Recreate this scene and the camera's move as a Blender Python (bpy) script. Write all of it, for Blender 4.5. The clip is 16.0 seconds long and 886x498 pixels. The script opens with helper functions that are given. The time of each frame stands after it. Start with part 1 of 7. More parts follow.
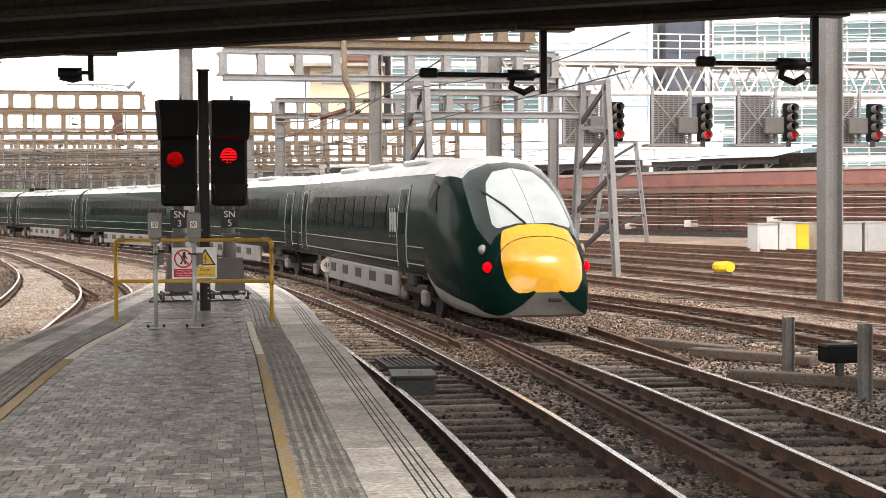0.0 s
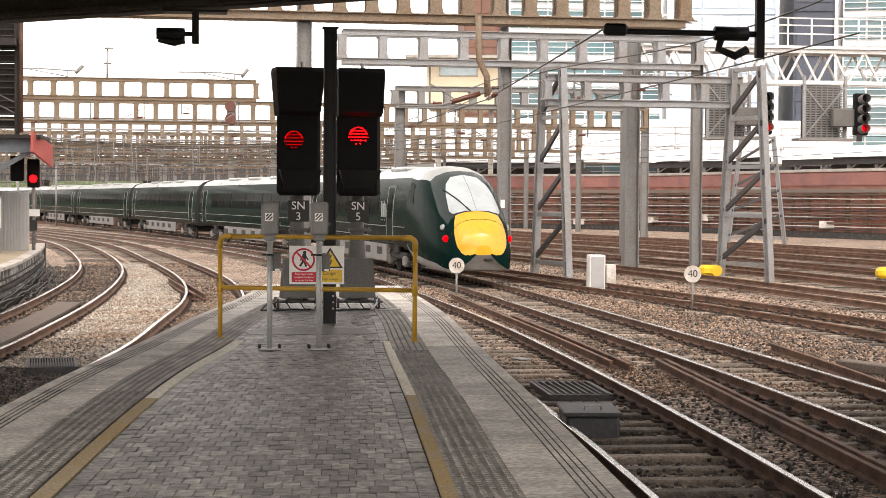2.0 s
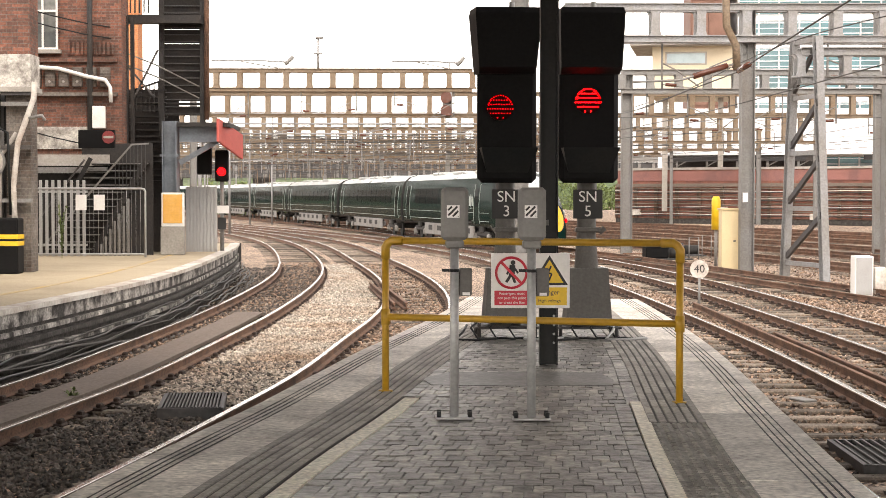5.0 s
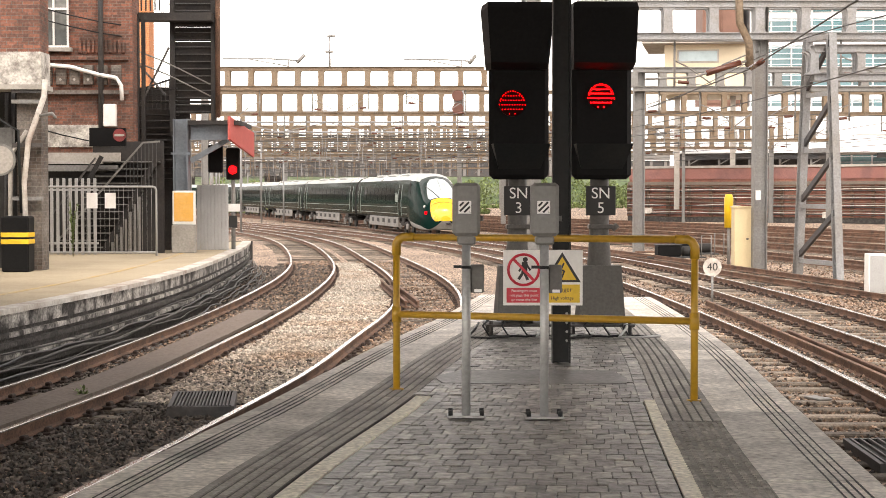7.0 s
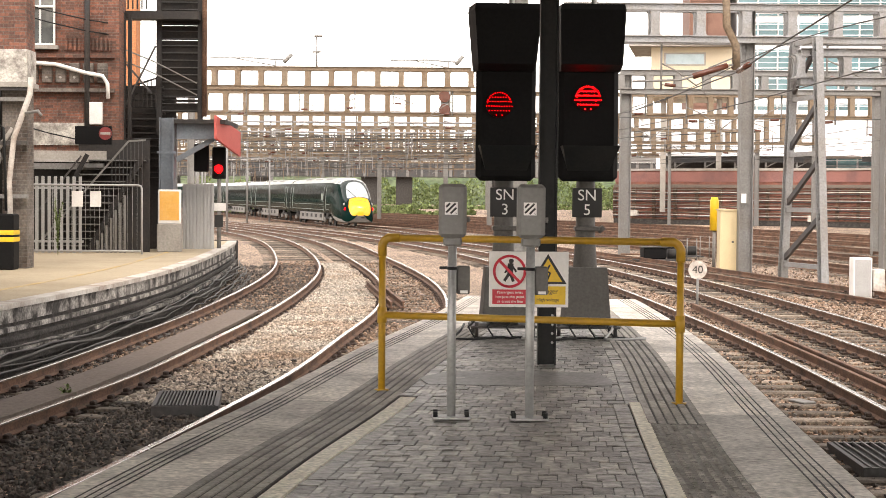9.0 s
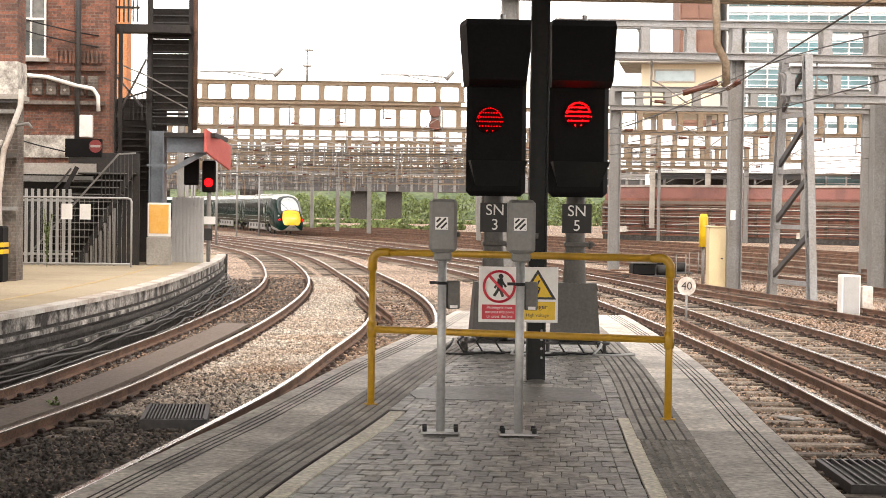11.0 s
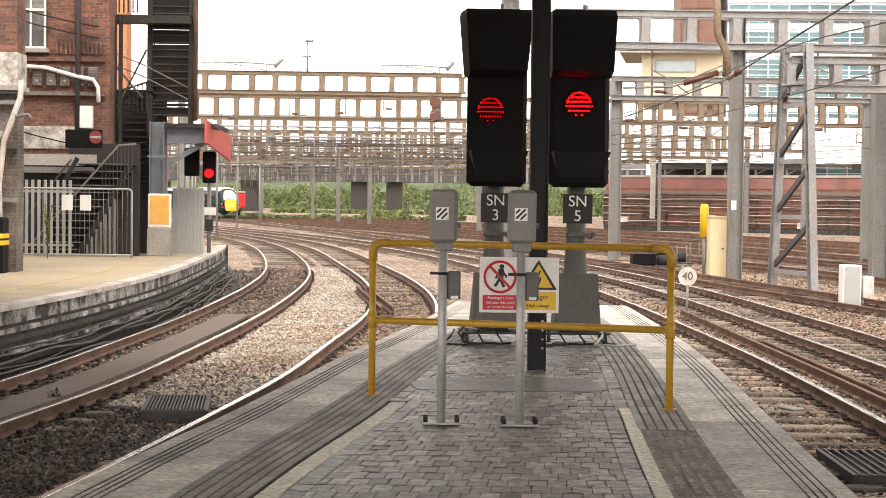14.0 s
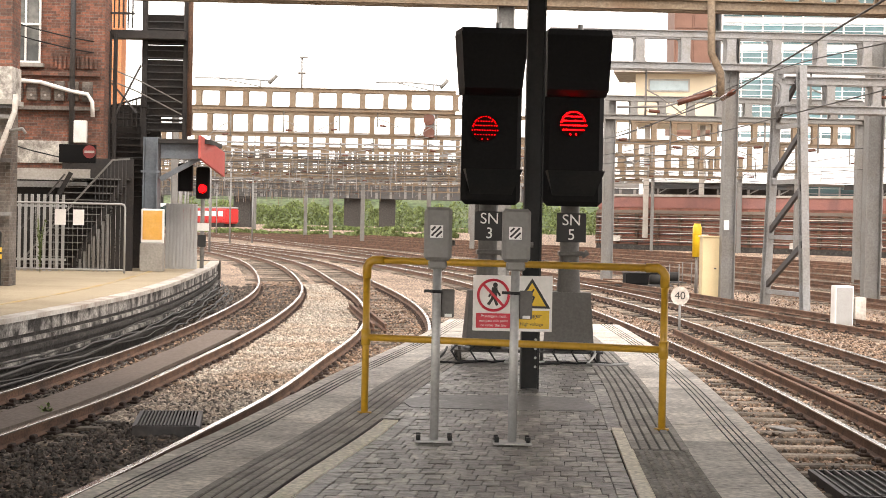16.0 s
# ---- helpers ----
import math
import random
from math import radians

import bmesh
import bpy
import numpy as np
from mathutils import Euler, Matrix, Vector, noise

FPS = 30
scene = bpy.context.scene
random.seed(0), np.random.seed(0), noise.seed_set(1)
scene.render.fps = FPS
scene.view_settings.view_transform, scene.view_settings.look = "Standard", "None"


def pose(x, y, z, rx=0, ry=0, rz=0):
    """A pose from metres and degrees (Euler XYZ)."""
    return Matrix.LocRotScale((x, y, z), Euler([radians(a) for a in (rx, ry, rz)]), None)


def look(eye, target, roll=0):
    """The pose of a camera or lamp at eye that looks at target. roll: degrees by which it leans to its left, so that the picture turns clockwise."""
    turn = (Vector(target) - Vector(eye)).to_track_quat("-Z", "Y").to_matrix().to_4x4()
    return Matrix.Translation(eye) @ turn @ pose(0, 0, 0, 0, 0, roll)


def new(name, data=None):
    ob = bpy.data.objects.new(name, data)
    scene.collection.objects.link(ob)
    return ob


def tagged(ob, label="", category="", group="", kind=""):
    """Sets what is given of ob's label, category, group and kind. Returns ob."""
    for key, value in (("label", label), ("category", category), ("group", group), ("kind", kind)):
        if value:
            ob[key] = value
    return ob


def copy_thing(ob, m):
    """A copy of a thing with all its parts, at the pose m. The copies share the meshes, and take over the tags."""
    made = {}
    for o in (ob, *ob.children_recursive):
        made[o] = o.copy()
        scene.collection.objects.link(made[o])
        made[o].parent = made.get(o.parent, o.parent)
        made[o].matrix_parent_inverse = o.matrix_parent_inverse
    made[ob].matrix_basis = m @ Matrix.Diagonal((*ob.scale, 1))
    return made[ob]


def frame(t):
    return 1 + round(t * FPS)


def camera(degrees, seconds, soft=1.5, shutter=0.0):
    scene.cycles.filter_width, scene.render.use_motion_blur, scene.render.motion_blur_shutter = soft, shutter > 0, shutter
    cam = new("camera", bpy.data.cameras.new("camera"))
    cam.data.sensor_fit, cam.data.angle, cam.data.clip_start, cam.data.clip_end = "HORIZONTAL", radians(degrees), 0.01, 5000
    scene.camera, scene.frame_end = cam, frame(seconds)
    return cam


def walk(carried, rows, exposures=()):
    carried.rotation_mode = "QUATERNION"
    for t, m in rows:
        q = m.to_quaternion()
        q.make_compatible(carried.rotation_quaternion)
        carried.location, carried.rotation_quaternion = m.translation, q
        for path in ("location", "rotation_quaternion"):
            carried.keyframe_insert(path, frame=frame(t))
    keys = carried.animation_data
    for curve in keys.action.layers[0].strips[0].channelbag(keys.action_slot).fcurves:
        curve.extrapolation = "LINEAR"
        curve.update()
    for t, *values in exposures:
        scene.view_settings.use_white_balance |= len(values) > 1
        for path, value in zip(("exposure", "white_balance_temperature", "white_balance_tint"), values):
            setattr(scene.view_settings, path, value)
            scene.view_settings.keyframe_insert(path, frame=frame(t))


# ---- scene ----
# ---- camera ----
cam = camera(30.26, 16.0, soft=0.8)
PATH = [
    (0, pose(-0.627, -11.543, 1.691, 88.365, 0, -11.958) @ pose(0, 0, 0, 0, 0, -0.333)),
    (0.5, pose(-0.696, -11.635, 1.642, 88.558, 0, -10.778) @ pose(0, 0, 0, 0, 0, -0.295)),
    (1, pose(-0.768, -11.673, 1.643, 88.604, 0, -9.472) @ pose(0, 0, 0, 0, 0, 0.162)),
    (1.5, pose(-0.812, -11.713, 1.629, 88.628, 0, -8.323) @ pose(0, 0, 0, 0, 0, 0.404)),
    (2, pose(-0.485, -6.496, 1.607, 88.268, 0, -8.138) @ pose(0, 0, 0, 0, 0, 0.373)),
    (2.5, pose(-0.344, -4.022, 1.578, 88.282, 0, -7.164) @ pose(0, 0, 0, 0, 0, 0.521)),
    (3, pose(-0.222, -2.856, 1.568, 88.092, 0, -5.198) @ pose(0, 0, 0, 0, 0, 0.328)),
    (3.5, pose(-0.103, -1.602, 1.532, 87.944, 0, -3.032) @ pose(0, 0, 0, 0, 0, 0.110)),
    (4, pose(-0.012, -0.704, 1.531, 88.005, 0, -1.606) @ pose(0, 0, 0, 0, 0, 0.033)),
    (6.5, pose(0.000, 0.012, 1.501, 88.157, 0, -0.061) @ pose(0, 0, 0, 0, 0, 0.031)),
    (7, pose(0.000, -0.000, 1.500, 88.065, 0, 0.000) @ pose(0, 0, 0, 0, 0, -0.000)),
    (7.5, pose(-0.001, 0.004, 1.500, 88.000, 0, 0.116) @ pose(0, 0, 0, 0, 0, 0.035)),
    (8, pose(-0.005, 0.024, 1.500, 88.044, 0, 0.057) @ pose(0, 0, 0, 0, 0, 0.248)),
    (8.5, pose(-0.005, 0.014, 1.498, 88.059, 0, -0.173) @ pose(0, 0, 0, 0, 0, 0.376)),
    (9, pose(-0.003, 0.016, 1.501, 88.096, 0, -0.502) @ pose(0, 0, 0, 0, 0, 0.428)),
    (9.5, pose(-0.006, 0.008, 1.501, 88.230, 0, -0.569) @ pose(0, 0, 0, 0, 0, 0.444)),
    (10, pose(-0.008, -0.002, 1.500, 88.427, 0, -0.629) @ pose(0, 0, 0, 0, 0, 0.645)),
    (12.5, pose(-0.011, -0.011, 1.502, 88.676, 0, -1.019) @ pose(0, 0, 0, 0, 0, 0.751)),
    (13, pose(-0.009, 0.010, 1.502, 88.550, 0, -0.912) @ pose(0, 0, 0, 0, 0, 0.715)),
    (13.5, pose(-0.008, 0.012, 1.501, 88.424, 0, -0.861) @ pose(0, 0, 0, 0, 0, 0.643)),
    (14, pose(-0.009, 0.018, 1.499, 88.292, 0, -0.853) @ pose(0, 0, 0, 0, 0, 0.707)),
    (14.5, pose(-0.015, -0.001, 1.501, 88.320, 0, -0.829) @ pose(0, 0, 0, 0, 0, 0.878)),
    (15, pose(-0.018, 0.009, 1.502, 88.551, 0, -0.860) @ pose(0, 0, 0, 0, 0, 1.085)),
    (15.5, pose(-0.023, 0.010, 1.503, 88.759, 0, -0.965) @ pose(0, 0, 0, 0, 0, 1.261)),
    (16, pose(-0.021, 0.006, 1.503, 88.905, 0, -1.106) @ pose(0, 0, 0, 0, 0, 1.175)),
]
walk(cam, PATH, exposures=[(0, 0.57, 7100, 15), (1.5, 0.55, 7250, 16), (2.5, 0.45, 7300, 16), (3.5, 0.6, 7400, 15), (6, 0.77, 7400, 15), (16, 0.77, 7400, 15)])

# ---- light: a bright overcast sky ----
world = bpy.data.worlds.new("overcast_sky")
scene.world = world
world.use_nodes = True
wn = world.node_tree.nodes
wl = world.node_tree.links
sky = wn.new("ShaderNodeTexSky")
sky.sky_type = "NISHITA"
sky.sun_disc = False
sky.sun_elevation = radians(48)
sky.sun_rotation = radians(200)
sky.dust_density = 1.5
pale = wn.new("ShaderNodeHueSaturation")
pale.inputs["Saturation"].default_value = 0.10
pale.inputs["Value"].default_value = 2.2
wl.new(sky.outputs[0], pale.inputs["Color"])
wl.new(pale.outputs[0], wn["Background"].inputs["Color"])
wn["Background"].inputs["Strength"].default_value = 0.15
sun_data = bpy.data.lights.new("sun", "SUN")
sun_data.energy = 0.9
sun_data.angle = radians(14)
sun_data.color = (1.0, 0.95, 0.88)
sun = new("sun", sun_data)
sun.matrix_world = look((40, -60, 90), (0, 20, 0))

# ---- materials ----
def mat(name, color, rough=0.7, metal=0.0, var=0.25, scale=6.0, bump=0.15, stain=None, stain_amount=0.45, stain_scale=0.8, island=0.0, coat=0.0, spec=0.5):
    """A surface: colour broken up by fine grain and by wide patches of a second colour, with fine relief."""
    m = bpy.data.materials.new(name)
    m.use_nodes = True
    n, l = m.node_tree.nodes, m.node_tree.links
    b = n["Principled BSDF"]
    b.inputs["Roughness"].default_value = rough
    b.inputs["Metallic"].default_value = metal
    b.inputs["Coat Weight"].default_value = coat
    b.inputs["Specular IOR Level"].default_value = spec
    co = n.new("ShaderNodeTexCoord")
    fine = n.new("ShaderNodeTexNoise")
    fine.inputs["Scale"].default_value = scale * 6
    fine.inputs["Detail"].default_value = 6
    wide = n.new("ShaderNodeTexNoise")
    wide.inputs["Scale"].default_value = stain_scale
    wide.inputs["Detail"].default_value = 5
    wide.inputs["Roughness"].default_value = 0.65
    geo = n.new("ShaderNodeNewGeometry")
    for t in (fine, wide):
        l.new(geo.outputs["Position"], t.inputs["Vector"])
    mixw = n.new("ShaderNodeMix")
    mixw.data_type = "RGBA"
    ramp = n.new("ShaderNodeValToRGB")
    ramp.color_ramp.elements[0].position = 0.42
    ramp.color_ramp.elements[1].position = 0.68
    l.new(wide.outputs["Fac"], ramp.inputs["Fac"])
    amt = n.new("ShaderNodeMath")
    amt.operation = "MULTIPLY"
    amt.inputs[1].default_value = stain_amount
    l.new(ramp.outputs["Color"], amt.inputs[0])
    l.new(amt.outputs[0], mixw.inputs["Factor"])
    s = stain or tuple(c * 0.55 for c in color)
    mixw.inputs["A"].default_value = (*color, 1)
    mixw.inputs["B"].default_value = (*s, 1)
    hsv = n.new("ShaderNodeHueSaturation")
    val = n.new("ShaderNodeMapRange")
    val.inputs["From Min"].default_value, val.inputs["From Max"].default_value = 0.3, 0.7
    val.inputs["To Min"].default_value, val.inputs["To Max"].default_value = 1 - var, 1 + var
    l.new(fine.outputs["Fac"], val.inputs["Value"])
    v = val.outputs["Result"]
    if island:
        info = n.new("ShaderNodeObjectInfo")
        add = n.new("ShaderNodeMath")
        add.operation = "ADD"
        l.new(info.outputs["Random"], add.inputs[0])
        l.new(geo.outputs["Random Per Island"], add.inputs[1])
        fr = n.new("ShaderNodeMath")
        fr.operation = "FRACT"
        l.new(add.outputs[0], fr.inputs[0])
        mr = n.new("ShaderNodeMapRange")
        mr.inputs["To Min"].default_value, mr.inputs["To Max"].default_value = 1 - island, 1 + island
        l.new(fr.outputs[0], mr.inputs["Value"])
        mul = n.new("ShaderNodeMath")
        mul.operation = "MULTIPLY"
        l.new(v, mul.inputs[0])
        l.new(mr.outputs["Result"], mul.inputs[1])
        v = mul.outputs[0]
    l.new(v, hsv.inputs["Value"])
    l.new(mixw.outputs["Result"], hsv.inputs["Color"])
    l.new(hsv.outputs[0], b.inputs["Base Color"])
    if bump:
        bp = n.new("ShaderNodeBump")
        bp.inputs["Strength"].default_value = bump
        bp.inputs["Distance"].default_value = 0.02
        l.new(fine.outputs["Fac"], bp.inputs["Height"])
        l.new(bp.outputs[0], b.inputs["Normal"])
    rr = n.new("ShaderNodeMapRange")
    rr.inputs["To Min"].default_value, rr.inputs["To Max"].default_value = max(0.03, rough - 0.12), min(1, rough + 0.12)
    l.new(wide.outputs["Fac"], rr.inputs["Value"])
    l.new(rr.outputs["Result"], b.inputs["Roughness"])
    return m


def glow(name, color, strength):
    m = bpy.data.materials.new(name)
    m.use_nodes = True
    b = m.node_tree.nodes["Principled BSDF"]
    b.inputs["Base Color"].default_value = (*(c * 0.3 for c in color), 1)
    b.inputs["Specular IOR Level"].default_value = 0.05
    b.inputs["Emission Color"].default_value = (*color, 1)
    b.inputs["Emission Strength"].default_value = strength
    return m


def brick_mat(name, c1, c2, mortar, stain):
    """Brickwork too far off to pick its bricks apart: 225 x 75 mm courses with recessed joints."""
    m = mat(name, c1, 0.9, 0, 0.3, 3, 0.1, stain, 0.85, 0.7)
    n, l = m.node_tree.nodes, m.node_tree.links
    b = n["Principled BSDF"]
    mix = [x for x in n if x.bl_idname == "ShaderNodeMix"][0]
    geo = [x for x in n if x.bl_idname == "ShaderNodeNewGeometry"][0]
    sep = n.new("ShaderNodeSeparateXYZ")
    l.new(geo.outputs["Position"], sep.inputs[0])
    add = n.new("ShaderNodeMath")
    add.operation = "ADD"
    l.new(sep.outputs["X"], add.inputs[0])
    l.new(sep.outputs["Y"], add.inputs[1])
    com = n.new("ShaderNodeCombineXYZ")
    l.new(add.outputs[0], com.inputs["X"])
    l.new(sep.outputs["Z"], com.inputs["Y"])
    br = n.new("ShaderNodeTexBrick")
    br.inputs["Scale"].default_value = 1
    br.inputs["Brick Width"].default_value = 0.225
    br.inputs["Row Height"].default_value = 0.075
    br.inputs["Mortar Size"].default_value = 0.006
    br.inputs["Color1"].default_value = (*c1, 1)
    br.inputs["Color2"].default_value = (*c2, 1)
    br.inputs["Mortar"].default_value = (*mortar, 1)
    l.new(com.outputs[0], br.inputs["Vector"])
    l.new(br.outputs["Color"], mix.inputs["A"])
    return m


BALLAST = mat("ballast_stone", (0.44, 0.325, 0.245), 0.95, 0, 0.6, 4, 0.8, (0.15, 0.112, 0.088), 0.75, 0.22, island=0.6)


def stony(m, scale):
    """Break a bed up into stones: each cell its own tone, with relief and shade painted into the gaps."""
    n, l = m.node_tree.nodes, m.node_tree.links
    b = n["Principled BSDF"]
    geo = [x for x in n if x.bl_idname == "ShaderNodeNewGeometry"][0]
    hsv = [x for x in n if x.bl_idname == "ShaderNodeHueSaturation"][0]
    cell = n.new("ShaderNodeTexVoronoi")
    cell.inputs["Scale"].default_value = scale
    l.new(geo.outputs["Position"], cell.inputs["Vector"])
    sep = n.new("ShaderNodeSeparateColor")
    l.new(cell.outputs["Color"], sep.inputs[0])
    shade = n.new("ShaderNodeMapRange")
    shade.inputs["To Min"].default_value, shade.inputs["To Max"].default_value = 0.3, 2.1
    l.new(sep.outputs[0], shade.inputs["Value"])
    # colour falls off between the cells in place of real shade
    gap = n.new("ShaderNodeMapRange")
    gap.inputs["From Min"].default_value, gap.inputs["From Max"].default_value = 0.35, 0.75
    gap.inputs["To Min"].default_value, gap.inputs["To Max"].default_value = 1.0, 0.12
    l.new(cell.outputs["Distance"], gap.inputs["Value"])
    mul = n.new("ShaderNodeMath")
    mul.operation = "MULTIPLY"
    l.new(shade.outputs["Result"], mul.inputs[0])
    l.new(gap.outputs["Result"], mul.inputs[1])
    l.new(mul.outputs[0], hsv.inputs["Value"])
    bp = [x for x in n if x.bl_idname == "ShaderNodeBump"][0]
    bp.inputs["Distance"].default_value = 0.03
    l.new(gap.outputs["Result"], bp.inputs["Height"])


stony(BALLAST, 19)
BALLAST_PALE = mat("ballast_pale_stone", (0.43, 0.39, 0.335), 0.95, 0, 0.4, 4, 0.8, (0.30, 0.20, 0.135), 0.8, 0.5, island=0.5)
BALLAST_BROWN = mat("brown_ballast_stone", (0.24, 0.165, 0.118), 0.95, 0, 0.5, 4, 0.8, (0.10, 0.072, 0.056), 0.65, 0.4, island=0.75)
BALLAST_DARK = mat("dark_ballast_stone", (0.10, 0.083, 0.07), 0.7, 0, 0.5, 4, 0.8, (0.035, 0.03, 0.027), 0.6, 0.9, island=0.85)
RAIL_SIDE = mat("rusty_rail_steel", (0.16, 0.086, 0.055), 0.85, 0.1, 0.4, 6, 0.2, (0.045, 0.031, 0.025), 0.8, 1.8)
RAIL_TOP = mat("polished_rail_steel", (0.62, 0.60, 0.58), 0.24, 0.9, 0.08, 6, 0.03, (0.4, 0.36, 0.33), 0.4, 1.0)
SLEEPER = mat("weathered_sleeper", (0.20, 0.165, 0.132), 0.9, 0, 0.4, 5, 0.4, (0.06, 0.048, 0.038), 0.85, 2.6, island=0.7)
CHAIR = mat("rail_chair_iron", (0.055, 0.037, 0.03), 0.9, 0.2, 0.3, 8, 0.3)
PAVER = mat("grey_block_paver", (0.145, 0.136, 0.122), 0.46, 0, 0.65, 2.6, 0.8, (0.36, 0.34, 0.305), 0.6, 3.4, island=0.55, spec=0.45)
JOINT = mat("paver_joint_grit", (0.028, 0.026, 0.024), 0.95, 0, 0.3, 9, 0.4)
COPING = mat("concrete_coping", (0.68, 0.635, 0.57), 0.7, 0, 0.35, 4, 0.4, (0.36, 0.33, 0.295), 0.8, 2.4, island=0.2)
TACTILE = mat("tactile_slab", (0.34, 0.315, 0.28), 0.7, 0, 0.3, 7, 0.3, (0.16, 0.15, 0.135), 0.7, 1.2, island=0.2)
BLISTER = mat("blister_slab", (0.25, 0.235, 0.21), 0.75, 0, 0.35, 5, 0.3, (0.12, 0.112, 0.10), 0.7, 2.5, island=0.2)
TACTILE_BASE = mat("tactile_slab_base", (0.11, 0.104, 0.098), 0.9, 0, 0.3, 7, 0.3, (0.05, 0.048, 0.045), 0.5, 1.0)
GROOVE = mat("groove_dark", (0.05, 0.048, 0.045), 0.95)
YLINE = mat("worn_yellow_line", (0.44, 0.31, 0.13), 0.8, 0, 0.25, 8, 0.25, (0.40, 0.36, 0.29), 0.9, 0.9)
YLINE_PALE = mat("bleached_platform_line", (0.86, 0.81, 0.69), 0.7, 0, 0.3, 5, 0.3, (0.55, 0.48, 0.37), 0.4, 3.5)
YPAINT = mat("yellow_paint", (0.45, 0.255, 0.02), 0.42, 0, 0.1, 6, 0.06, (0.36, 0.21, 0.03), 0.5, 4)
GALV = mat("galvanised_steel", (0.40, 0.405, 0.40), 0.5, 0.4, 0.12, 6, 0.08, (0.34, 0.335, 0.33), 0.5, 3)
GREYBOX = mat("grey_moulded_box", (0.18, 0.178, 0.17), 0.55, 0, 0.1, 6, 0.08, (0.18, 0.17, 0.16), 0.5, 4)
CABINET = mat("grey_cabinet_paint", (0.105, 0.10, 0.094), 0.6, 0.1, 0.15, 6, 0.1, (0.085, 0.078, 0.072), 0.6, 3)
BLACK = mat("matt_black_housing", (0.006, 0.006, 0.0065), 0.6, 0, 0.2, 5, 0.06, (0.011, 0.011, 0.011), 0.5, 2, spec=0.12)
LENS_DARK = mat("dark_lens", (0.02, 0.002, 0.002), 0.6, 0, 0.1, spec=0.05)
BLACKCOL = mat("black_painted_steel", (0.012, 0.014, 0.015), 0.5, 0.0, 0.2, 5, 0.06, (0.03, 0.027, 0.024), 0.4, 3, spec=0.25)
RED_LED = glow("red_lamp", (1.0, 0.004, 0.005), 9.0)
RED_DIM = glow("red_lamp_dim", (1.0, 0.002, 0.006), 1.6)
WHITE = mat("white_enamel", (0.78, 0.77, 0.75), 0.4, 0, 0.05, 5, 0.03, (0.6, 0.58, 0.55), 0.4, 3)
CABWHITE = mat("pale_cabin_paint", (0.55, 0.56, 0.55), 0.5, 0, 0.08, 4, 0.03, (0.42, 0.42, 0.40), 0.5, 1.5)
SIGNRED = mat("sign_red", (0.60, 0.015, 0.04), 0.4, 0, 0.05, 5, 0.0)
SIGNYEL = mat("sign_yellow", (0.75, 0.48, 0.02), 0.4, 0, 0.05, 5, 0.0)
SIGNBLK = mat("sign_black", (0.015, 0.015, 0.015), 0.5, 0, 0.05, 5, 0.0)
TAN = mat("tan_weathered_steel", (0.175, 0.135, 0.095), 0.75, 0.1, 0.3, 3, 0.1, (0.14, 0.085, 0.045), 0.7, 0.9)
GREYSTEEL = mat("grey_painted_steel", (0.19, 0.19, 0.185), 0.6, 0.15, 0.2, 3, 0.1, (0.15, 0.13, 0.11), 0.6, 0.9)
LIGHTSTEEL = mat("pale_grey_steel", (0.235, 0.24, 0.245), 0.55, 0.15, 0.2, 3, 0.1, (0.18, 0.155, 0.13), 0.6, 0.9)
DARKSTEEL = mat("dark_painted_steel", (0.05, 0.052, 0.055), 0.6, 0.2, 0.25, 3, 0.1, (0.10, 0.075, 0.06), 0.5, 0.9)
BLUESTEEL = mat("blue_grey_steel", (0.14, 0.165, 0.19), 0.6, 0.1, 0.15, 3, 0.1, (0.08, 0.08, 0.085), 0.5, 1)
WHITESTEEL = mat("white_truss_paint", (0.62, 0.62, 0.61), 0.5, 0.1, 0.1, 3, 0.05, (0.45, 0.42, 0.38), 0.4, 1)
WIRE = mat("dark_wire", (0.05, 0.05, 0.05), 0.6, 0.3, 0.1)
CERAMIC = mat("brown_insulator", (0.10, 0.035, 0.022), 0.25, 0, 0.1)
BRIDGE = mat("sooty_bridge_steel", (0.028, 0.027, 0.026), 0.8, 0.1, 0.35, 2, 0.2, (0.075, 0.068, 0.06), 0.5, 0.5)
BRICK = brick_mat("old_brickwork", (0.28, 0.108, 0.068), (0.125, 0.06, 0.046), (0.17, 0.14, 0.12), (0.05, 0.036, 0.03))
BRICK_SOOT = brick_mat("sooty_brickwork", (0.10, 0.07, 0.055), (0.05, 0.04, 0.034), (0.12, 0.11, 0.10), (0.22, 0.20, 0.18))
SASHGLASS = mat("old_sash_glass", (0.11, 0.12, 0.12), 0.15, 0, 0.2, 1, 0.0, (0.30, 0.30, 0.28), 0.7, 0.9)
PLASTER = mat("flaking_stained_plaster", (0.52, 0.50, 0.46), 0.9, 0, 0.3, 4, 0.4, (0.10, 0.08, 0.068), 0.9, 2.4)
DULLRED = mat("sooty_red_enamel", (0.22, 0.03, 0.03), 0.6, 0, 0.2, 6, 0.05, (0.08, 0.03, 0.03), 0.6, 8)
TIPCONC = mat("stained_tip_concrete", (0.36, 0.335, 0.30), 0.85, 0, 0.3, 5, 0.4, (0.20, 0.185, 0.165), 0.8, 1.6)
STAIRSTEEL = mat("dark_stair_steel", (0.018, 0.017, 0.017), 0.75, 0.1, 0.3, 3, 0.1, (0.05, 0.04, 0.034), 0.6, 2.0)
BRICK_RED = brick_mat("red_retaining_brickwork", (0.30, 0.105, 0.07), (0.21, 0.08, 0.058), (0.20, 0.13, 0.10), (0.11, 0.052, 0.043))
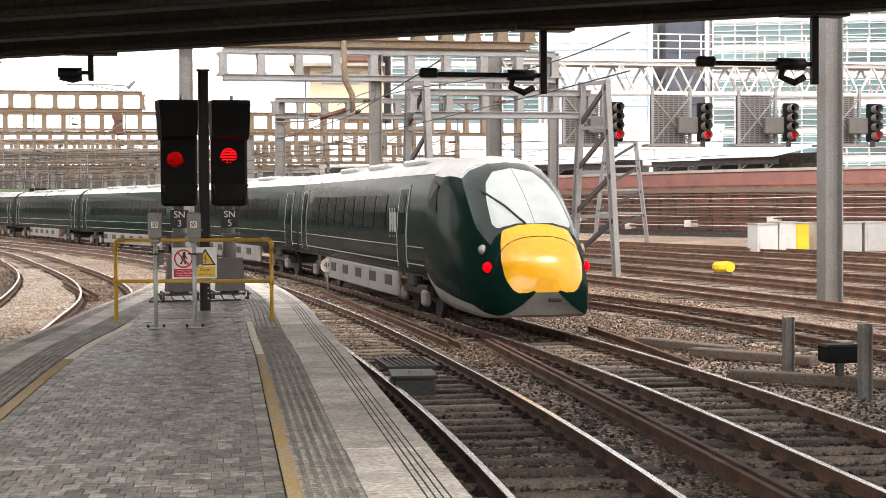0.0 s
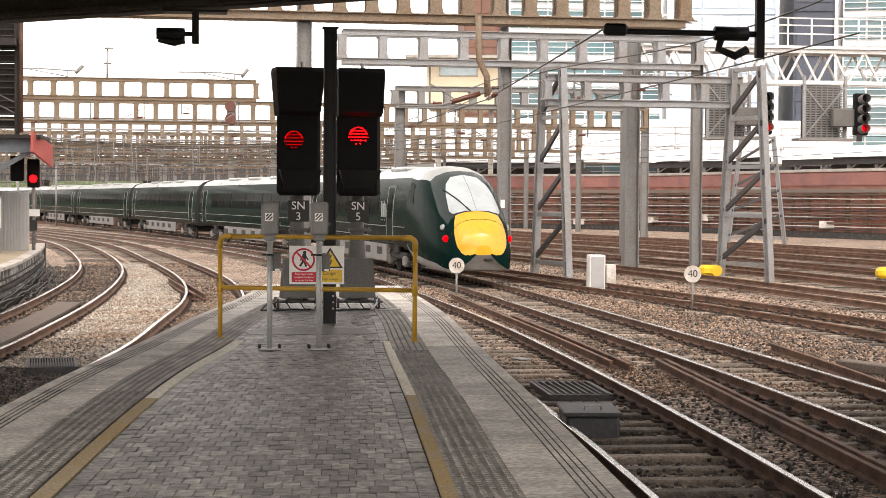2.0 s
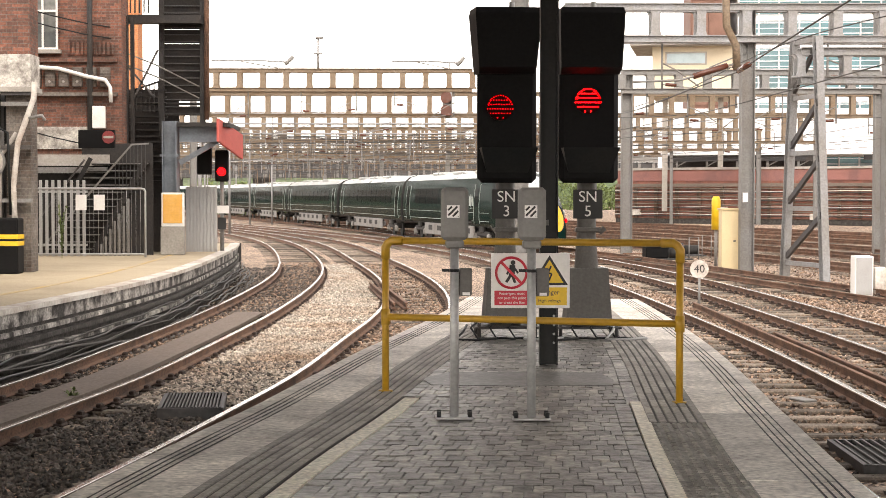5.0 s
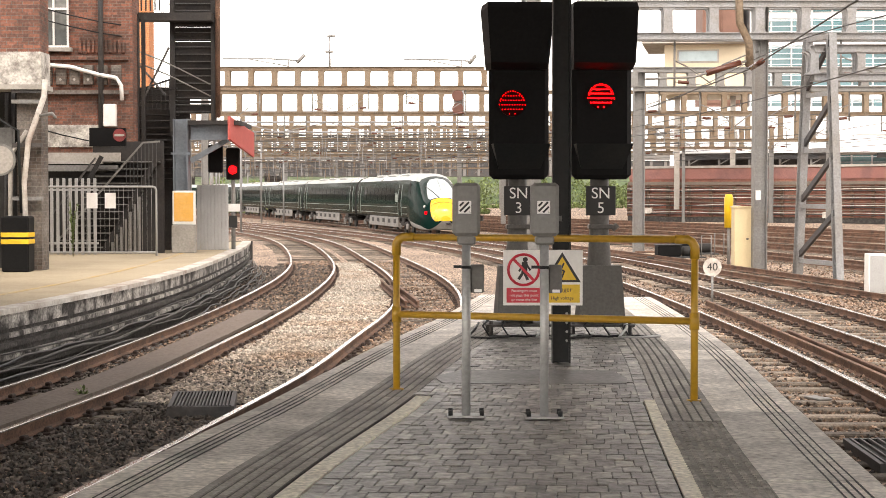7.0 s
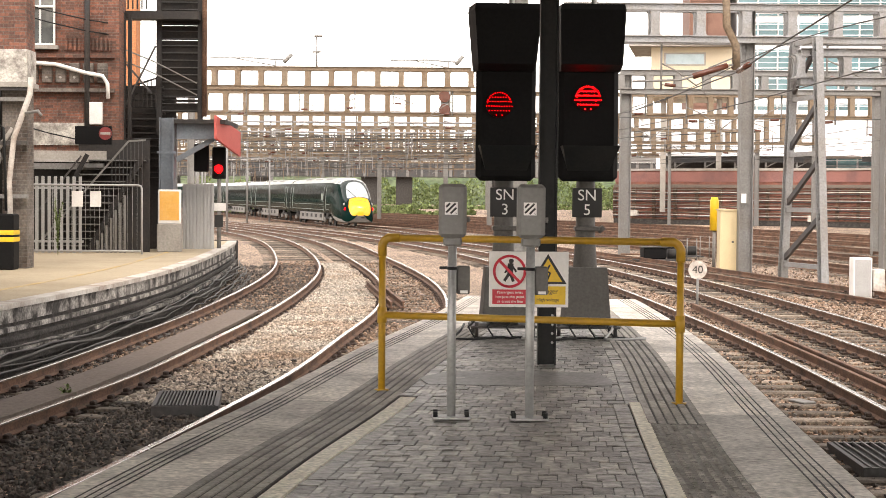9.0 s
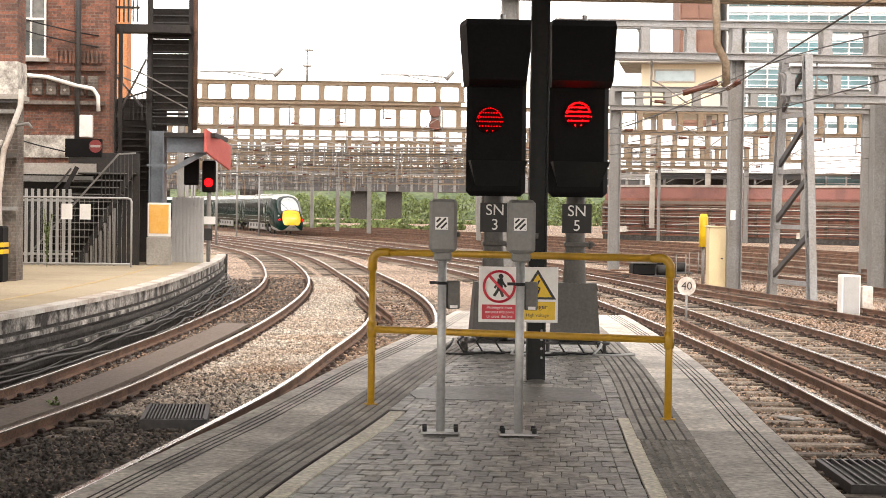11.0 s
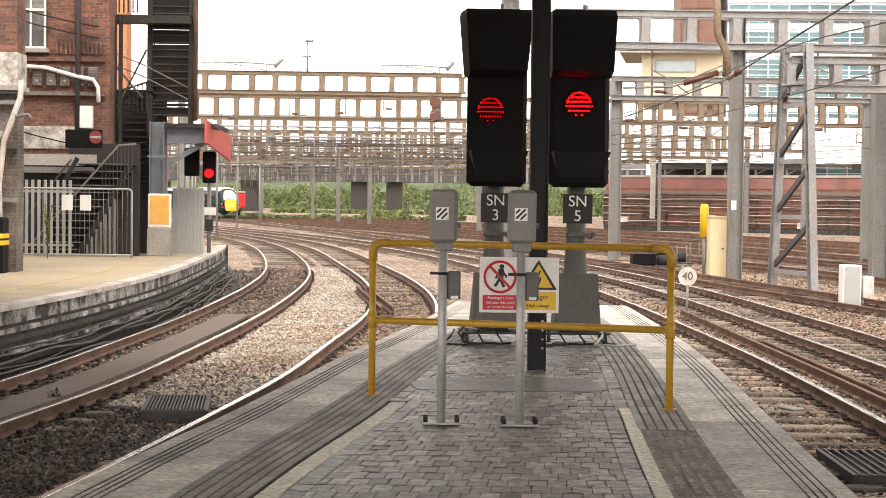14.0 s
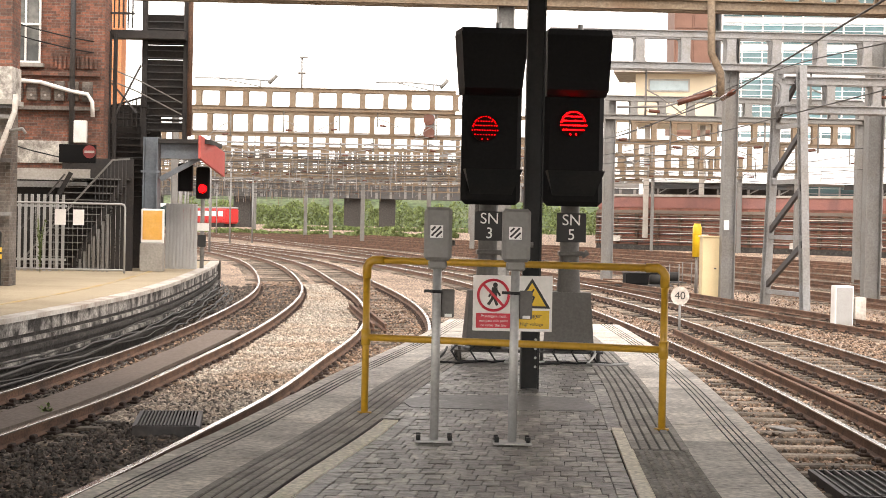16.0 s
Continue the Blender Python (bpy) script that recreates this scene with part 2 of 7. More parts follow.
BRICK_ORANGE = brick_mat("orange_brickwork", (0.52, 0.20, 0.08), (0.45, 0.17, 0.07), (0.40, 0.24, 0.15), (0.40, 0.16, 0.07))
RENDERW = mat("flaking_whitewash", (0.55, 0.53, 0.49), 0.9, 0, 0.15, 3, 0.2, (0.26, 0.19, 0.15), 0.8, 1.5)
CEMENT = mat("dark_cement_patch", (0.10, 0.095, 0.089), 0.5, 0, 0.5, 3, 0.3, (0.085, 0.082, 0.08), 0.7, 1.6)
FLAKED = mat("flaked_sooty_course", (0.035, 0.032, 0.03), 0.9, 0, 0.5, 4, 0.4, (0.60, 0.57, 0.53), 0.85, 2.2)
PINKBAND = mat("faded_pink_paint", (0.25, 0.11, 0.094), 0.8, 0, 0.25, 3, 0.1, (0.16, 0.085, 0.08), 0.8, 0.5)
STONE = mat("grey_stone", (0.36, 0.34, 0.31), 0.9, 0, 0.15, 3, 0.2, (0.2, 0.18, 0.16), 0.6, 1)
ASPHALT = mat("worn_platform_asphalt", (0.40, 0.335, 0.235), 0.9, 0, 0.2, 6, 0.2, (0.27, 0.22, 0.15), 0.6, 0.4)
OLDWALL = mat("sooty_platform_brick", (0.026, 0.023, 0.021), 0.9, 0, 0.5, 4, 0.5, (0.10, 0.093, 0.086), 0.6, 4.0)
GLASS = mat("window_glass", (0.35, 0.45, 0.48), 0.12, 0.0, 0.05, 2, 0.0)
TEALGLASS = mat("teal_curtain_glass", (0.07, 0.17, 0.19), 0.12, 0.0, 0.1, 1, 0.0, (0.24, 0.36, 0.38), 0.7, 0.05, island=0.4)
BLUEPANEL = mat("blue_grey_cladding", (0.42, 0.50, 0.58), 0.4, 0.1, 0.06, 1, 0.0, (0.5, 0.57, 0.63), 0.5, 0.05)
CLADWHITE = mat("white_cladding", (0.72, 0.73, 0.74), 0.5, 0, 0.04, 2, 0.0, (0.6, 0.61, 0.63), 0.5, 0.05)
CREAM = mat("cream_cladding", (0.60, 0.52, 0.38), 0.6, 0, 0.05, 2, 0.0, (0.5, 0.42, 0.3), 0.5, 0.2)
BROWNCLAD = mat("brown_cladding", (0.17, 0.085, 0.06), 0.7, 0, 0.1, 2, 0.0)
NAVY = mat("dark_blue_cladding", (0.05, 0.06, 0.085), 0.5, 0, 0.1, 2, 0.0)
GREEN = mat("dark_green_train_paint", (0.003, 0.015, 0.0125), 0.14, 0.0, 0.06, 2, 0.0, (0.004, 0.018, 0.0145), 0.4, 0.4, spec=0.008)
TRAINROOF = mat("silver_train_roof", (0.46, 0.48, 0.47), 0.3, 0.35, 0.12, 2, 0.02, (0.26, 0.27, 0.265), 0.6, 0.5)
CABDARK = mat("dark_cab_surround", (0.02, 0.032, 0.03), 0.16, 0.0, 0.05, 2, 0.0, (0.03, 0.04, 0.038), 0.4, 0.6, spec=0.25)
TRAINSKIRT = mat("grey_underframe", (0.22, 0.215, 0.205), 0.6, 0.1, 0.15, 4, 0.1, (0.13, 0.115, 0.10), 0.6, 1)
TRAINDARK = mat("bogie_and_shade_black", (0.022, 0.021, 0.02), 0.7, 0.2, 0.3, 4, 0.2)
TRAINGLASS = mat("dark_train_glass", (0.003, 0.004, 0.004), 0.1, 0, 0.05, 2, 0.0, spec=0.006)
# glossy coat, with a sky reflection put into the pale base colour
SCREEN = mat("windscreen_glass", (0.42, 0.47, 0.48), 0.12, 0, 0.03, 2, 0.0, coat=0.8)
NOSEYEL = mat("yellow_train_nose", (0.80, 0.40, 0.012), 0.25, 0, 0.05, 2, 0.0, coat=0.4)
TRAINLINE = mat("pale_lining", (0.28, 0.31, 0.29), 0.4, 0, 0.05)
AWNRED = mat("red_awning_board", (0.46, 0.09, 0.075), 0.6, 0, 0.1, 3, 0.05, (0.38, 0.08, 0.07), 0.5, 1)
LEAF = mat("leaf_green", (0.105, 0.145, 0.045), 0.8, 0, 0.4, 3, 0.1, (0.17, 0.20, 0.08), 0.6, 0.6, island=0.5)
BANK = mat("wooded_bank", (0.055, 0.085, 0.035), 0.9, 0, 0.6, 0.15, 0.0, (0.13, 0.15, 0.085), 0.7, 0.08)
ORANGEBOX = mat("orange_notice", (0.72, 0.38, 0.08), 0.4, 0, 0.06, 3, 0.0, (0.8, 0.5, 0.2), 0.5, 3)
CREAMBOX = mat("cream_cabinet", (0.56, 0.46, 0.28), 0.6, 0, 0.06, 4, 0.03, (0.5, 0.4, 0.24), 0.4, 2)
REDTRAIN = mat("red_train_paint", (0.5, 0.02, 0.02), 0.3, 0, 0.05, 2, 0.0)
TIMBER = mat("weathered_timber", (0.15, 0.12, 0.10), 0.9, 0, 0.3, 4, 0.3, (0.14, 0.11, 0.09), 0.5, 1.5)
CABLE = mat("sooty_cable", (0.06, 0.056, 0.052), 0.7, 0, 0.3, 5, 0.1)


# ---- shape helpers ----
class Geo:
    """Vertices and faces gathered before they become one mesh."""

    def __init__(self):
        self.v, self.f, self.s = [], [], []

    def add(self, verts, faces, smooth=False):
        k = len(self.v)
        self.v += [tuple(p) for p in verts]
        self.f += [tuple(i + k for i in f) for f in faces]
        self.s += [smooth] * len(faces)
        return self

    def box(self, c, size, turn=0.0, m=None, bevel=0.0):
        x, y, z = (a / 2 for a in size)
        b = min(bevel, 0.45 * min(size))
        m = m or (Matrix.Translation(c) @ Matrix.Rotation(turn, 4, "Z"))
        if not b:
            p = [(i, j, k) for k in (-z, z) for i, j in ((-x, -y), (x, -y), (x, y), (-x, y))]
            f = [(3, 2, 1, 0), (4, 5, 6, 7), (0, 1, 5, 4), (1, 2, 6, 5), (2, 3, 7, 6), (3, 0, 4, 7)]
            return self.add([m @ Vector(q) for q in p], f)
        p, f = [], []
        sg = [(i, j, k) for k in (-1, 1) for i, j in ((-1, -1), (1, -1), (1, 1), (-1, 1))]
        for i, j, k in sg:
            p += [(i * x, j * (y - b), k * (z - b)), (i * (x - b), j * y, k * (z - b)), (i * (x - b), j * (y - b), k * z)]
        n = [(0, 1, 2, 3), (4, 5, 6, 7)]
        f += [tuple(3 * q + 2 for q in (3, 2, 1, 0)), tuple(3 * q + 2 for q in (4, 5, 6, 7))]
        for a, c2, ax in ((0, 1, 1), (1, 2, 0), (2, 3, 1), (3, 0, 0)):
            f.append((3 * a + ax, 3 * c2 + ax, 3 * (c2 + 4) + ax, 3 * (a + 4) + ax))
            f.append((3 * a + 2, 3 * c2 + 2, 3 * c2 + ax, 3 * a + ax))
            f.append((3 * (a + 4) + ax, 3 * (c2 + 4) + ax, 3 * (c2 + 4) + 2, 3 * (a + 4) + 2))
        for q in range(4):
            o = 1 if q % 2 == 0 else 0
            f.append((3 * q + (1 - o), 3 * q + o, 3 * (q + 4) + o, 3 * (q + 4) + (1 - o)))
            f.append((3 * q, 3 * q + 1, 3 * q + 2))
            f.append((3 * (q + 4), 3 * (q + 4) + 2, 3 * (q + 4) + 1))
        return self.add([m @ Vector(q) for q in p], f)

    def tube(self, pts, r, n=8, caps=True, smooth=True):
        pts = [Vector(p) for p in pts]
        rings = []
        up0 = None
        for i, p in enumerate(pts):
            d = (pts[min(i + 1, len(pts) - 1)] - pts[max(i - 1, 0)]).normalized()
            if up0 is None:
                up0 = Vector((0, 0, 1)) if abs(d.z) < 0.9 else Vector((1, 0, 0))
            a = d.cross(up0).normalized()
            b = a.cross(d).normalized()
            up0 = b
            rr = r[i] if isinstance(r, (list, tuple)) else r
            rings.append([p + a * (rr * math.cos(q * math.tau / n)) + b * (rr * math.sin(q * math.tau / n)) for q in range(n)])
        f = []
        for i in range(len(pts) - 1):
            for q in range(n):
                w = (q + 1) % n
                f.append((i * n + q, i * n + w, (i + 1) * n + w, (i + 1) * n + q))
        if caps:
            f += [tuple(range(n - 1, -1, -1)), tuple((len(pts) - 1) * n + q for q in range(n))]
        return self.add([v for ring in rings for v in ring], f, smooth)

    def bar(self, a, b, w, h=None):
        """A square bar from a to b."""
        a, b = Vector(a), Vector(b)
        d = b - a
        q = d.to_track_quat("X", "Z").to_matrix().to_4x4()
        return self.box((0, 0, 0), (d.length, w, h or w), m=Matrix.Translation((a + b) / 2) @ q)

    def beam(self, a, b, w, h, t=0.02):
        """An I-section from a to b."""
        a, b = Vector(a), Vector(b)
        d = b - a
        m = Matrix.Translation((a + b) / 2) @ d.to_track_quat("X", "Z").to_matrix().to_4x4()
        x, u, v = d.length / 2, w / 2, h / 2
        p = [(-u, -v), (u, -v), (u, -v + t), (t / 2, -v + t), (t / 2, v - t), (u, v - t), (u, v), (-u, v), (-u, v - t), (-t / 2, v - t), (-t / 2, -v + t), (-u, -v + t)]
        n = len(p)
        return self.add([m @ Vector((s, *q)) for s in (-x, x) for q in p], [(k, (k + 1) % n, n + (k + 1) % n, n + k) for k in range(n)] + [tuple(range(n - 1, -1, -1)), tuple(range(n, 2 * n))])

    def sweep(self, line, profile, closed=True, caps=True):
        """A profile of (across, up) carried along a level line of (x, y, z)."""
        n = len(profile)
        vs, f = [], []
        for i, p in enumerate(line):
            a, b = line[max(i - 1, 0)], line[min(i + 1, len(line) - 1)]
            d = Vector((b[0] - a[0], b[1] - a[1], 0)).normalized()
            nx, ny = d.y, -d.x
            vs += [(p[0] + nx * u, p[1] + ny * u, p[2] + w) for u, w in profile]
        for i in range(len(line) - 1):
            for q in range(n if closed else n - 1):
                w = (q + 1) % n
                f.append((i * n + q, i * n + w, (i + 1) * n + w, (i + 1) * n + q))
        if closed and caps:
            f += [tuple(range(n - 1, -1, -1)), tuple((len(line) - 1) * n + q for q in range(n))]
        return self.add(vs, f)

    def disc(self, c, r, n=20, axis="y", depth=0.01):
        d = {"y": Vector((0, 1, 0)), "z": Vector((0, 0, 1)), "x": Vector((1, 0, 0))}[axis] * depth / 2
        return self.tube([Vector(c) - d, Vector(c) + d], r, n, True, False)

    def mesh(self, name, material):
        me = bpy.data.meshes.new(name)
        me.from_pydata(self.v, [], self.f)
        me.polygons.foreach_set("use_smooth", self.s)
        me.materials.append(material)
        bm = bmesh.new()
        bm.from_mesh(me)
        bmesh.ops.recalc_face_normals(bm, faces=bm.faces)
        bm.to_mesh(me)
        bm.free()
        return me


def part(name, geo, material, parent, label=""):
    """One mesh under a thing or a part."""
    ob = new(name, geo.mesh(name, material))
    ob.parent = parent
    return tagged(ob, label)


def thing(name, at, label, category, group="", kind=""):
    """An Empty at a thing's base, to parent its parts."""
    ob = new(name)
    ob.matrix_basis = at if isinstance(at, Matrix) else Matrix.Translation(at)
    return tagged(ob, label, category, group, kind)


def solid(name, geo, material, label, category, group="", kind=""):
    """A thing of one mesh."""
    return tagged(new(name, geo.mesh(name, material)), label, category, group, kind)


def spline(pts, step=1.0):
    """A smooth line through the points, sampled at even steps."""
    p = np.array(pts, float)
    d = np.r_[0, np.cumsum(np.linalg.norm(np.diff(p, axis=0), axis=1))]
    n = len(p)
    A = np.zeros((n, n))
    r = np.zeros((n, p.shape[1]))
    A[0, 0] = A[-1, -1] = 1
    h = np.diff(d)
    for i in range(1, n - 1):
        A[i, i - 1], A[i, i], A[i, i + 1] = h[i - 1], 2 * (h[i - 1] + h[i]), h[i]
        r[i] = 6 * ((p[i + 1] - p[i]) / h[i] - (p[i] - p[i - 1]) / h[i - 1])
    M = np.linalg.solve(A, r)
    s = np.arange(0, d[-1], step)
    k = np.clip(np.searchsorted(d, s, "right") - 1, 0, n - 2)
    a, b, hh = (d[k + 1] - s)[:, None], (s - d[k])[:, None], h[k][:, None]
    return M[k] * a**3 / (6 * hh) + M[k + 1] * b**3 / (6 * hh) + (p[k] / hh - M[k] * hh / 6) * a + (p[k + 1] / hh - M[k + 1] * hh / 6) * b


def offset(line, u):
    """A level line moved sideways by u metres to the right of its run."""
    q = np.array(line, float)
    d = np.gradient(q, axis=0)
    d /= np.linalg.norm(d, axis=1)[:, None]
    return q + u * np.c_[d[:, 1], -d[:, 0]]


def text(body, size, m, material, parent, name="lettering"):
    cu = bpy.data.curves.new(name, "FONT")
    cu.body, cu.size, cu.align_x, cu.align_y, cu.extrude = body, size, "CENTER", "CENTER", 0.002
    ob = new(name, cu)
    cu.materials.append(material)
    ob.parent = parent
    ob.matrix_basis = m
    return ob

RAIL_Z = -0.95      # rail head below the platform
BED_Z = RAIL_Z - 0.232

# ---- lines of the plan ----
EDGE_R = spline([(-0.2, -22), (0.35, -15), (1.0, -8), (1.5, -1.7), (1.93, 4), (2.23, 8.14), (2.33, 9.7), (2.41, 10.8), (2.52, 12.3), (2.66, 14.1), (2.83, 17.1), (2.93, 20), (3.0, 24.6)], 0.9)
EDGE_L = spline([(-5.4, -22), (-4.4, -15), (-3.4, -7), (-2.45, 2), (-1.83, 8.0), (-1.56, 9.84), (-1.36, 11), (-1.12, 12.6), (-0.80, 14.96), (-0.48, 17), (-0.06, 19.54), (0.32, 22.28), (0.62, 24.6)], 0.9)
LINES = {
    "track_left_outer": [(-13, -22), (-10.6, -12), (-7.9, 0), (-6.2, 10), (-5.2, 18), (-4.72, 22), (-4.48, 25.7), (-4.2, 31.3), (-4.0, 41.6), (-4.3, 53.3), (-5.5, 66.7), (-8.5, 88), (-13.2, 108), (-24, 140), (-42, 180), (-100, 270)],
    "track_left_inner": [(-9.3, -22), (-7.0, -12), (-4.3, 0), (-2.95, 9), (-2.2, 13.9), (-1.86, 16.3), (-1.57, 18.6), (-1.2, 21.7), (-0.76, 28), (-0.45, 32.8), (-0.33, 37), (-0.85, 49.2), (-2.3, 63), (-4.8, 83), (-9.6, 105), (-20, 138), (-37, 180), (-95, 273)],
    "track_right_inner": [(1.4, -22), (2.2, -12), (3.5, 0), (4.2, 9), (4.55, 18), (4.7, 26), (4.6, 34), (4.3, 44), (3.5, 56), (2.0, 68), (-0.6, 82), (-5.6, 103), (-16, 136), (-32, 178), (-90, 276)],
    "track_train": [(4.6, -22), (5.8, -12), (7.1, 2), (7.75, 11), (7.9, 24), (7.8, 34), (7.55, 44), (6.8, 55), (5.3, 68), (2.9, 82), (0.2, 93.9), (-2.3, 106.2), (-5.0, 119.2), (-8.1, 132.3), (-11.3, 145.9), (-14.5, 159.6), (-18, 174.7), (-21.8, 190.2), (-26.2, 206.2), (-32, 222), (-42, 242), (-60, 275), (-100, 330), (-165, 400), (-260, 490)],
    "track_crossover": [(12.4, -15), (13.4, 5), (13.6, 20), (12.8, 31), (11.2, 42), (9.6, 53), (7.6, 66), (5.0, 80), (1.6, 97), (-3, 118), (-12, 148), (-21, 178), (-43, 228)],
    "track_fast_a": [(17.5, -12), (17.8, 12), (17.0, 34), (15.4, 52), (12.4, 72), (7.5, 96), (0, 125), (-8.5, 150), (-19, 180), (-40, 230)],
    "track_fast_b": [(21.5, -12), (21.8, 14), (21, 38), (19, 60), (15.5, 80), (10.5, 102), (2.5, 130), (-6, 155), (-16, 182), (-36, 232)],
    "track_fast_c": [(26, -10), (26, 20), (24.8, 46), (22, 70), (17, 94), (10.5, 118), (1, 146), (-12, 185), (-32, 235)],
    "track_yard_a": [(30.5, -10), (30.5, 25), (29, 52), (25.5, 78), (20, 102), (13, 126), (4, 152), (-8, 188), (-28, 238)],
    "track_yard_b": [(35, 0), (34.8, 30), (33, 58), (29, 84), (23, 110), (16, 134), (7, 160), (-4, 192), (-24, 242)],
    "track_yard_c": [(40, 10), (39, 40), (36.5, 66), (32, 92), (26, 117), (19, 141), (10, 167), (0, 197), (-20, 246)],
}
TRAIN_LINE = spline(LINES["track_train"], 0.5)
TRAIN_S = np.r_[0, np.cumsum(np.linalg.norm(np.diff(TRAIN_LINE, axis=0), axis=1))]


# ---- ground ----
def ground():
    """One sheet of ballast: fine near the platform, reaching to the horizon."""
    xs = np.unique(np.r_[np.linspace(-900, -60, 12), np.linspace(-60, -14, 20), np.linspace(-14, 20, 120), np.linspace(20, 60, 30), np.linspace(60, 900, 12)])
    ys = np.unique(np.r_[np.linspace(-300, -24, 8), np.linspace(-24, 50, 240), np.linspace(50, 130, 60), np.linspace(130, 300, 30), np.linspace(300, 2200, 10)])
    v = []
    for y in ys:
        for x in xs:
            n = noise.noise((x * 0.35, y * 0.35, 0)) * 0.04 + (noise.noise((x * 2.1, y * 2.1, 3)) * 0.025 if -24 < y < 60 else 0)
            v.append((x, y, BED_Z + n))
    w = len(xs)
    f = [(j * w + i, j * w + i + 1, (j + 1) * w + i + 1, (j + 1) * w + i) for j in range(len(ys) - 1) for i in range(w - 1)]
    g = Geo().add(v, f, True)
    solid("ground", g, BALLAST, "brown and grey stone ballast between the tracks", "ground", kind="structure")


def stones(name, spots, size, material, label, seed):
    """Loose ballast lying on the ground."""
    rnd = random.Random(seed)
    g = Geo()
    base = [(1, 0, 0), (0, 1, 0), (-1, 0, 0), (0, -1, 0), (0, 0, 1), (0, 0, -1)]
    fc = [(0, 1, 4), (1, 2, 4), (2, 3, 4), (3, 0, 4), (1, 0, 5), (2, 1, 5), (3, 2, 5), (0, 3, 5)]
    vs, fs = [], []
    for x, y, z in spots:
        s = size * rnd.uniform(0.6, 1.35)
        e = Euler((rnd.uniform(0, 3), rnd.uniform(0, 3), rnd.uniform(0, 6))).to_matrix()
        k = len(vs)
        for p in base:
            q = e @ Vector([c * s * rnd.uniform(0.55, 1.1) for c in p])
            vs.append((x + q.x, y + q.y, z + q.z * 0.8))
        fs += [tuple(i + k for i in f) for f in fc]
    me = bpy.data.meshes.new(name)
    me.from_pydata(vs, [], fs)
    me.materials.append(material)
    return tagged(new(name, me), label, "ballast", kind="stuff")


ground()

# rail: a flat-bottomed section, its running face a strip of its own
RAIL_PROFILE = [(-0.07, -0.16), (-0.07, -0.145), (-0.012, -0.125), (-0.012, -0.045), (-0.036, -0.035), (-0.036, -0.004), (0.036, -0.004), (0.036, -0.035), (0.012, -0.045), (0.012, -0.125), (0.07, -0.145), (0.07, -0.16)]
SLEEPER_MESH = Geo().box((0, 0, 0), (2.5, 0.22, 0.14), bevel=0.02).mesh("sleeper", SLEEPER)
_c = Geo()
for _x in (-0.753, 0.753):
    _c.box((_x, 0, 0.085), (0.36, 0.20, 0.04), bevel=0.012).box((_x - 0.12, 0, 0.125), (0.07, 0.12, 0.06), bevel=0.015).box((_x + 0.12, 0, 0.125), (0.07, 0.12, 0.06), bevel=0.015)
CHAIR_MESH = _c.mesh("rail_chair", CHAIR)


def track(name, label, shiny, near):
    line = spline(LINES[name], 1.0)
    t = thing(name, (0, 0, 0), label, "railway track", kind="structure")
    for side in (-0.753, 0.753):
        ln = [(x, y, RAIL_Z) for x, y in offset(line, side)]
        r = part("rail", Geo().sweep(ln, RAIL_PROFILE), RAIL_SIDE, t)
        part("running_face", Geo().sweep(ln, [(-0.0375, -0.018), (-0.036, -0.005), (-0.03, 0.0), (0.03, 0.0), (0.036, -0.005), (0.0375, -0.018)], closed=False), RAIL_TOP if shiny else RAIL_SIDE, r, "polished steel railhead" if shiny else "")
    fine = spline(LINES[name], 0.68)
    d = np.gradient(fine, axis=0)
    far = Geo()
    rnd = random.Random(name)
    for (x, y), (dx, dy) in zip(fine, d):
        if y > 130:
            break
        a = math.atan2(dy, dx) - math.pi / 2
        m = Matrix.Translation((x, y, RAIL_Z - (0.285 if ("left" in name and y > 24) or not near[1] else 0.248) + rnd.uniform(-0.012, 0.008))) @ Matrix.Rotation(a + rnd.uniform(-0.02, 0.02), 4, "Z")
        if near[0] < y < near[1]:
            for me, nm in ((SLEEPER_MESH, "sleeper"), (CHAIR_MESH, "rail_chair")):
                ob = new(nm, me)
                ob.parent = t
                ob.matrix_basis = m
        else:
            far.box((0, 0, 0), (2.5, 0.25, 0.14), m=m)
    if far.f:
        tagged(part("far_sleepers", far, SLEEPER, t), kind="stuff")


track("track_left_outer", "curved railway track with rusty rails on weathered sleepers", True, (14, 60))
track("track_left_inner", "curved railway track with bright rails beside the platform", True, (12, 60))
track("track_right_inner", "railway track with bright rails beside the platform edge", True, (-4, 60))
track("track_train", "railway track with bright rails on which the train leaves", True, (-2, 60))
track("track_crossover", "railway track joining from the yard", False, (8, 45))
for _n in ("track_fast_a", "track_fast_b", "track_fast_c", "track_yard_a", "track_yard_b", "track_yard_c"):
    track(_n, "rusty railway track in the wide station throat", False, (0, 0))


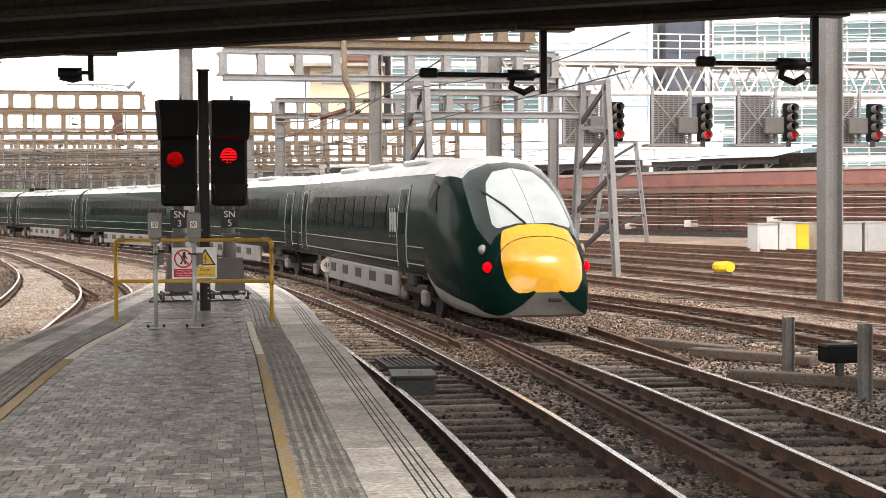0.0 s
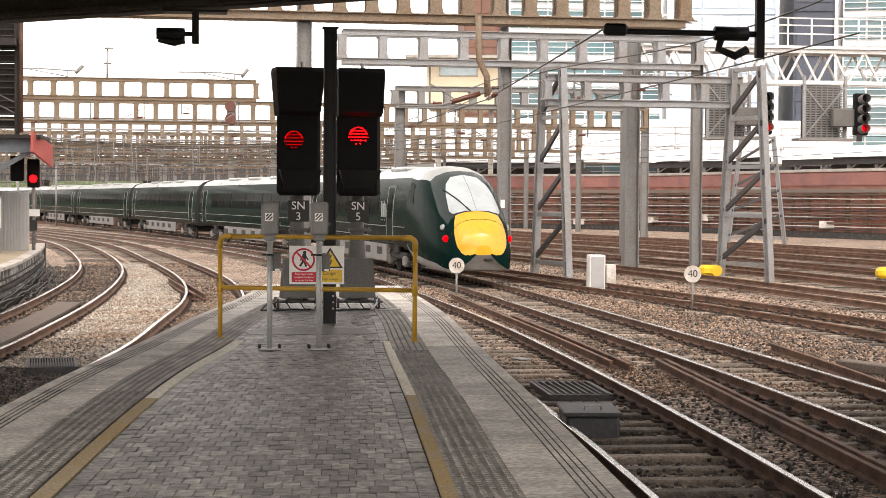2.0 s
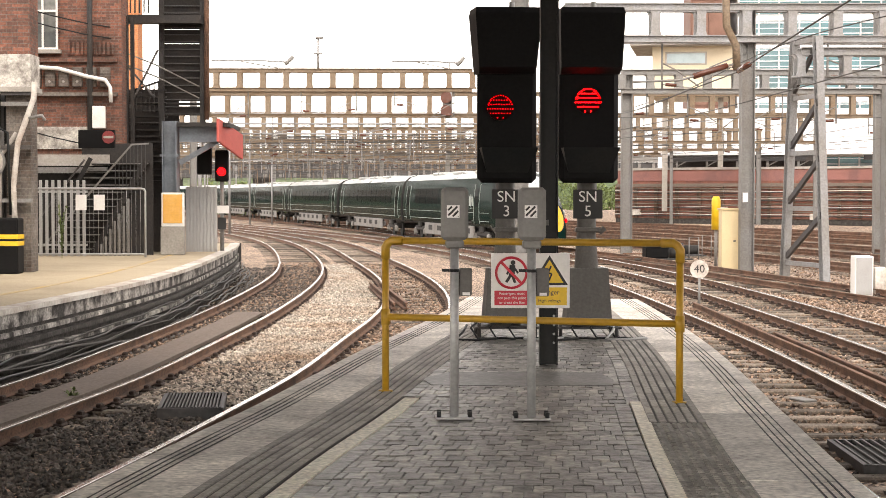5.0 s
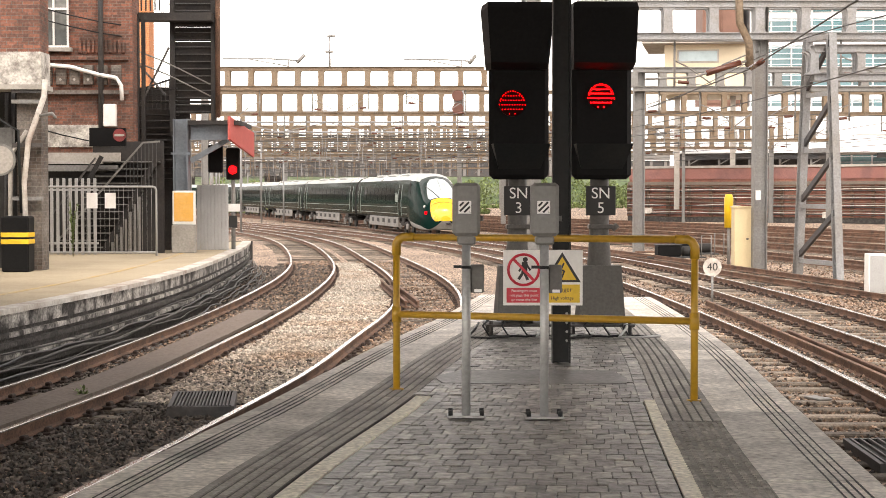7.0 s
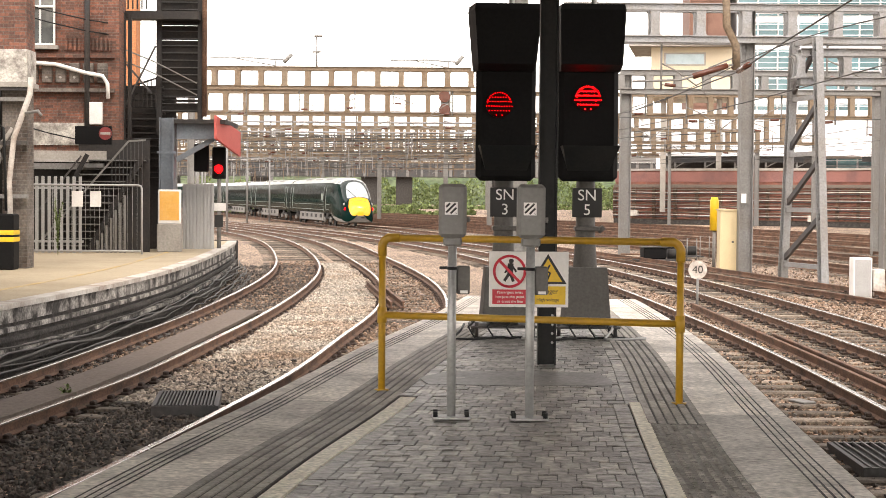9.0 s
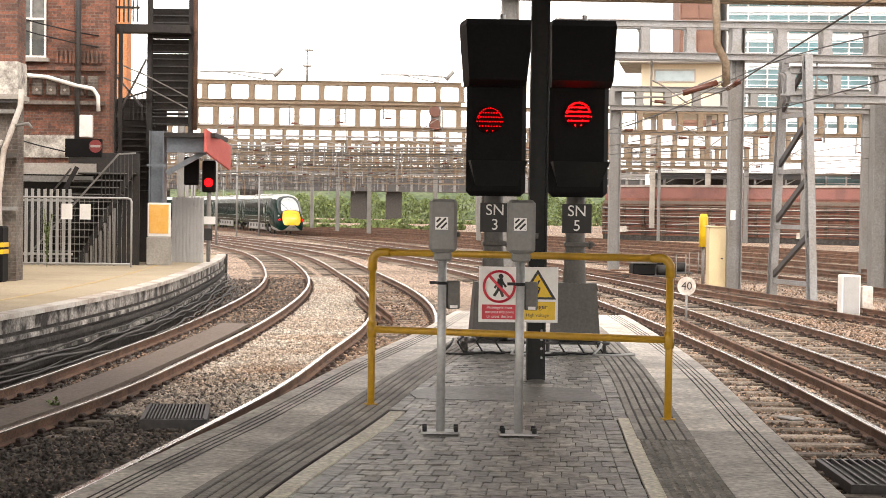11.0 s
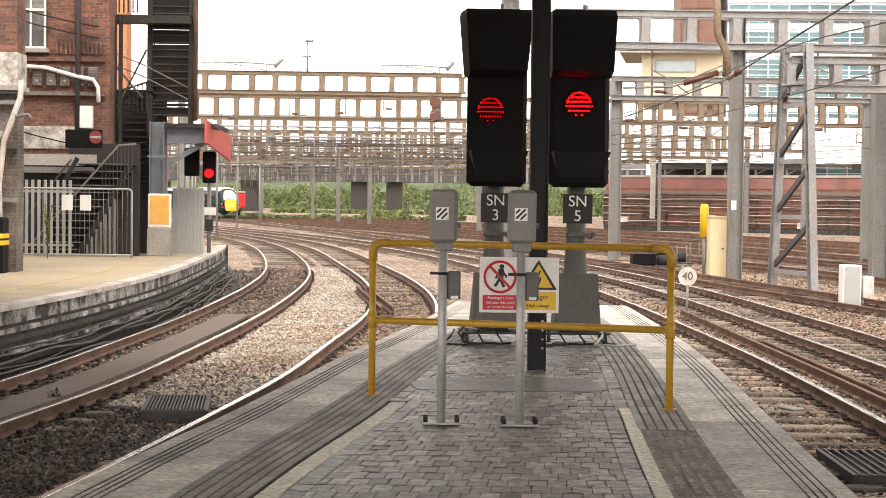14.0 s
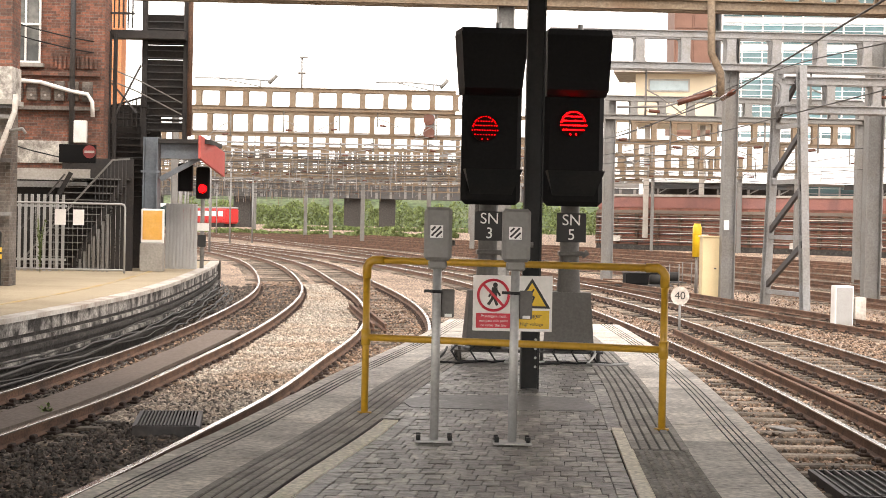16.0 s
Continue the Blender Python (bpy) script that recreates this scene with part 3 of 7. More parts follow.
# ---- the island platform end ----
def platform():
    t = thing("platform", (0, 0, 0), "platform end of grey block pavers with concrete edges", "platform", kind="structure")
    L, R = offset(EDGE_L, 0.06), offset(EDGE_R, -0.06)
    ring = [(x, y) for x, y in L] + [(x, y) for x, y in R[::-1]]
    n = len(ring)
    g = Geo()
    g.add([(x, y, -0.07) for x, y in ring] + [(x, y, -1.4) for x, y in ring], [tuple(range(n))] + [(i, (i + 1) % n, n + (i + 1) % n, n + i) for i in range(n)])
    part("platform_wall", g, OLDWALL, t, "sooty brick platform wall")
    # coping slabs, tactile slabs and lines along both edges
    for line, s in ((EDGE_L, 1), (EDGE_R, -1)):
        for i in range(len(line) - 1):
            a, b = line[i], line[i + 1]
            d = (b - a) / np.linalg.norm(b - a)
            nrm = np.array((d[1], -d[0])) * s
            a2, b2 = a + d * 0.004, b - d * 0.004
            top = random.uniform(-0.002, 0.003)
            q = [a2 - nrm * 0.02, b2 - nrm * 0.02, b2 + nrm * 0.57, a2 + nrm * 0.57]
            w = [a2 - nrm * 0.03, b2 - nrm * 0.03, b2 + nrm * 0.575, a2 + nrm * 0.575]
            g = Geo().add([(*p, top) for p in q] + [(*p, top - 0.012) for p in w] + [(*p, -0.09) for p in w],
                          [(0, 1, 2, 3)] + [(k, (k + 1) % 4, 4 + (k + 1) % 4, 4 + k) for k in range(4)] + [(4 + k, 4 + (k + 1) % 4, 8 + (k + 1) % 4, 8 + k) for k in range(4)])
            part("coping_slab", g, COPING, t)
        # grooves drawn as thin dark strips on the slabs
        g = Geo()
        for u in (0.10, 0.145, 0.19, 0.235):
            ln = [(x, y, 0.0) for x, y in offset(line, s * u)]
            g.sweep(ln, [(-0.005, 0.0035), (0.005, 0.0035), (0.005, 0.0), (-0.005, 0.0)])
        part("coping_grooves", g, GROOVE, t, "dark anti-slip grooves")
        y1, w = (12.2, 0.055) if s > 0 else (11.9, 0.045)
        ln = [(x, y, -0.02) for x, y in offset(spline(line, 0.3), s * (1.035 if s > 0 else 0.98)) if y < y1]
        k = max(i for i, p in enumerate(ln) if p[1] < 7.0)
        for seg, paint, what in ((ln[:k + 1], YLINE, "yellow painted line"), (ln[k:], YLINE_PALE, "line worn to a pale cream")):
            part("platform_line", Geo().sweep(seg, [(-w, 0.0), (-w, 0.024), (w, 0.024), (w, 0.0)]), paint, t, what)
    slab = Geo().box((0, 0, -0.035), (0.395, 0.395, 0.07), bevel=0.004)
    for k in range(6):
        slab.box((-0.165 + k * 0.066, 0, 0.002), (0.053, 0.392, 0.010), bevel=0.005)
    # dark base between paler ridges
    ridged = slab.mesh("tactile_slab", TACTILE_BASE)
    ridged.materials.append(TACTILE)
    for p in ridged.polygons:
        p.material_index = int(p.center.z > -0.0015 and p.area < 0.1)
    slab = Geo().box((0, 0, -0.035), (0.395, 0.395, 0.07), bevel=0.004)
    for k in range(6):
        for j in range(6):
            slab.tube([(-0.165 + k * 0.066, -0.165 + j * 0.066, -0.002), (-0.165 + k * 0.066, -0.165 + j * 0.066, 0.008)], [0.024, 0.017], 6)
    blister = slab.mesh("tactile_slab", BLISTER)
    for line, s in ((EDGE_L, 1), (EDGE_R, -1)):
        pts = spline(offset(line, s * 0.757), 0.4)
        for i in range(len(pts) - 1):
            if not -14 < pts[i][1] < 19.5:
                continue
            d = pts[i + 1] - pts[i]
            ob = new("tactile_slab", ridged if pts[i][1] > (7.2 if s > 0 else 10.7) else blister)
            ob.parent = t
            ob.matrix_basis = Matrix.Translation((*(pts[i] + d / 2), 0.0)) @ Matrix.Rotation(math.atan2(d[1], d[0]) - math.pi / 2, 4, "Z")
    # bedding under the pavers
    L, R = offset(EDGE_L, 0.58), offset(EDGE_R, -0.58)
    ring = [(x, y) for x, y in L] + [(x, y) for x, y in R[::-1]]
    part("paver_bed", Geo().add([(x, y, -0.016) for x, y in ring], [tuple(range(len(ring)))]), JOINT, t)
    # a border course, then small blocks laid end-on in staggered rows
    lx = lambda y: np.interp(y, offset(EDGE_L, 1.108)[:, 1], offset(EDGE_L, 1.108)[:, 0])
    rx = lambda y: np.interp(y, offset(EDGE_R, -1.028)[:, 1], offset(EDGE_R, -1.028)[:, 0])
    rnd = random.Random(5)
    near, rest = [], Geo()

    def paver(g, x0, x1, y0, y1):
        q = min(1, max(0, (x0 - lx(y0)) / (rx(y0) - lx(y0))))
        lean = ((lx(y1) - lx(y0)) * (1 - q) + (rx(y1) - rx(y0)) * q) / (y1 - y0)
        tilt = Euler((rnd.gauss(0, 0.022), rnd.gauss(0, 0.022), rnd.uniform(-0.02, 0.02))).to_matrix().to_4x4()
        c = Matrix.Translation(((x0 + x1) / 2, (y0 + y1) / 2, rnd.uniform(-0.005, 0.0))) @ tilt
        u, w = (x1 - x0) / 2 - 0.0016, (y1 - y0) / 2 - 0.0025
        b = min(0.004, u * 0.4, w * 0.4)
        p = [(-u + b, -w + b, 0), (u - b, -w + b, 0), (u - b, w - b, 0), (-u + b, w - b, 0), (-u, -w, -0.004), (u, -w, -0.004), (u, w, -0.004), (-u, w, -0.004), (-u, -w, -0.03), (u, -w, -0.03), (u, w, -0.03), (-u, w, -0.03)]
        g.add([c @ Vector((e[0] + lean * e[1], e[1], e[2])) for e in p], [(0, 1, 2, 3)] + [(4 + k, 4 + (k + 1) % 4, (k + 1) % 4, k) for k in range(4)] + [(8 + k, 8 + (k + 1) % 4, 4 + (k + 1) % 4, 4 + k) for k in range(4)])

    def lay(x0, x1, y0, y1):
        if 8.7 < y0 < 10.35 and len(near) < 300:
            near.append(Geo())
            paver(near[-1], x0, x1, y0, y1)
        else:
            paver(rest, x0, x1, y0, y1)

    row, y = 0, -8.0
    while y < 19.0:
        a, b = lx(y), rx(y)
        if y > 12.05:
            a -= 0.16
        if y > 11.75:
            b += 0.09
        lay(a, a + 0.11, y, y + 0.2)
        lay(b - 0.11, b, y, y + 0.2)
        x = a + 0.11
        if row % 2:
            lay(x, x + 0.05, y, y + 0.2)
            x += 0.05
        while x < b - 0.11:
            step = 0.105 + rnd.uniform(-0.004, 0.004)
            if b - 0.11 - x - step < 0.04:
                step = b - 0.11 - x
            lay(x, x + step, y, y + 0.2)
            x += step
        y += 0.2
        row += 1
    tagged(part("pavers", rest, PAVER, t, "grey block pavers in rows"), kind="stuff")
    # smooth cement patch over the blocks inside the barrier
    ring = [(0.0, 12.95), (0.7, 12.86), (1.45, 12.9), (1.5, 13.3), (1.42, 13.85), (0.9, 13.93), (0.15, 13.88), (-0.08, 13.4)]
    part("cement_patch", Geo().add([(x, y, 0.002) for x, y in ring] + [(x, y, -0.02) for x, y in ring], [tuple(range(8))] + [(8 + k, 8 + (k + 1) % 8, (k + 1) % 8, k) for k in range(8)]), CEMENT, t, "smooth dark cement patch")
    # the bare concrete at the tip
    g = Geo()
    ys = np.linspace(19.0, 24.5, 8)
    lt = np.interp(ys, EDGE_L[:, 1], EDGE_L[:, 0]) + 0.58
    rt = np.interp(ys, EDGE_R[:, 1], EDGE_R[:, 0]) - 0.58
    g.add([(x, y, 0.0) for x, y in zip(lt, ys)] + [(x, y, 0.0) for x, y in zip(rt, ys)], [(i, i + 1, 9 + i, 8 + i) for i in range(7)])
    part("concrete_tip", g, TIPCONC, t, "plain concrete at the platform tip")
    return t, near


PLATFORM, NEAR_PAVERS = platform()


# ---- the platform across the tracks ----
def far_platform():
    t = thing("opposite_platform", (0, 0, 0), "curved opposite platform with sooty wall and pale edge", "platform", kind="structure")
    e = spline([(-14.5, -22), (-11.6, -8), (-8.6, 6), (-7.0, 15), (-6.3, 20), (-5.87, 23.5), (-5.5, 28), (-5.33, 33), (-5.4, 38), (-5.75, 46), (-6.15, 52), (-6.5, 55.5)], 0.8)
    z = -0.1
    n = len(e)
    g = Geo().add([(x - 0.3, y, z) for x, y in e] + [(-60, y, z) for x, y in e], [(i, i + 1, n + i + 1, n + i) for i in range(n - 1)])
    part("platform_surface", g, ASPHALT, t, "worn brown asphalt")
    rnd = random.Random(3)
    for i in range(n - 1):
        a, b = e[i], e[i + 1]
        d = (b - a) / np.linalg.norm(b - a)
        nr = np.array((-d[1], d[0]))
        q = [a, b - d * 0.012, b - d * 0.012 + nr * 0.3, a + nr * 0.3]
        if e[i][1] > 4:
            part("coping_slab", Geo().add([(*p, z + 0.015) for p in q] + [(*p, z - 0.06) for p in q], [(0, 1, 2, 3), (0, 4, 5, 1), (1, 5, 6, 2), (2, 6, 7, 3), (3, 7, 4, 0)]), RENDERW, t, "pale painted coping slab")
    ln = [(x, y, z) for x, y in offset(e, -1.35)]
    part("platform_line", Geo().sweep(ln, [(-0.05, 0), (-0.05, 0.008), (0.05, 0.008), (0.05, 0)]), YLINE, t, "faded yellow line")
    ln = [(x, y, z - 0.1) for x, y in offset(e, -0.08)]
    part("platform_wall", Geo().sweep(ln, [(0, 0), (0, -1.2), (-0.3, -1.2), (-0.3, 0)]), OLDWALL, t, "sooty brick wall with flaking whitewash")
    ln = [(x, y, z - 0.07) for x, y in offset(e, -0.05)]
    part("wall_course", Geo().sweep(ln, [(0, 0), (0, -0.2), (-0.1, -0.2), (-0.1, 0)]), FLAKED, t, "course with flaking whitewash")
    for dz, out, mt in ((0.33, -0.03, FLAKED), (0.46, -0.01, OLDWALL), (0.62, 0.01, FLAKED), (0.78, 0.02, OLDWALL)):
        ln = [(x, y, z - dz) for x, y in offset(e, out)]
        part("wall_course", Geo().sweep(ln, [(0, 0), (0, -0.07), (-0.1, -0.07), (-0.1, 0)]), mt, t, "projecting sooty course")
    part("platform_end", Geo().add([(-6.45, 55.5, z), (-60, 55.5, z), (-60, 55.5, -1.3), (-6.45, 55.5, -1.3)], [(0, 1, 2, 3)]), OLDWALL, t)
    for k in range(9):
        pts = []
        for x, y in spline(offset(e, 0.05 + 0.02 * (k % 3)), 0.6):
            if y > 10:
                pts.append((x + 0.05 * k + 0.10 * noise.noise((y * 0.8, k, 7)), y, max(BED_Z + 0.03, -0.70 - 0.07 * k + 0.09 * noise.noise((x, y * 0.3, k * 3.1)) + 0.04 * noise.noise((y * 0.9, k, 2)))))
        solid("trackside_cable", Geo().tube(pts, (0.014, 0.02, 0.026)[k % 3], 5), (CABLE, DARKSTEEL, CABLE)[k % 3], "sooty cable slung along the platform wall", "cable", "cables along the platform wall")


far_platform()


# ---- end-of-platform fence, posts and notices ----
def fence():
    t = thing("safety_barrier", (-0.355, 12.5, 0), "yellow tubular safety barrier across the platform end", "barrier")
    b = Vector((2.17, -0.70, 0))
    h = 1.17
    for p in (Vector((0, 0, 0)), b):
        part("post", Geo().tube([p, p + Vector((0, 0, h - 0.07))], 0.027, 12), YPAINT, t)
        part("floor_flange", Geo().tube([p, p + Vector((0, 0, 0.012))], 0.055, 12), YPAINT, t)
        part("tee_fitting", Geo().tube([p + Vector((0, 0, 0.52)), p + Vector((0, 0, 0.64))], 0.036, 12), YPAINT, t)
        part("elbow_fitting", Geo().tube([p + Vector((0, 0, h - 0.14)), p + Vector((0, 0, h - 0.05)), p + Vector((0, 0, h - 0.02)) + b.normalized() * (0.02 if p.length < 0.1 else -0.02), p + Vector((0, 0, h)) + b.normalized() * (0.05 if p.length < 0.1 else -0.05), p + Vector((0, 0, h)) + b.normalized() * (0.14 if p.length < 0.1 else -0.14)], 0.034, 12), YPAINT, t)
    part("top_rail", Geo().tube([Vector((0, 0, h)) + b * 0.03, Vector((0, 0, h)) + b * 0.97], 0.027, 12), YPAINT, t)
    part("mid_rail", Geo().tube([Vector((0, 0, 0.58)), b + Vector((0, 0, 0.58))], 0.027, 12), YPAINT, t)


def equipment_post(x, y, high):
    t = thing("equipment_post", (x, y, 0), "galvanised post with grey box bolted to the paving", "post", "equipment posts")
    part("base_plate", Geo().box((0, 0, 0.012), (0.26, 0.16, 0.016), bevel=0.004), GALV, t)
    for u in (-0.105, 0.105):
        for w in (-0.055, 0.055):
            bolt = part("bolt", Geo().tube([(u, w, 0.02), (u, w, 0.055)], 0.017, 6), BLACKCOL, t)
    part("pole", Geo().tube([(0, 0, 0.02), (0, 0, high - 0.4)], 0.03, 14), GALV, t)
    part("collar", Geo().box((0, 0, high - 0.385), (0.125, 0.115, 0.06), bevel=0.012), GREYBOX, t)
    hood = part("box", Geo().box((0, 0, high - 0.18), (0.185, 0.15, 0.355), bevel=0.022), GREYBOX, t, "grey moulded equipment box")
    plate = part("striped_label", Geo().box((-0.01, -0.077, high - 0.165), (0.085, 0.004, 0.085)), WHITE, hood, "white label with black diagonal stripes")
    g = Geo()
    for k in range(4):
        o = -0.054 + 0.036 * k
        p0 = Vector((-0.01 + max(-0.034, o - 0.022), -0.0795, high - 0.165 + (-0.034 if o - 0.022 >= -0.034 else -0.034 + (-0.034 - o + 0.022))))
        p1 = Vector((-0.01 + min(0.034, o + 0.046), -0.0795, high - 0.165 + (0.034 if o + 0.046 <= 0.034 else 0.034 - (o + 0.046 - 0.034))))
        g.bar(p0, p1, 0.002, 0.013)
    part("stripes", g, SIGNBLK, hood)
    part("side_knob", Geo().tube([(0.09, 0, high - 0.24), (0.115, 0, high - 0.24)], 0.018, 8), GREYBOX, t)
    clip = part("small_box", Geo().box((0.075, 0.05, 0.93), (0.09, 0.06, 0.19), bevel=0.008), CABINET, t, "small grey junction box strapped to the post")
    part("box_label", Geo().box((0.08, 0.0185, 0.85), (0.05, 0.004, 0.02)), WHITE, clip)
    part("strap", Geo().tube([(0, 0, 1.0), (0, 0, 1.02)], 0.036, 12), BLACKCOL, t)
    part("strap_arm", Geo().box((0.0, 0.03, 1.01), (0.17, 0.012, 0.02)), BLACKCOL, t)


fence()
equipment_post(0.155, 10.95, 1.575)
equipment_post(0.675, 10.9, 1.575)


def notice_column():
    t = thing("steel_column", (1.05, 14.55, 0), "black steel column with bolts rising between the two signals", "column")
    g = Geo().beam((0, 0, 0), (0, 0, 3.78), 0.16, 0.16, 0.012)
    part("shaft", g, BLACKCOL, t)
    for z in (0.2, 0.28, 0.36, 0.44):
        part("bolt", Geo().disc((0.045, -0.085, z), 0.012, 8), GALV, t)
    part("cap", Geo().box((0, 0, 3.79), (0.2, 0.2, 0.02)), BLACKCOL, t)
    n = thing("safety_notice", (0.88, 14.42, 0.515), "white safety notice with red prohibition and yellow warning panels", "sign")
    part("plate", Geo().box((0, 0, 0.245), (0.70, 0.006, 0.49), bevel=0.002), WHITE, n)
    g = Geo()
    ring = [(-0.17 + 0.135 * math.cos(a), -0.006, 0.315 + 0.135 * math.sin(a)) for a in np.linspace(0, math.tau, 33)]
    g.tube(ring, 0.013, 6, False)
    g.bar((-0.26, -0.007, 0.41), (-0.08, -0.007, 0.22), 0.004, 0.024)
    part("prohibition_ring", g, SIGNRED, n, "red ring with a bar across it")
    g = Geo()
    g.disc((-0.155, -0.0045, 0.405), 0.022, 12, "y", 0.003)
    for a, b, w in (((-0.16, 0.385), (-0.165, 0.29), 0.05), ((-0.165, 0.30), (-0.135, 0.225), 0.025), ((-0.17, 0.30), (-0.215, 0.23), 0.025), ((-0.17, 0.37), (-0.21, 0.30), 0.018), ((-0.15, 0.37), (-0.11, 0.31), 0.018)):
        g.bar((a[0], -0.0045, a[1]), (b[0], -0.0045, b[1]), 0.003, w)
    part("pictogram", g, SIGNBLK, n, "black pictogram")
    part("red_panel", Geo().box((-0.165, -0.0045, 0.09), (0.31, 0.003, 0.13)), SIGNRED, n, "red panel with white words")
    part("yellow_panel", Geo().box((0.17, -0.0045, 0.105), (0.31, 0.003, 0.16)), SIGNYEL, n, "yellow panel with black words")
    g = Geo().add([(0.17 - 0.165, -0.005, 0.205), (0.17 + 0.165, -0.005, 0.205), (0.17, -0.005, 0.47)], [(0, 1, 2)])
    tri = part("warning_triangle", g, SIGNBLK, n, "yellow triangle with black border")
    part("triangle_field", Geo().add([(0.17 - 0.125, -0.007, 0.225), (0.17 + 0.125, -0.007, 0.225), (0.17, -0.007, 0.43)], [(0, 1, 2)]), SIGNYEL, tri)
    g = Geo()
    for a, b in (((0.185, 0.375), (0.155, 0.31)), ((0.155, 0.315), (0.19, 0.305)), ((0.19, 0.305), (0.165, 0.245))):
        g.bar((a[0], -0.008, a[1]), (b[0], -0.008, b[1]), 0.002, 0.014)
    part("flash", g, SIGNBLK, tri)
    up = Matrix.Rotation(math.pi / 2, 4, "X")
    for k, s in enumerate(("Passengers must", "not pass this point", "or cross the line")):
        text(s, 0.034, Matrix.Translation((-0.165, -0.008, 0.13 - 0.04 * k)) @ up, WHITE, n)
    text("Danger", 0.06, Matrix.Translation((0.17, -0.008, 0.14)) @ up, SIGNBLK, n)
    text("High voltage", 0.04, Matrix.Translation((0.17, -0.008, 0.065)) @ up, SIGNBLK, n)


notice_column()


def signal(x, number, lamp, turn, lx, lz):
    """A colour-light signal: tapered hood above, lamp, lower hood, plate, pole, cabinet and stretcher base."""
    t = thing("platform_signal", Matrix.Translation((x, 17.35, 0)) @ Matrix.Rotation(radians(turn), 4, "Z"), "black railway signal with red lamp on a grey pole", "railway signal", "platform signals")
    part("pole", Geo().tube([(0, 0.12, 0.1), (0, 0.12, 0.5), (0, 0.12, 1.1), (0, 0.12, 1.75)], [0.17, 0.145, 0.105, 0.1], 16), CABINET, t)
    head = part("head", Geo().box((0, 0, 2.56), (0.63, 0.16, 1.82), bevel=0.05), BLACK, t, "black signal head")
    # the deep upper hood flares upwards; the lower one is a slanting scoop
    v = []
    for z, w, d in ((2.80, 0.645, 0.10), (2.86, 0.665, 0.22), (3.42, 0.70 if number == "5" else 0.76, 0.30), (3.48, 0.67 if number == "5" else 0.74, 0.28)):
        v += [(-w / 2 - (0.02 if number == "3" else 0), 0.06, z), (w / 2 - (0.04 if number == "3" else 0), 0.06, z), (w / 2 - (0.05 if number == "3" else 0.01), -0.08 - d, z), (-w / 2 + 0.01, -0.08 - d, z)]
    f = [(3, 2, 1, 0), (12, 13, 14, 15)] + [(4 * i + k, 4 * i + (k + 1) % 4, 4 * i + 4 + (k + 1) % 4, 4 * i + 4 + k) for i in range(3) for k in range(4)]
    part("hood", Geo().add(v, f), BLACK, head, "deep black upper hood")
    z0, z1, w0, w1, d = 1.76, 2.02, 0.44, 0.60, 0.24
    part("hood", Geo().add([(-w0 / 2, -0.08, z0), (w0 / 2, -0.08, z0), (w1 / 2, -0.08 - d, z1), (-w1 / 2, -0.08 - d, z1), (-w1 / 2, -0.08, z1), (w1 / 2, -0.08, z1)], [(0, 1, 2, 3), (0, 3, 4), (1, 5, 2), (3, 2, 5, 4)]), BLACKCOL, head, "slanting lower scoop")
    part("ladder_hoop", Geo().tube([(0.06, 0.05, 3.44), (0.06, 0.05, 3.58)], 0.03, 8), GALV, head)
    part("lens", Geo().disc((lx, -0.09, lz), 0.14, 24, "y", 0.03), LENS_DARK, head, "dark round lens")
    rows = ((0.075, 0.10), (0.03, 0.125), (-0.018, 0.135), (-0.065, 0.105), (-0.112, 0.03))
    bright = lamp is RED_LED
    for dz, half in rows:
        g = Geo()
        n = max(2, int(half * 2 / 0.024))
        for k in range(n):
            g.disc((lx - half + 2 * half * k / (n - 1), -0.108, lz + dz), 0.0085 if bright else 0.0065, 6, "y", 0.008)
        if bright and half > 0.05:
            g.box((lx, -0.106, lz + dz), (half * 1.8, 0.006, 0.009))
        tagged(part("led_row", g, lamp, head, "lit red lamp row"), kind="stuff")
    g = Geo()
    for a in np.linspace(0.25, math.pi - 0.15, 14):
        g.disc((lx + 0.125 * math.cos(a), -0.108, lz + 0.125 * math.sin(a)), 0.009 if bright else 0.0065, 6, "y", 0.008)
    tagged(part("led_arc", g, lamp, head, "lit red lamp row"), kind="stuff")
    plate = part("number_plate", Geo().box((0, -0.0, 1.425), (0.315, 0.012, 0.31), bevel=0.003), SIGNBLK, t, "black identification plate")
    up = Matrix.Rotation(math.pi / 2, 4, "X")
    text("SN", 0.165, Matrix.Translation((0, -0.008, 1.50)) @ up, WHITE, plate)
    text(number, 0.165, Matrix.Translation((0, -0.008, 1.345)) @ up, WHITE, plate)
    part("bracket", Geo().box((0, 0.03, 1.15), (0.26, 0.16, 0.05), bevel=0.01).tube([(0.12, 0.0, 1.12), (0.18, 0.0, 1.17)], 0.03, 8), CABINET, t)
    g = Geo().add([(-0.24, -0.12, 0.16), (0.25, -0.12, 0.16), (0.25, 0.3, 0.16), (-0.24, 0.3, 0.16), (-0.20, -0.02, 0.74), (0.22, -0.02, 0.74), (0.22, 0.22, 0.74), (-0.20, 0.22, 0.74)],
                  [(3, 2, 1, 0), (4, 5, 6, 7), (0, 1, 5, 4), (1, 2, 6, 5), (2, 3, 7, 6), (3, 0, 4, 7)])
    part("housing", g, CABINET, t, "tapered grey housing round the pole foot")
    part("base_plate", Geo().box((0, 0.1, 0.11), (0.70, 0.5, 0.025), bevel=0.006), DARKSTEEL, t, "steel base frame")
    for u in (-0.3, 0.3):
        for w in (-0.1, 0.3):
            part("foot", Geo().tube([(u, w, 0), (u, w, 0.16)], 0.02, 8), DARKSTEEL, t)
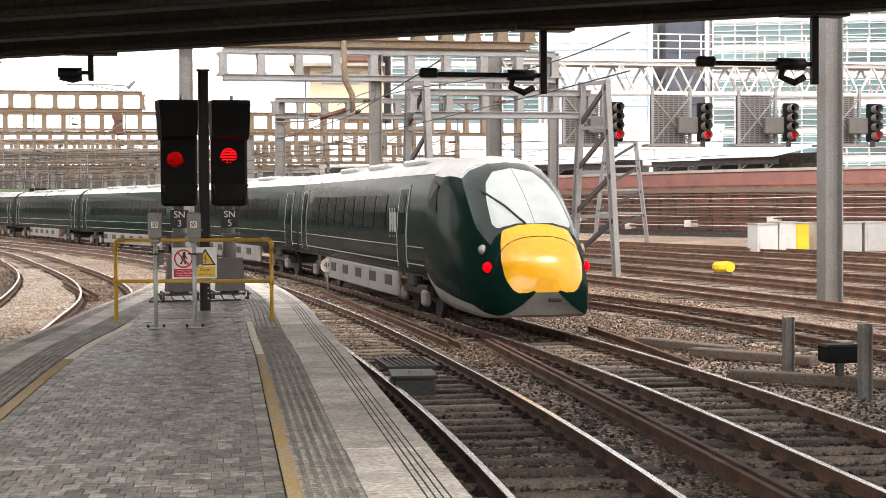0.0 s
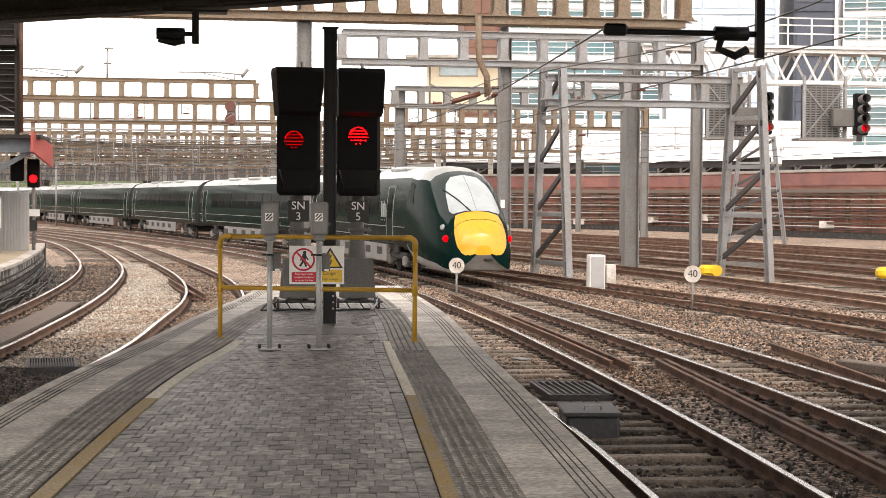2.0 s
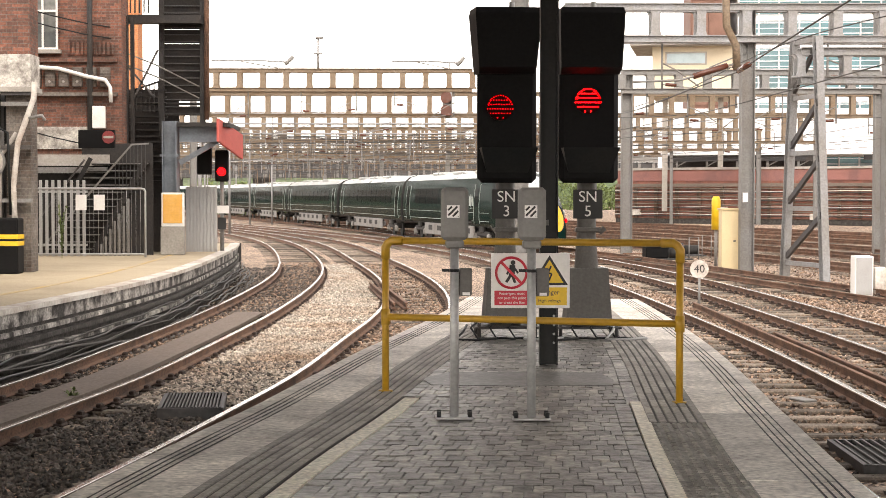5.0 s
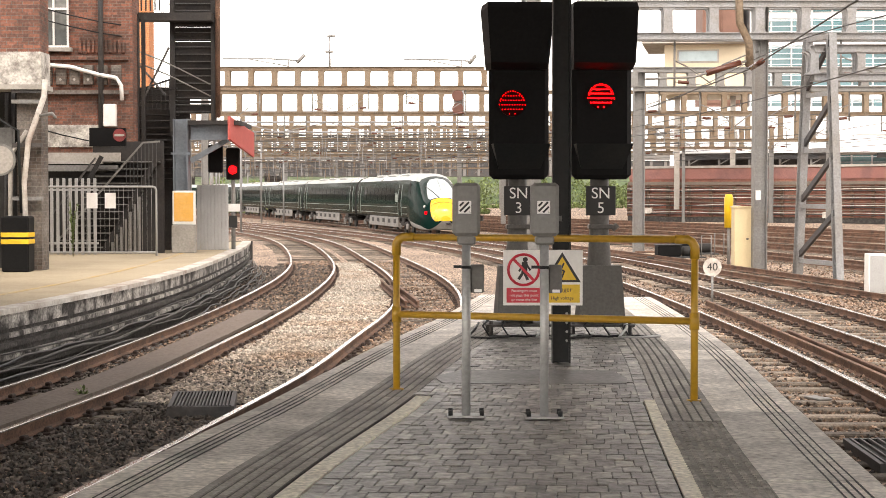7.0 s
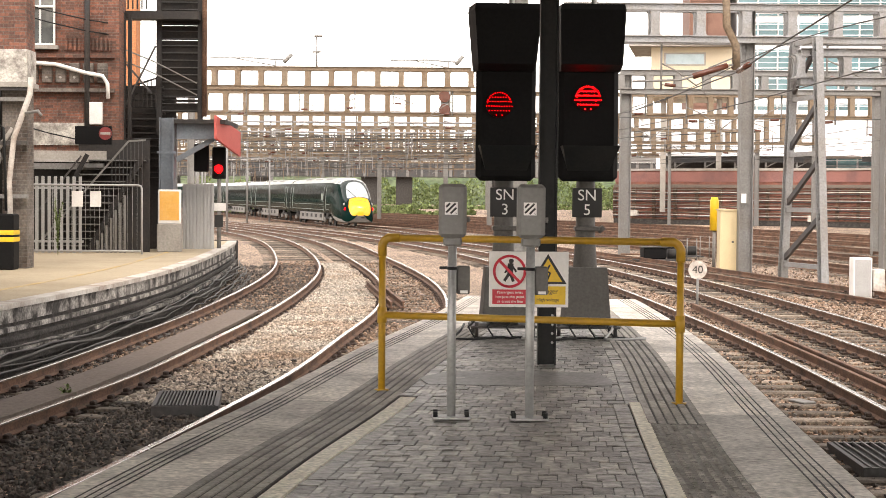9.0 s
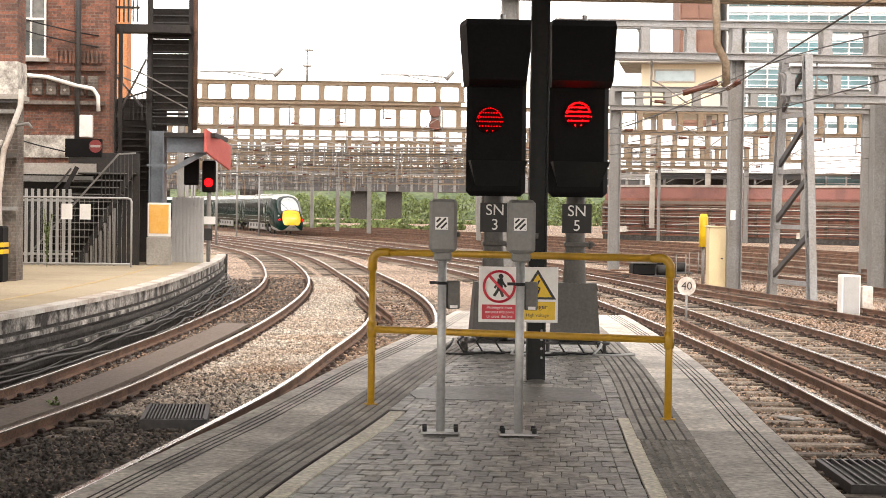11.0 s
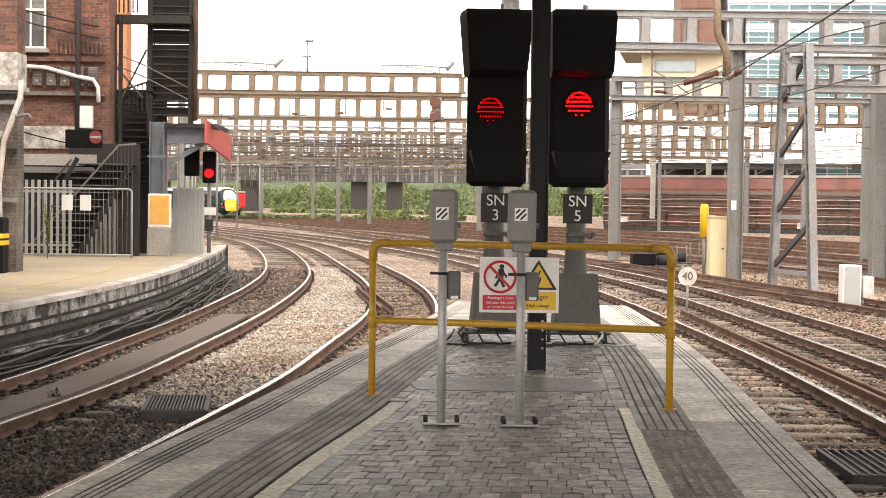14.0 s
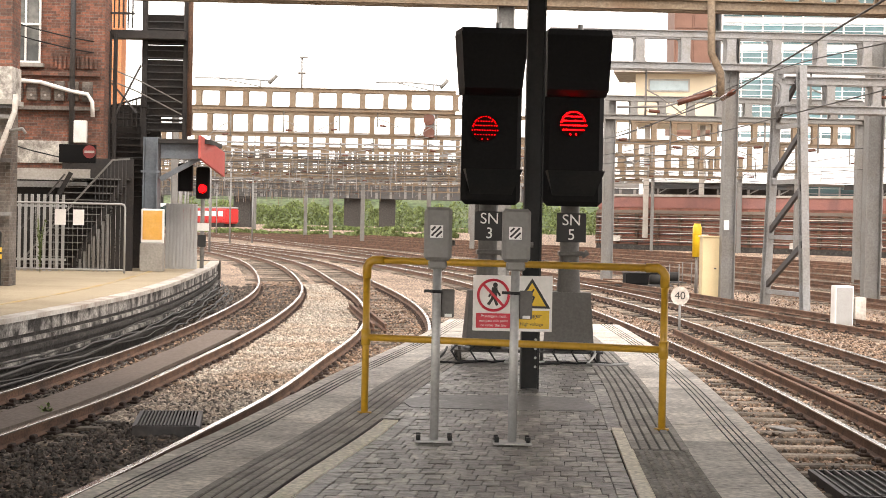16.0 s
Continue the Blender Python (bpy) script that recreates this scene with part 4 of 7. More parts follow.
    for a, w in ((-0.42, 0.013), (0.3, 0.016)):
        part("cable", Geo().tube([(a, 0.05, 0.13), (a - 0.06, -0.25, 0.09), (a - 0.16, -0.42, 0.015), (a + 0.05, -0.5, 0.015), (a + 0.28, -0.35, 0.02)], w, 6), BLACKCOL if a < 0 else GALV, t, "loose cable on the paving")
    for k in range(4):
        a = -0.32 + 0.2 * k
        part("cable", Geo().tube([(a, -0.1, 0.18), (a - 0.08, -0.22, 0.12), (a - 0.02, -0.3, 0.02), (a + 0.16, -0.36, 0.015), (a + 0.3, -0.2, 0.015)], 0.011, 6), BLACKCOL, t, "loose black cable")


signal(0.80, "3", RED_DIM, 4, -0.08, 2.45)
signal(1.67, "5", RED_LED, 2, -0.015, 2.52)


# ---- gantries ----
def upright(x, y, z0, z1, w):
    """A plate upright whose ends flare into the chords with rounded haunches."""
    r = min(0.2, (z1 - z0) * 0.25)
    half = [(w + r, 0), (w + 0.45 * r, 0.12 * r), (w + 0.12 * r, 0.45 * r), (w, r)]
    right = [(u, z0 + v) for u, v in half] + [(u, z1 - v) for u, v in half[::-1]]
    ring = right + [(-u, v) for u, v in right[::-1]]
    n = len(ring)
    return Geo().add([(x + u, yy, v) for yy in (y - 0.07, y + 0.07) for u, v in ring], [tuple(range(n)), tuple(range(2 * n - 1, n - 1, -1))] + [(k, (k + 1) % n, n + (k + 1) % n, n + k) for k in range(n)])


def portal(name, x0, x1, y, z0, z1, bays, steel, label, posts=(), depth=0.5, foot=BED_Z, thick=0.32):
    """A ladder-framed gantry: two chords and uprights, front and back, on posts."""
    t = thing(name, (0, 0, 0), label, "gantry", "overhead line gantries")
    for yy in (y - depth / 2, y + depth / 2):
        for z in (z0 + 0.07, z1 - 0.07):
            part("chord", Geo().beam((x0, yy, z), (x1, yy, z), 0.2, 0.24, 0.03), steel, t)
    for k in range(bays + 1):
        x = x0 + (x1 - x0) * k / bays
        for yy in (y - depth / 2, y + depth / 2):
            part("upright", upright(x, yy, z0 + 0.15, z1 - 0.15, thick / 2), steel, t)
    for px, w in posts:
        part("post", Geo().beam((px, y, foot), (px, y, z1), w, w, 0.03), GREYSTEEL, t, "grey steel gantry post")
    return t


def hangers(x0, x1, y, z, n, seed):
    """Droppers, registration arms and insulators under a gantry."""
    rnd = random.Random(seed)
    for k in range(n):
        x = x0 + (x1 - x0) * (k + rnd.uniform(0.2, 0.8)) / n
        h = rnd.uniform(0.9, 1.8)
        t = thing("cantilever_arm", (x, y, z), "hanging overhead line support with brown insulator", "line support", "overhead line supports")
        s = rnd.choice((-1, 1))
        part("drop_tube", Geo().tube([(0, 0, 0), (0, 0, -h)], 0.04, 6), GREYSTEEL, t)
        part("arm", Geo().tube([(0, 0, -h * 0.45), (s * 0.5, 0, -h * 0.6), (s * 1.3, 0, -h * 0.95)], 0.028, 6), GREYSTEEL, t)
        part("insulator", Geo().tube([(s * 0.12, 0, -h * 0.9), (s * 0.5, 0, -h * 0.92)], [0.06, 0.06], 8), CERAMIC, t)
        part("steady_arm", Geo().tube([(0, 0, -h * 0.9), (s * 1.4, 0, -h), (s * 1.6, 0, -h * 1.12)], 0.02, 6), GREYSTEEL, t)


portal("gantry", -6.6, 12.6, 38, 6.45, 7.65, 22, TAN, "tan steel ladder gantry spanning the tracks", posts=((2.05, 0.4),))
def drop_tube():
    t = thing("drop_tube", (6.9, 37.6, 4.4), "bent orange-tan drop tube hanging from the gantry", "line support")
    part("tube", Geo().tube([(-0.15, 0, 2.2), (-0.12, 0, 1.0), (0.1, 0, 0.55), (0.12, 0, 0.0)], 0.09, 10), TAN, t)
    part("arm", Geo().tube([(0.1, 0, 0.15), (-1.2, -0.2, -0.25), (-2.3, -0.3, -0.3)], 0.03, 6), GREYSTEEL, t)
    part("insulator", Geo().tube([(-0.1, 0, 0.1), (-0.9, -0.15, -0.16)], 0.07, 8), CERAMIC, t)


drop_tube()
portal("gantry", -14.5, 2.5, 100, 7.85, 9.15, 12, TAN, "tan steel ladder gantry over the curved tracks", posts=((-14.5, 0.4),))
portal("gantry", -15, 31, 110, 6.75, 8.35, 34, TAN, "long tan steel ladder gantry across the station throat", posts=((31, 0.5), (10.5, 0.5)))
portal("gantry", 4.6, 18.8, 57, 6.85, 8.1, 9, LIGHTSTEEL, "grey steel ladder gantry on a wide post", posts=((11.0, 0.48), (18.8, 0.4)), thick=0.3, depth=0.7)
portal("gantry", 11.2, 18.2, 49.8, 4.95, 5.95, 5, LIGHTSTEEL, "shallow grey steel gantry fixed between the lattice masts", thick=0.24)
portal("gantry", 8.7, 20.5, 75, 6.2, 7.2, 9, GREYSTEEL, "grey steel gantry of shallow ladder frames", posts=((8.95, 0.5), (20.5, 0.4)))
for _y, _x0, _x1, _a in ((136, -22, 32, 40), (150, -27, 30, 42), (165, -34, 24, 42), (182, -40, 22, 42), (200, -46, 20, 44), (240, -60, 14, 44), (285, -80, 10, 46)):
    portal("gantry", _x0, _x1, _y, 5.6 + 0.25 * (_a % 3), 8.3 - (0.7 if _y in (150, 182) else 0), _a, TAN, "distant tan steel ladder gantry", posts=((_x0, 0.4), ((_x0 + _x1) / 2, 0.4), (_x1, 0.4)))
hangers(-12, 3, 100, 7.85, 5, 1)
hangers(-13, 30, 110, 6.9, 14, 2)
hangers(-20, 30, 136, 6.7, 12, 3)
hangers(-30, 20, 165, 6.7, 12, 4)
hangers(-40, 16, 200, 6.7, 12, 5)
hangers(6, 18, 57, 6.85, 4, 6)
hangers(9, 20, 75, 6.2, 5, 7)
hangers(-50, 12, 240, 6.7, 12, 8)
def top_arm(x0, x1, y, z):
    """A slim cantilever lying along a gantry's top, its pale insulator cocked up at the end."""
    t = thing("top_cantilever", (x0, y, z), "slim pale cantilever arm on top of the gantry", "line support", "top cantilevers")
    w = x1 - x0
    part("arm", Geo().tube([(0, 0, 0.1), (w * 0.5, 0, 0.12), (w * 0.93, 0, 0.0)], 0.05, 6), LIGHTSTEEL, t)
    part("stay", Geo().tube([(w * 0.3, 0, 0.1), (w * 0.8, 0, -0.35)], 0.035, 6), LIGHTSTEEL, t)
    part("insulator", Geo().tube([(w * 0.9, 0, -0.15), (w, 0, 0.35)], 0.11, 8), GREYBOX, t)
    part("bracket", Geo().bar((w * 0.8, 0, -0.6), (w * 0.8, 0, 0.05), 0.08), LIGHTSTEEL, t)


top_arm(-13.4, -8.4, 100, 9.6)
top_arm(-2.4, 2.0, 100, 9.55)


def tall_lamp():
    t = thing("yard_lamp", (-6.9, 100, 9.12), "slim lamp on a short mast standing on the gantry", "lamp")
    part("mast", Geo().tube([(0, 0, 0), (0, 0, 1.9)], [0.07, 0.05], 8), LIGHTSTEEL, t)
    part("head", Geo().box((0.1, 0, 1.95), (0.5, 0.25, 0.12), bevel=0.03), GREYBOX, t)
    part("head", Geo().box((0.0, 0, 1.0), (0.5, 0.3, 0.1), bevel=0.03), GREYBOX, t)


tall_lamp()


def boom(x0, x1, y, z):
    """A slim pale tubular boom with stays, on end posts."""
    t = thing("line_boom", (0, 0, 0), "slim pale grey tubular boom carrying line supports", "gantry", "slim line booms")
    for dz in (0, 0.75, 1.5):
        part("tube", Geo().tube([(x0, y, z + dz), (x1, y, z + dz)], 0.07, 8), LIGHTSTEEL, t)
    n = int((x1 - x0) / 3.2)
    for k in range(n):
        a = x0 + (x1 - x0) * k / n
        part("stay", Geo().tube([(a, y, z + 0.75 * (k % 2)), (a + (x1 - x0) / n, y, z + 0.75 * (1 - k % 2))], 0.035, 6), LIGHTSTEEL, t)
    for x in (x0, x1):
        part("post", Geo().beam((x, y, BED_Z), (x, y, z + 1.1), 0.26, 0.26, 0.03), GREYSTEEL, t, "grey steel post")


for _x0, _x1, _y in ((-19, 12, 123), (-27, 22, 150), (-40, 8, 182), (-54, 10, 220)):
    boom(_x0, _x1, _y, 6.1)
hangers(-18, 11, 123, 6.12, 11, 9)
hangers(-26, 20, 150, 6.12, 14, 10)
hangers(-38, 8, 182, 6.12, 13, 11)
hangers(-52, 4, 220, 6.12, 13, 12)
hangers(-70, 10, 285, 6.7, 14, 13)


def lattice_mast(ax, ay, bx, by, top, label):
    """An A-shaped mast of two leaning legs with rungs and diagonal braces."""
    t = thing("lattice_mast", (0, 0, 0), label, "mast", "lattice masts")
    mx, my = (ax + bx) / 2, (ay + by) / 2
    A, B = Vector((ax, ay, BED_Z)), Vector((bx, by, BED_Z))
    At, Bt = Vector((ax + (mx - ax) * 0.45, ay + (my - ay) * 0.45, top)), Vector((bx + (mx - bx) * 0.45, by + (my - by) * 0.45, top))
    for a, b in ((A, At), (B, Bt)):
        part("leg", Geo().beam(a, b, 0.24, 0.24, 0.02), LIGHTSTEEL, t)
    n = 4
    for k in range(n + 1):
        u = (k + 0.35) / (n + 0.4)
        part("rung", Geo().bar(A.lerp(At, u), B.lerp(Bt, u), 0.1, 0.14), LIGHTSTEEL, t)
        if k < n:
            part("brace", Geo().bar(A.lerp(At, u + 0.02), B.lerp(Bt, (k + 1.35) / (n + 0.4) - 0.02), 0.1, 0.16), DARKSTEEL, t, "dark diagonal brace")


solid("post_label", Geo().box((10.9, 56.7, 1.45), (0.17, 0.02, 0.32)), WHITE, "small white plate on the wide gantry post", "sign")
lattice_mast(11.09, 51.2, 11.75, 48.6, 6.3, "grey lattice mast with dark diagonal braces")
lattice_mast(17.6, 50, 18.6, 47.6, 6.3, "grey lattice mast with dark diagonal braces")
lattice_mast(31.5, 92, 34.5, 90, 5.6, "grey lattice mast with dark diagonal braces")


# ---- road bridge overhead ----
def bridge():
    m = Matrix.Translation((-8, 23, 4.3)) @ Matrix.Rotation(math.atan2(-13.5, 17.74), 4, "Z")
    t = thing("road_bridge", m, "dark sooty steel road bridge over the platform", "bridge", kind="structure")
    # unseen rear of the deck is added, its depth set to shade the platform
    part("bridge_deck", Geo().box((5, -9.2, 1.5), (150, 18.4, 0.3)), BRIDGE, t, "sooty deck soffit")
    for k in range(7):
        y = -0.3 - k * 2.3
        part("girder", Geo().beam((-70, y, 0.68), (80, y, 0.68), 0.55, 1.36, 0.06), BRIDGE, t, "riveted plate girder")
        part("cover_plate", Geo().box((5, y, -0.02), (150, 0.36, 0.03)), BRIDGE, t)
    for k in range(46):
        part("stiffener", Geo().box((-30 + 1.5 * k, -0.12, 0.68), (0.05, 0.24, 1.2)), BRIDGE, t)
    part("fascia", Geo().box((5, 0.12, 2.2), (150, 0.2, 1.7)), BRIDGE, t)
    for k in range(3):
        part("service_pipe", Geo().tube([(-60, -1.2 - 1.7 * k, 0.35), (70, -1.2 - 1.7 * k, 0.35)], 0.05 + 0.02 * k, 8), BRIDGE, t, "sooty service pipe")
    return t


bridge()


def bridge_support(x, y, drop, reach, label="black overhead line bracket hung from the bridge"):
    t = thing("bridge_bracket", (x, y, 4.3), label, "line support", "bridge brackets")
    part("hanger", Geo().box((0, 0, -drop / 2), (0.1, 0.1, drop), bevel=0.01), BLACKCOL, t)
    part("hanger_plate", Geo().box((0, 0, -0.03), (0.9, 0.35, 0.06)), BLACKCOL, t)
    part("arm", Geo().tube([(0, 0, -drop * 0.72), (-reach, 0, -drop * 0.72)], 0.035, 8), BLACKCOL, t)
    part("insulator", Geo().tube([(-0.15, 0, -drop * 0.72), (-0.55, 0, -drop * 0.72)], 0.085, 10), BLACKCOL, t)
    part("clamp", Geo().box((-reach, 0, -drop * 0.7), (0.28, 0.12, 0.14), bevel=0.03), BLACKCOL, t)
    part("link", Geo().tube([(-0.45, 0, -drop * 0.7), (-0.5, 0, -drop * 0.9), (-0.3, 0, -drop * 0.98), (-0.15, 0, -drop * 0.9)], 0.05, 8), BLACKCOL, t)


bridge_support(-0.68, 17.2, 0.5, 0.35)
bridge_support(5.95, 12.2, 1.0, 1.75)
bridge_support(9.18, 9.75, 1.0, 1.6)


# ---- the retaining wall and what stands behind the yard ----
def retaining_wall():
    t = thing("retaining_wall", (0, 0, 0), "long red brick retaining wall behind the yard", "wall", kind="structure")
    ln = [(18.2, 160), (24, 155), (36, 147), (44, 125), (50, 105), (66, 88), (110, 62), (180, 30)]
    g = Geo()
    g.sweep([(x, y, BED_Z) for x, y in spline(ln, 3.0)], [(0, 0), (0, 5.1), (-0.6, 5.1), (-0.6, 0)])
    part("brick_face", g, BRICK_RED, t, "sooty red brickwork")
    part("wall_coping", Geo().sweep([(x, y, BED_Z + 5.1) for x, y in spline(ln, 3.0)], [(0.12, 0), (0.12, 0.22), (-0.8, 0.22), (-0.8, 0)]), STONE, t)
    for k in range(17):
        z = 0.55 + 0.18 * k + 0.05 * (k % 2)
        run = [(x, y, BED_Z + z) for x, y in offset(spline(ln, 3.0), 0.3 + 0.05 * (k % 3))]
        part("wall_pipe", Geo().tube([(x, y, zz + 0.16 * noise.noise((x * 0.2, k, 0))) for x, y, zz in run], (0.03, 0.05, 0.04, 0.06)[k % 4], 5), (RAIL_SIDE, DARKSTEEL, RENDERW, TIMBER)[k % 4], t, "pipe run on brackets")
    base = spline(ln, 3.0)
    part("pink_band", Geo().sweep([(x, y, BED_Z + 4.05) for x, y in base], [(0.06, 0), (0.06, 0.95), (0.0, 0.95), (0.0, 0)]), PINKBAND, t, "faded pink painted band")
    part("cable_tray", Geo().sweep([(x, y, BED_Z + 3.5) for x, y in base], [(0.30, 0), (0.30, 0.3), (0.0, 0.3), (0.0, 0)]), TIMBER, t, "dark cable tray")
    part("wall_plinth", Geo().sweep([(x, y, BED_Z) for x, y in base], [(0.25, 0), (0.25, 0.5), (0, 0.5), (0, 0)]), OLDWALL, t, "dark plinth")
    for k in range(70):
        a = np.interp(k * 2.3, np.r_[0, np.cumsum(np.hypot(*np.diff(base, axis=0).T))], np.arange(len(base)))
        i = min(int(a), len(base) - 2)
        x, y = base[i] + (base[i + 1] - base[i]) * (a - i)
        part("pipe_bracket", Geo().box((x, y, BED_Z + 2.0), (0.28, 0.5, 3.0), turn=-0.6), RAIL_SIDE, t, "rusty upright pipe bracket")
        if k % 4 == 1:
            part("wall_cabinet", Geo().box((x, y, BED_Z + 0.75 + 0.3 * (k % 3)), (1.1, 0.9, 0.55), turn=-0.6), RENDERW, t, "small pale cabinet on the wall")


retaining_wall()


def office(name, x, y, w, d, h, turn, label, base, skin, glass, floors, bays, sun_slats=False, foot=3.4):
    """A building block with its storeys, window bands, mullions and roofline."""
    t = thing(name, Matrix.Translation((x, y, foot)) @ Matrix.Rotation(radians(turn), 4, "Z"), label, "building")
    part("wall", Geo().box((0, d / 2, h / 2), (w, d, h)), skin, t)
    fh = h / floors
    for i in range(floors):
        for j in range(bays):
            win = part("window", Geo().box((-w / 2 + (j + 0.5) * w / bays, -0.06, fh * (i + 0.5)), (w / bays * 0.9, 0.12, fh * 0.72)), glass, t)
        part("floor_band", Geo().box((0, -0.12, fh * (i + 1) - 0.12), (w + 0.2, 0.28, 0.36)), skin, t)
        if sun_slats:
            for k in range(4):
                part("sun_slat", Geo().box((0, -0.5, fh * (i + 0.2 + 0.2 * k)), (w, 0.35, 0.09)), CLADWHITE, t, "white sunshade slat")
    for j in range(bays + 1):
        part("mullion", Geo().box((-w / 2 + j * w / bays, -0.15, h / 2), (0.14, 0.22, h)), CLADWHITE if sun_slats else skin, t)
    part("roof", Geo().box((0, d / 2, h + 0.3), (w + 0.6, d + 0.6, 0.6)), base, t)
    return t


office("office_building", 48.5, 205, 20, 24, 44, -6, "tall white office block with slatted teal glass", CLADWHITE, CLADWHITE, TEALGLASS, 13, 8, True)
office("office_building", 66, 202, 14, 22, 46, -14, "pale blue clad office tower", BLUEPANEL, BLUEPANEL, BLUEPANEL, 12, 3)
office("office_building", 76.5, 196, 5, 20, 46, -14, "dark blue clad service tower", NAVY, NAVY, NAVY, 8, 1)
office("office_building", 35.2, 208, 4.6, 20, 40, -6, "brown clad tower block", BROWNCLAD, BROWNCLAD, BROWNCLAD, 9, 2)
office("office_building", 92, 190, 26, 26, 48, -20, "teal glass office block with white slats", CLADWHITE, CLADWHITE, TEALGLASS, 13, 9, True)
office("office_building", 125, 168, 46, 26, 34, -30, "white clad office block with wide window bands", CLADWHITE, CLADWHITE, TEALGLASS, 8, 12)
office("low_building", 51, 186, 52, 14, 4.6, -4, "low white clad building beyond the yard", CLADWHITE, CLADWHITE, CLADWHITE, 2, 12, foot=6.2)


def yard_canopy(x, y, w, turn):
    """An open steel canopy over a far platform: posts, girder, sloping pale roof, dark underside."""
    t = thing("platform_canopy", Matrix.Translation((x, y, 3.6)) @ Matrix.Rotation(radians(turn), 4, "Z"), "pale roofed platform canopy with dark underside", "canopy", "yard canopies")
    part("back_wall", Geo().box((0, 6, 1.2), (w, 0.3, 2.4)), OLDWALL, t, "dark back wall")
    part("roof", Geo().add([(-w / 2, -1.2, 1.9), (w / 2, -1.2, 1.9), (w / 2, 5, 3.0), (-w / 2, 5, 3.0), (-w / 2, -1.2, 2.06), (w / 2, -1.2, 2.06), (w / 2, 5, 3.16), (-w / 2, 5, 3.16)], [(0, 1, 2, 3), (4, 5, 6, 7), (0, 1, 5, 4), (1, 2, 6, 5), (2, 3, 7, 6), (3, 0, 4, 7)]), CLADWHITE, t, "pale sloping roof")
    part("girder", Geo().beam((-w / 2, -0.6, 1.55), (w / 2, -0.6, 1.55), 0.25, 0.5, 0.04), DARKSTEEL, t)
    for k in range(5):
        u = -w / 2 + w * (k + 0.5) / 5
        part("post", Geo().box((u, -0.4, 0.7), (0.2, 0.2, 1.5)), GREYSTEEL, t)
        part("strut", Geo().bar((u, -0.4, 0.8), (u + 1.3, -0.5, 1.5), 0.1), GREYSTEEL, t)
        # near-black block put in for the shade under the roof
        part("bay_shade", Geo().box((u + w * 0.1, 3.5, 0.8), (w * 0.12, 0.4, 1.2)), BRIDGE, t)


yard_canopy(30.5, 163, 15, -18)
yard_canopy(46, 151, 13, -46)
yard_canopy(55, 130, 16, -66)


def cream_building():
    t = thing("cream_building", Matrix.Translation((24.2, 152, 0)) @ Matrix.Rotation(radians(-10), 4, "Z"), "cream clad building with a slot window and overhanging roof", "building")
    for x in (-2.6, 2.6):
        part("column", Geo().box((x, 3, 5.4), (0.5, 0.5, 10.8)), STONE, t)
    part("wall", Geo().box((0, 5, 13.0), (7.4, 10, 4.6)), CREAM, t)
    part("window", Geo().box((-0.6, -0.04, 14.2), (3.5, 0.12, 0.9)), GLASS, t)
    part("window_surround", Geo().box((-0.6, -0.02, 14.2), (3.8, 0.1, 1.2)), STONE, t)
    part("roof", Geo().box((-0.9, 4.2, 15.45), (9.6, 12, 0.3)), STONE, t)


cream_building()


def red_road_bridge():
    """The far overbridge with its piers, low across the tracks."""
    t = thing("far_overbridge", (0, 0, 0), "far low overbridge on dark piers", "bridge", kind="structure")
    part("span", Geo().box((-40, 330, 6.5), (170, 9, 3.1)), DARKSTEEL, t)
    for k in range(60):
        part("stiffener", Geo().box((-124 + 2.85 * k, 325.3, 6.5), (0.5, 0.4, 3.0)), GREYSTEEL, t)
    part("parapet", Geo().box((-40, 325.3, 8.8), (170, 0.4, 1.4)), GREYSTEEL, t)
    for x in (-70, -52, -34, -12, -5, 14):
        part("pier", Geo().box((x, 330, 2.6), (3.2, 6, 7.6)), OLDWALL, t, "dark sooty pier")


red_road_bridge()


def foliage(name, x0, x1, y, h, n, seed, label):
    """Ragged far shrubs and trees: many small leaf clumps."""
    rnd = random.Random(seed)
    vs, fs = [], []
    for k in range(n):
        x = rnd.uniform(x0, x1)
        top = h * (0.35 + 0.65 * abs(noise.noise((x * 0.11, seed, 0))) * 2)
        z = BED_Z + rnd.random() ** 0.8 * top
        s = rnd.uniform(0.14, 0.36)
        c = Vector((x, y + rnd.uniform(-2, 2), z))
        e = Euler((rnd.uniform(0, 3), rnd.uniform(0, 3), rnd.uniform(0, 6))).to_matrix()
        i = len(vs)
        for q in ((-s, -s * 0.6, 0), (s, -s * 0.5, 0.1), (s * 0.7, s, 0), (-s * 0.8, s * 0.7, 0.15)):
            vs.append(tuple(c + e @ Vector(q)))
        fs.append((i, i + 1, i + 2, i + 3))
    me = bpy.data.meshes.new(name)
    me.from_pydata(vs, [], fs)
    me.materials.append(LEAF)
    tagged(new(name, me), label, "shrubs", kind="stuff")


foliage("lineside_shrubs", -27, 40, 300, 1.3, 2600, 11, "far green lineside shrubs")
foliage("far_trees", -60, 66, 420, 12.5, 13000, 14, "far line of pale green trees")
foliage("lineside_shrubs", -30, 6, 215, 0.7, 1400, 12, "low green weeds between far tracks")


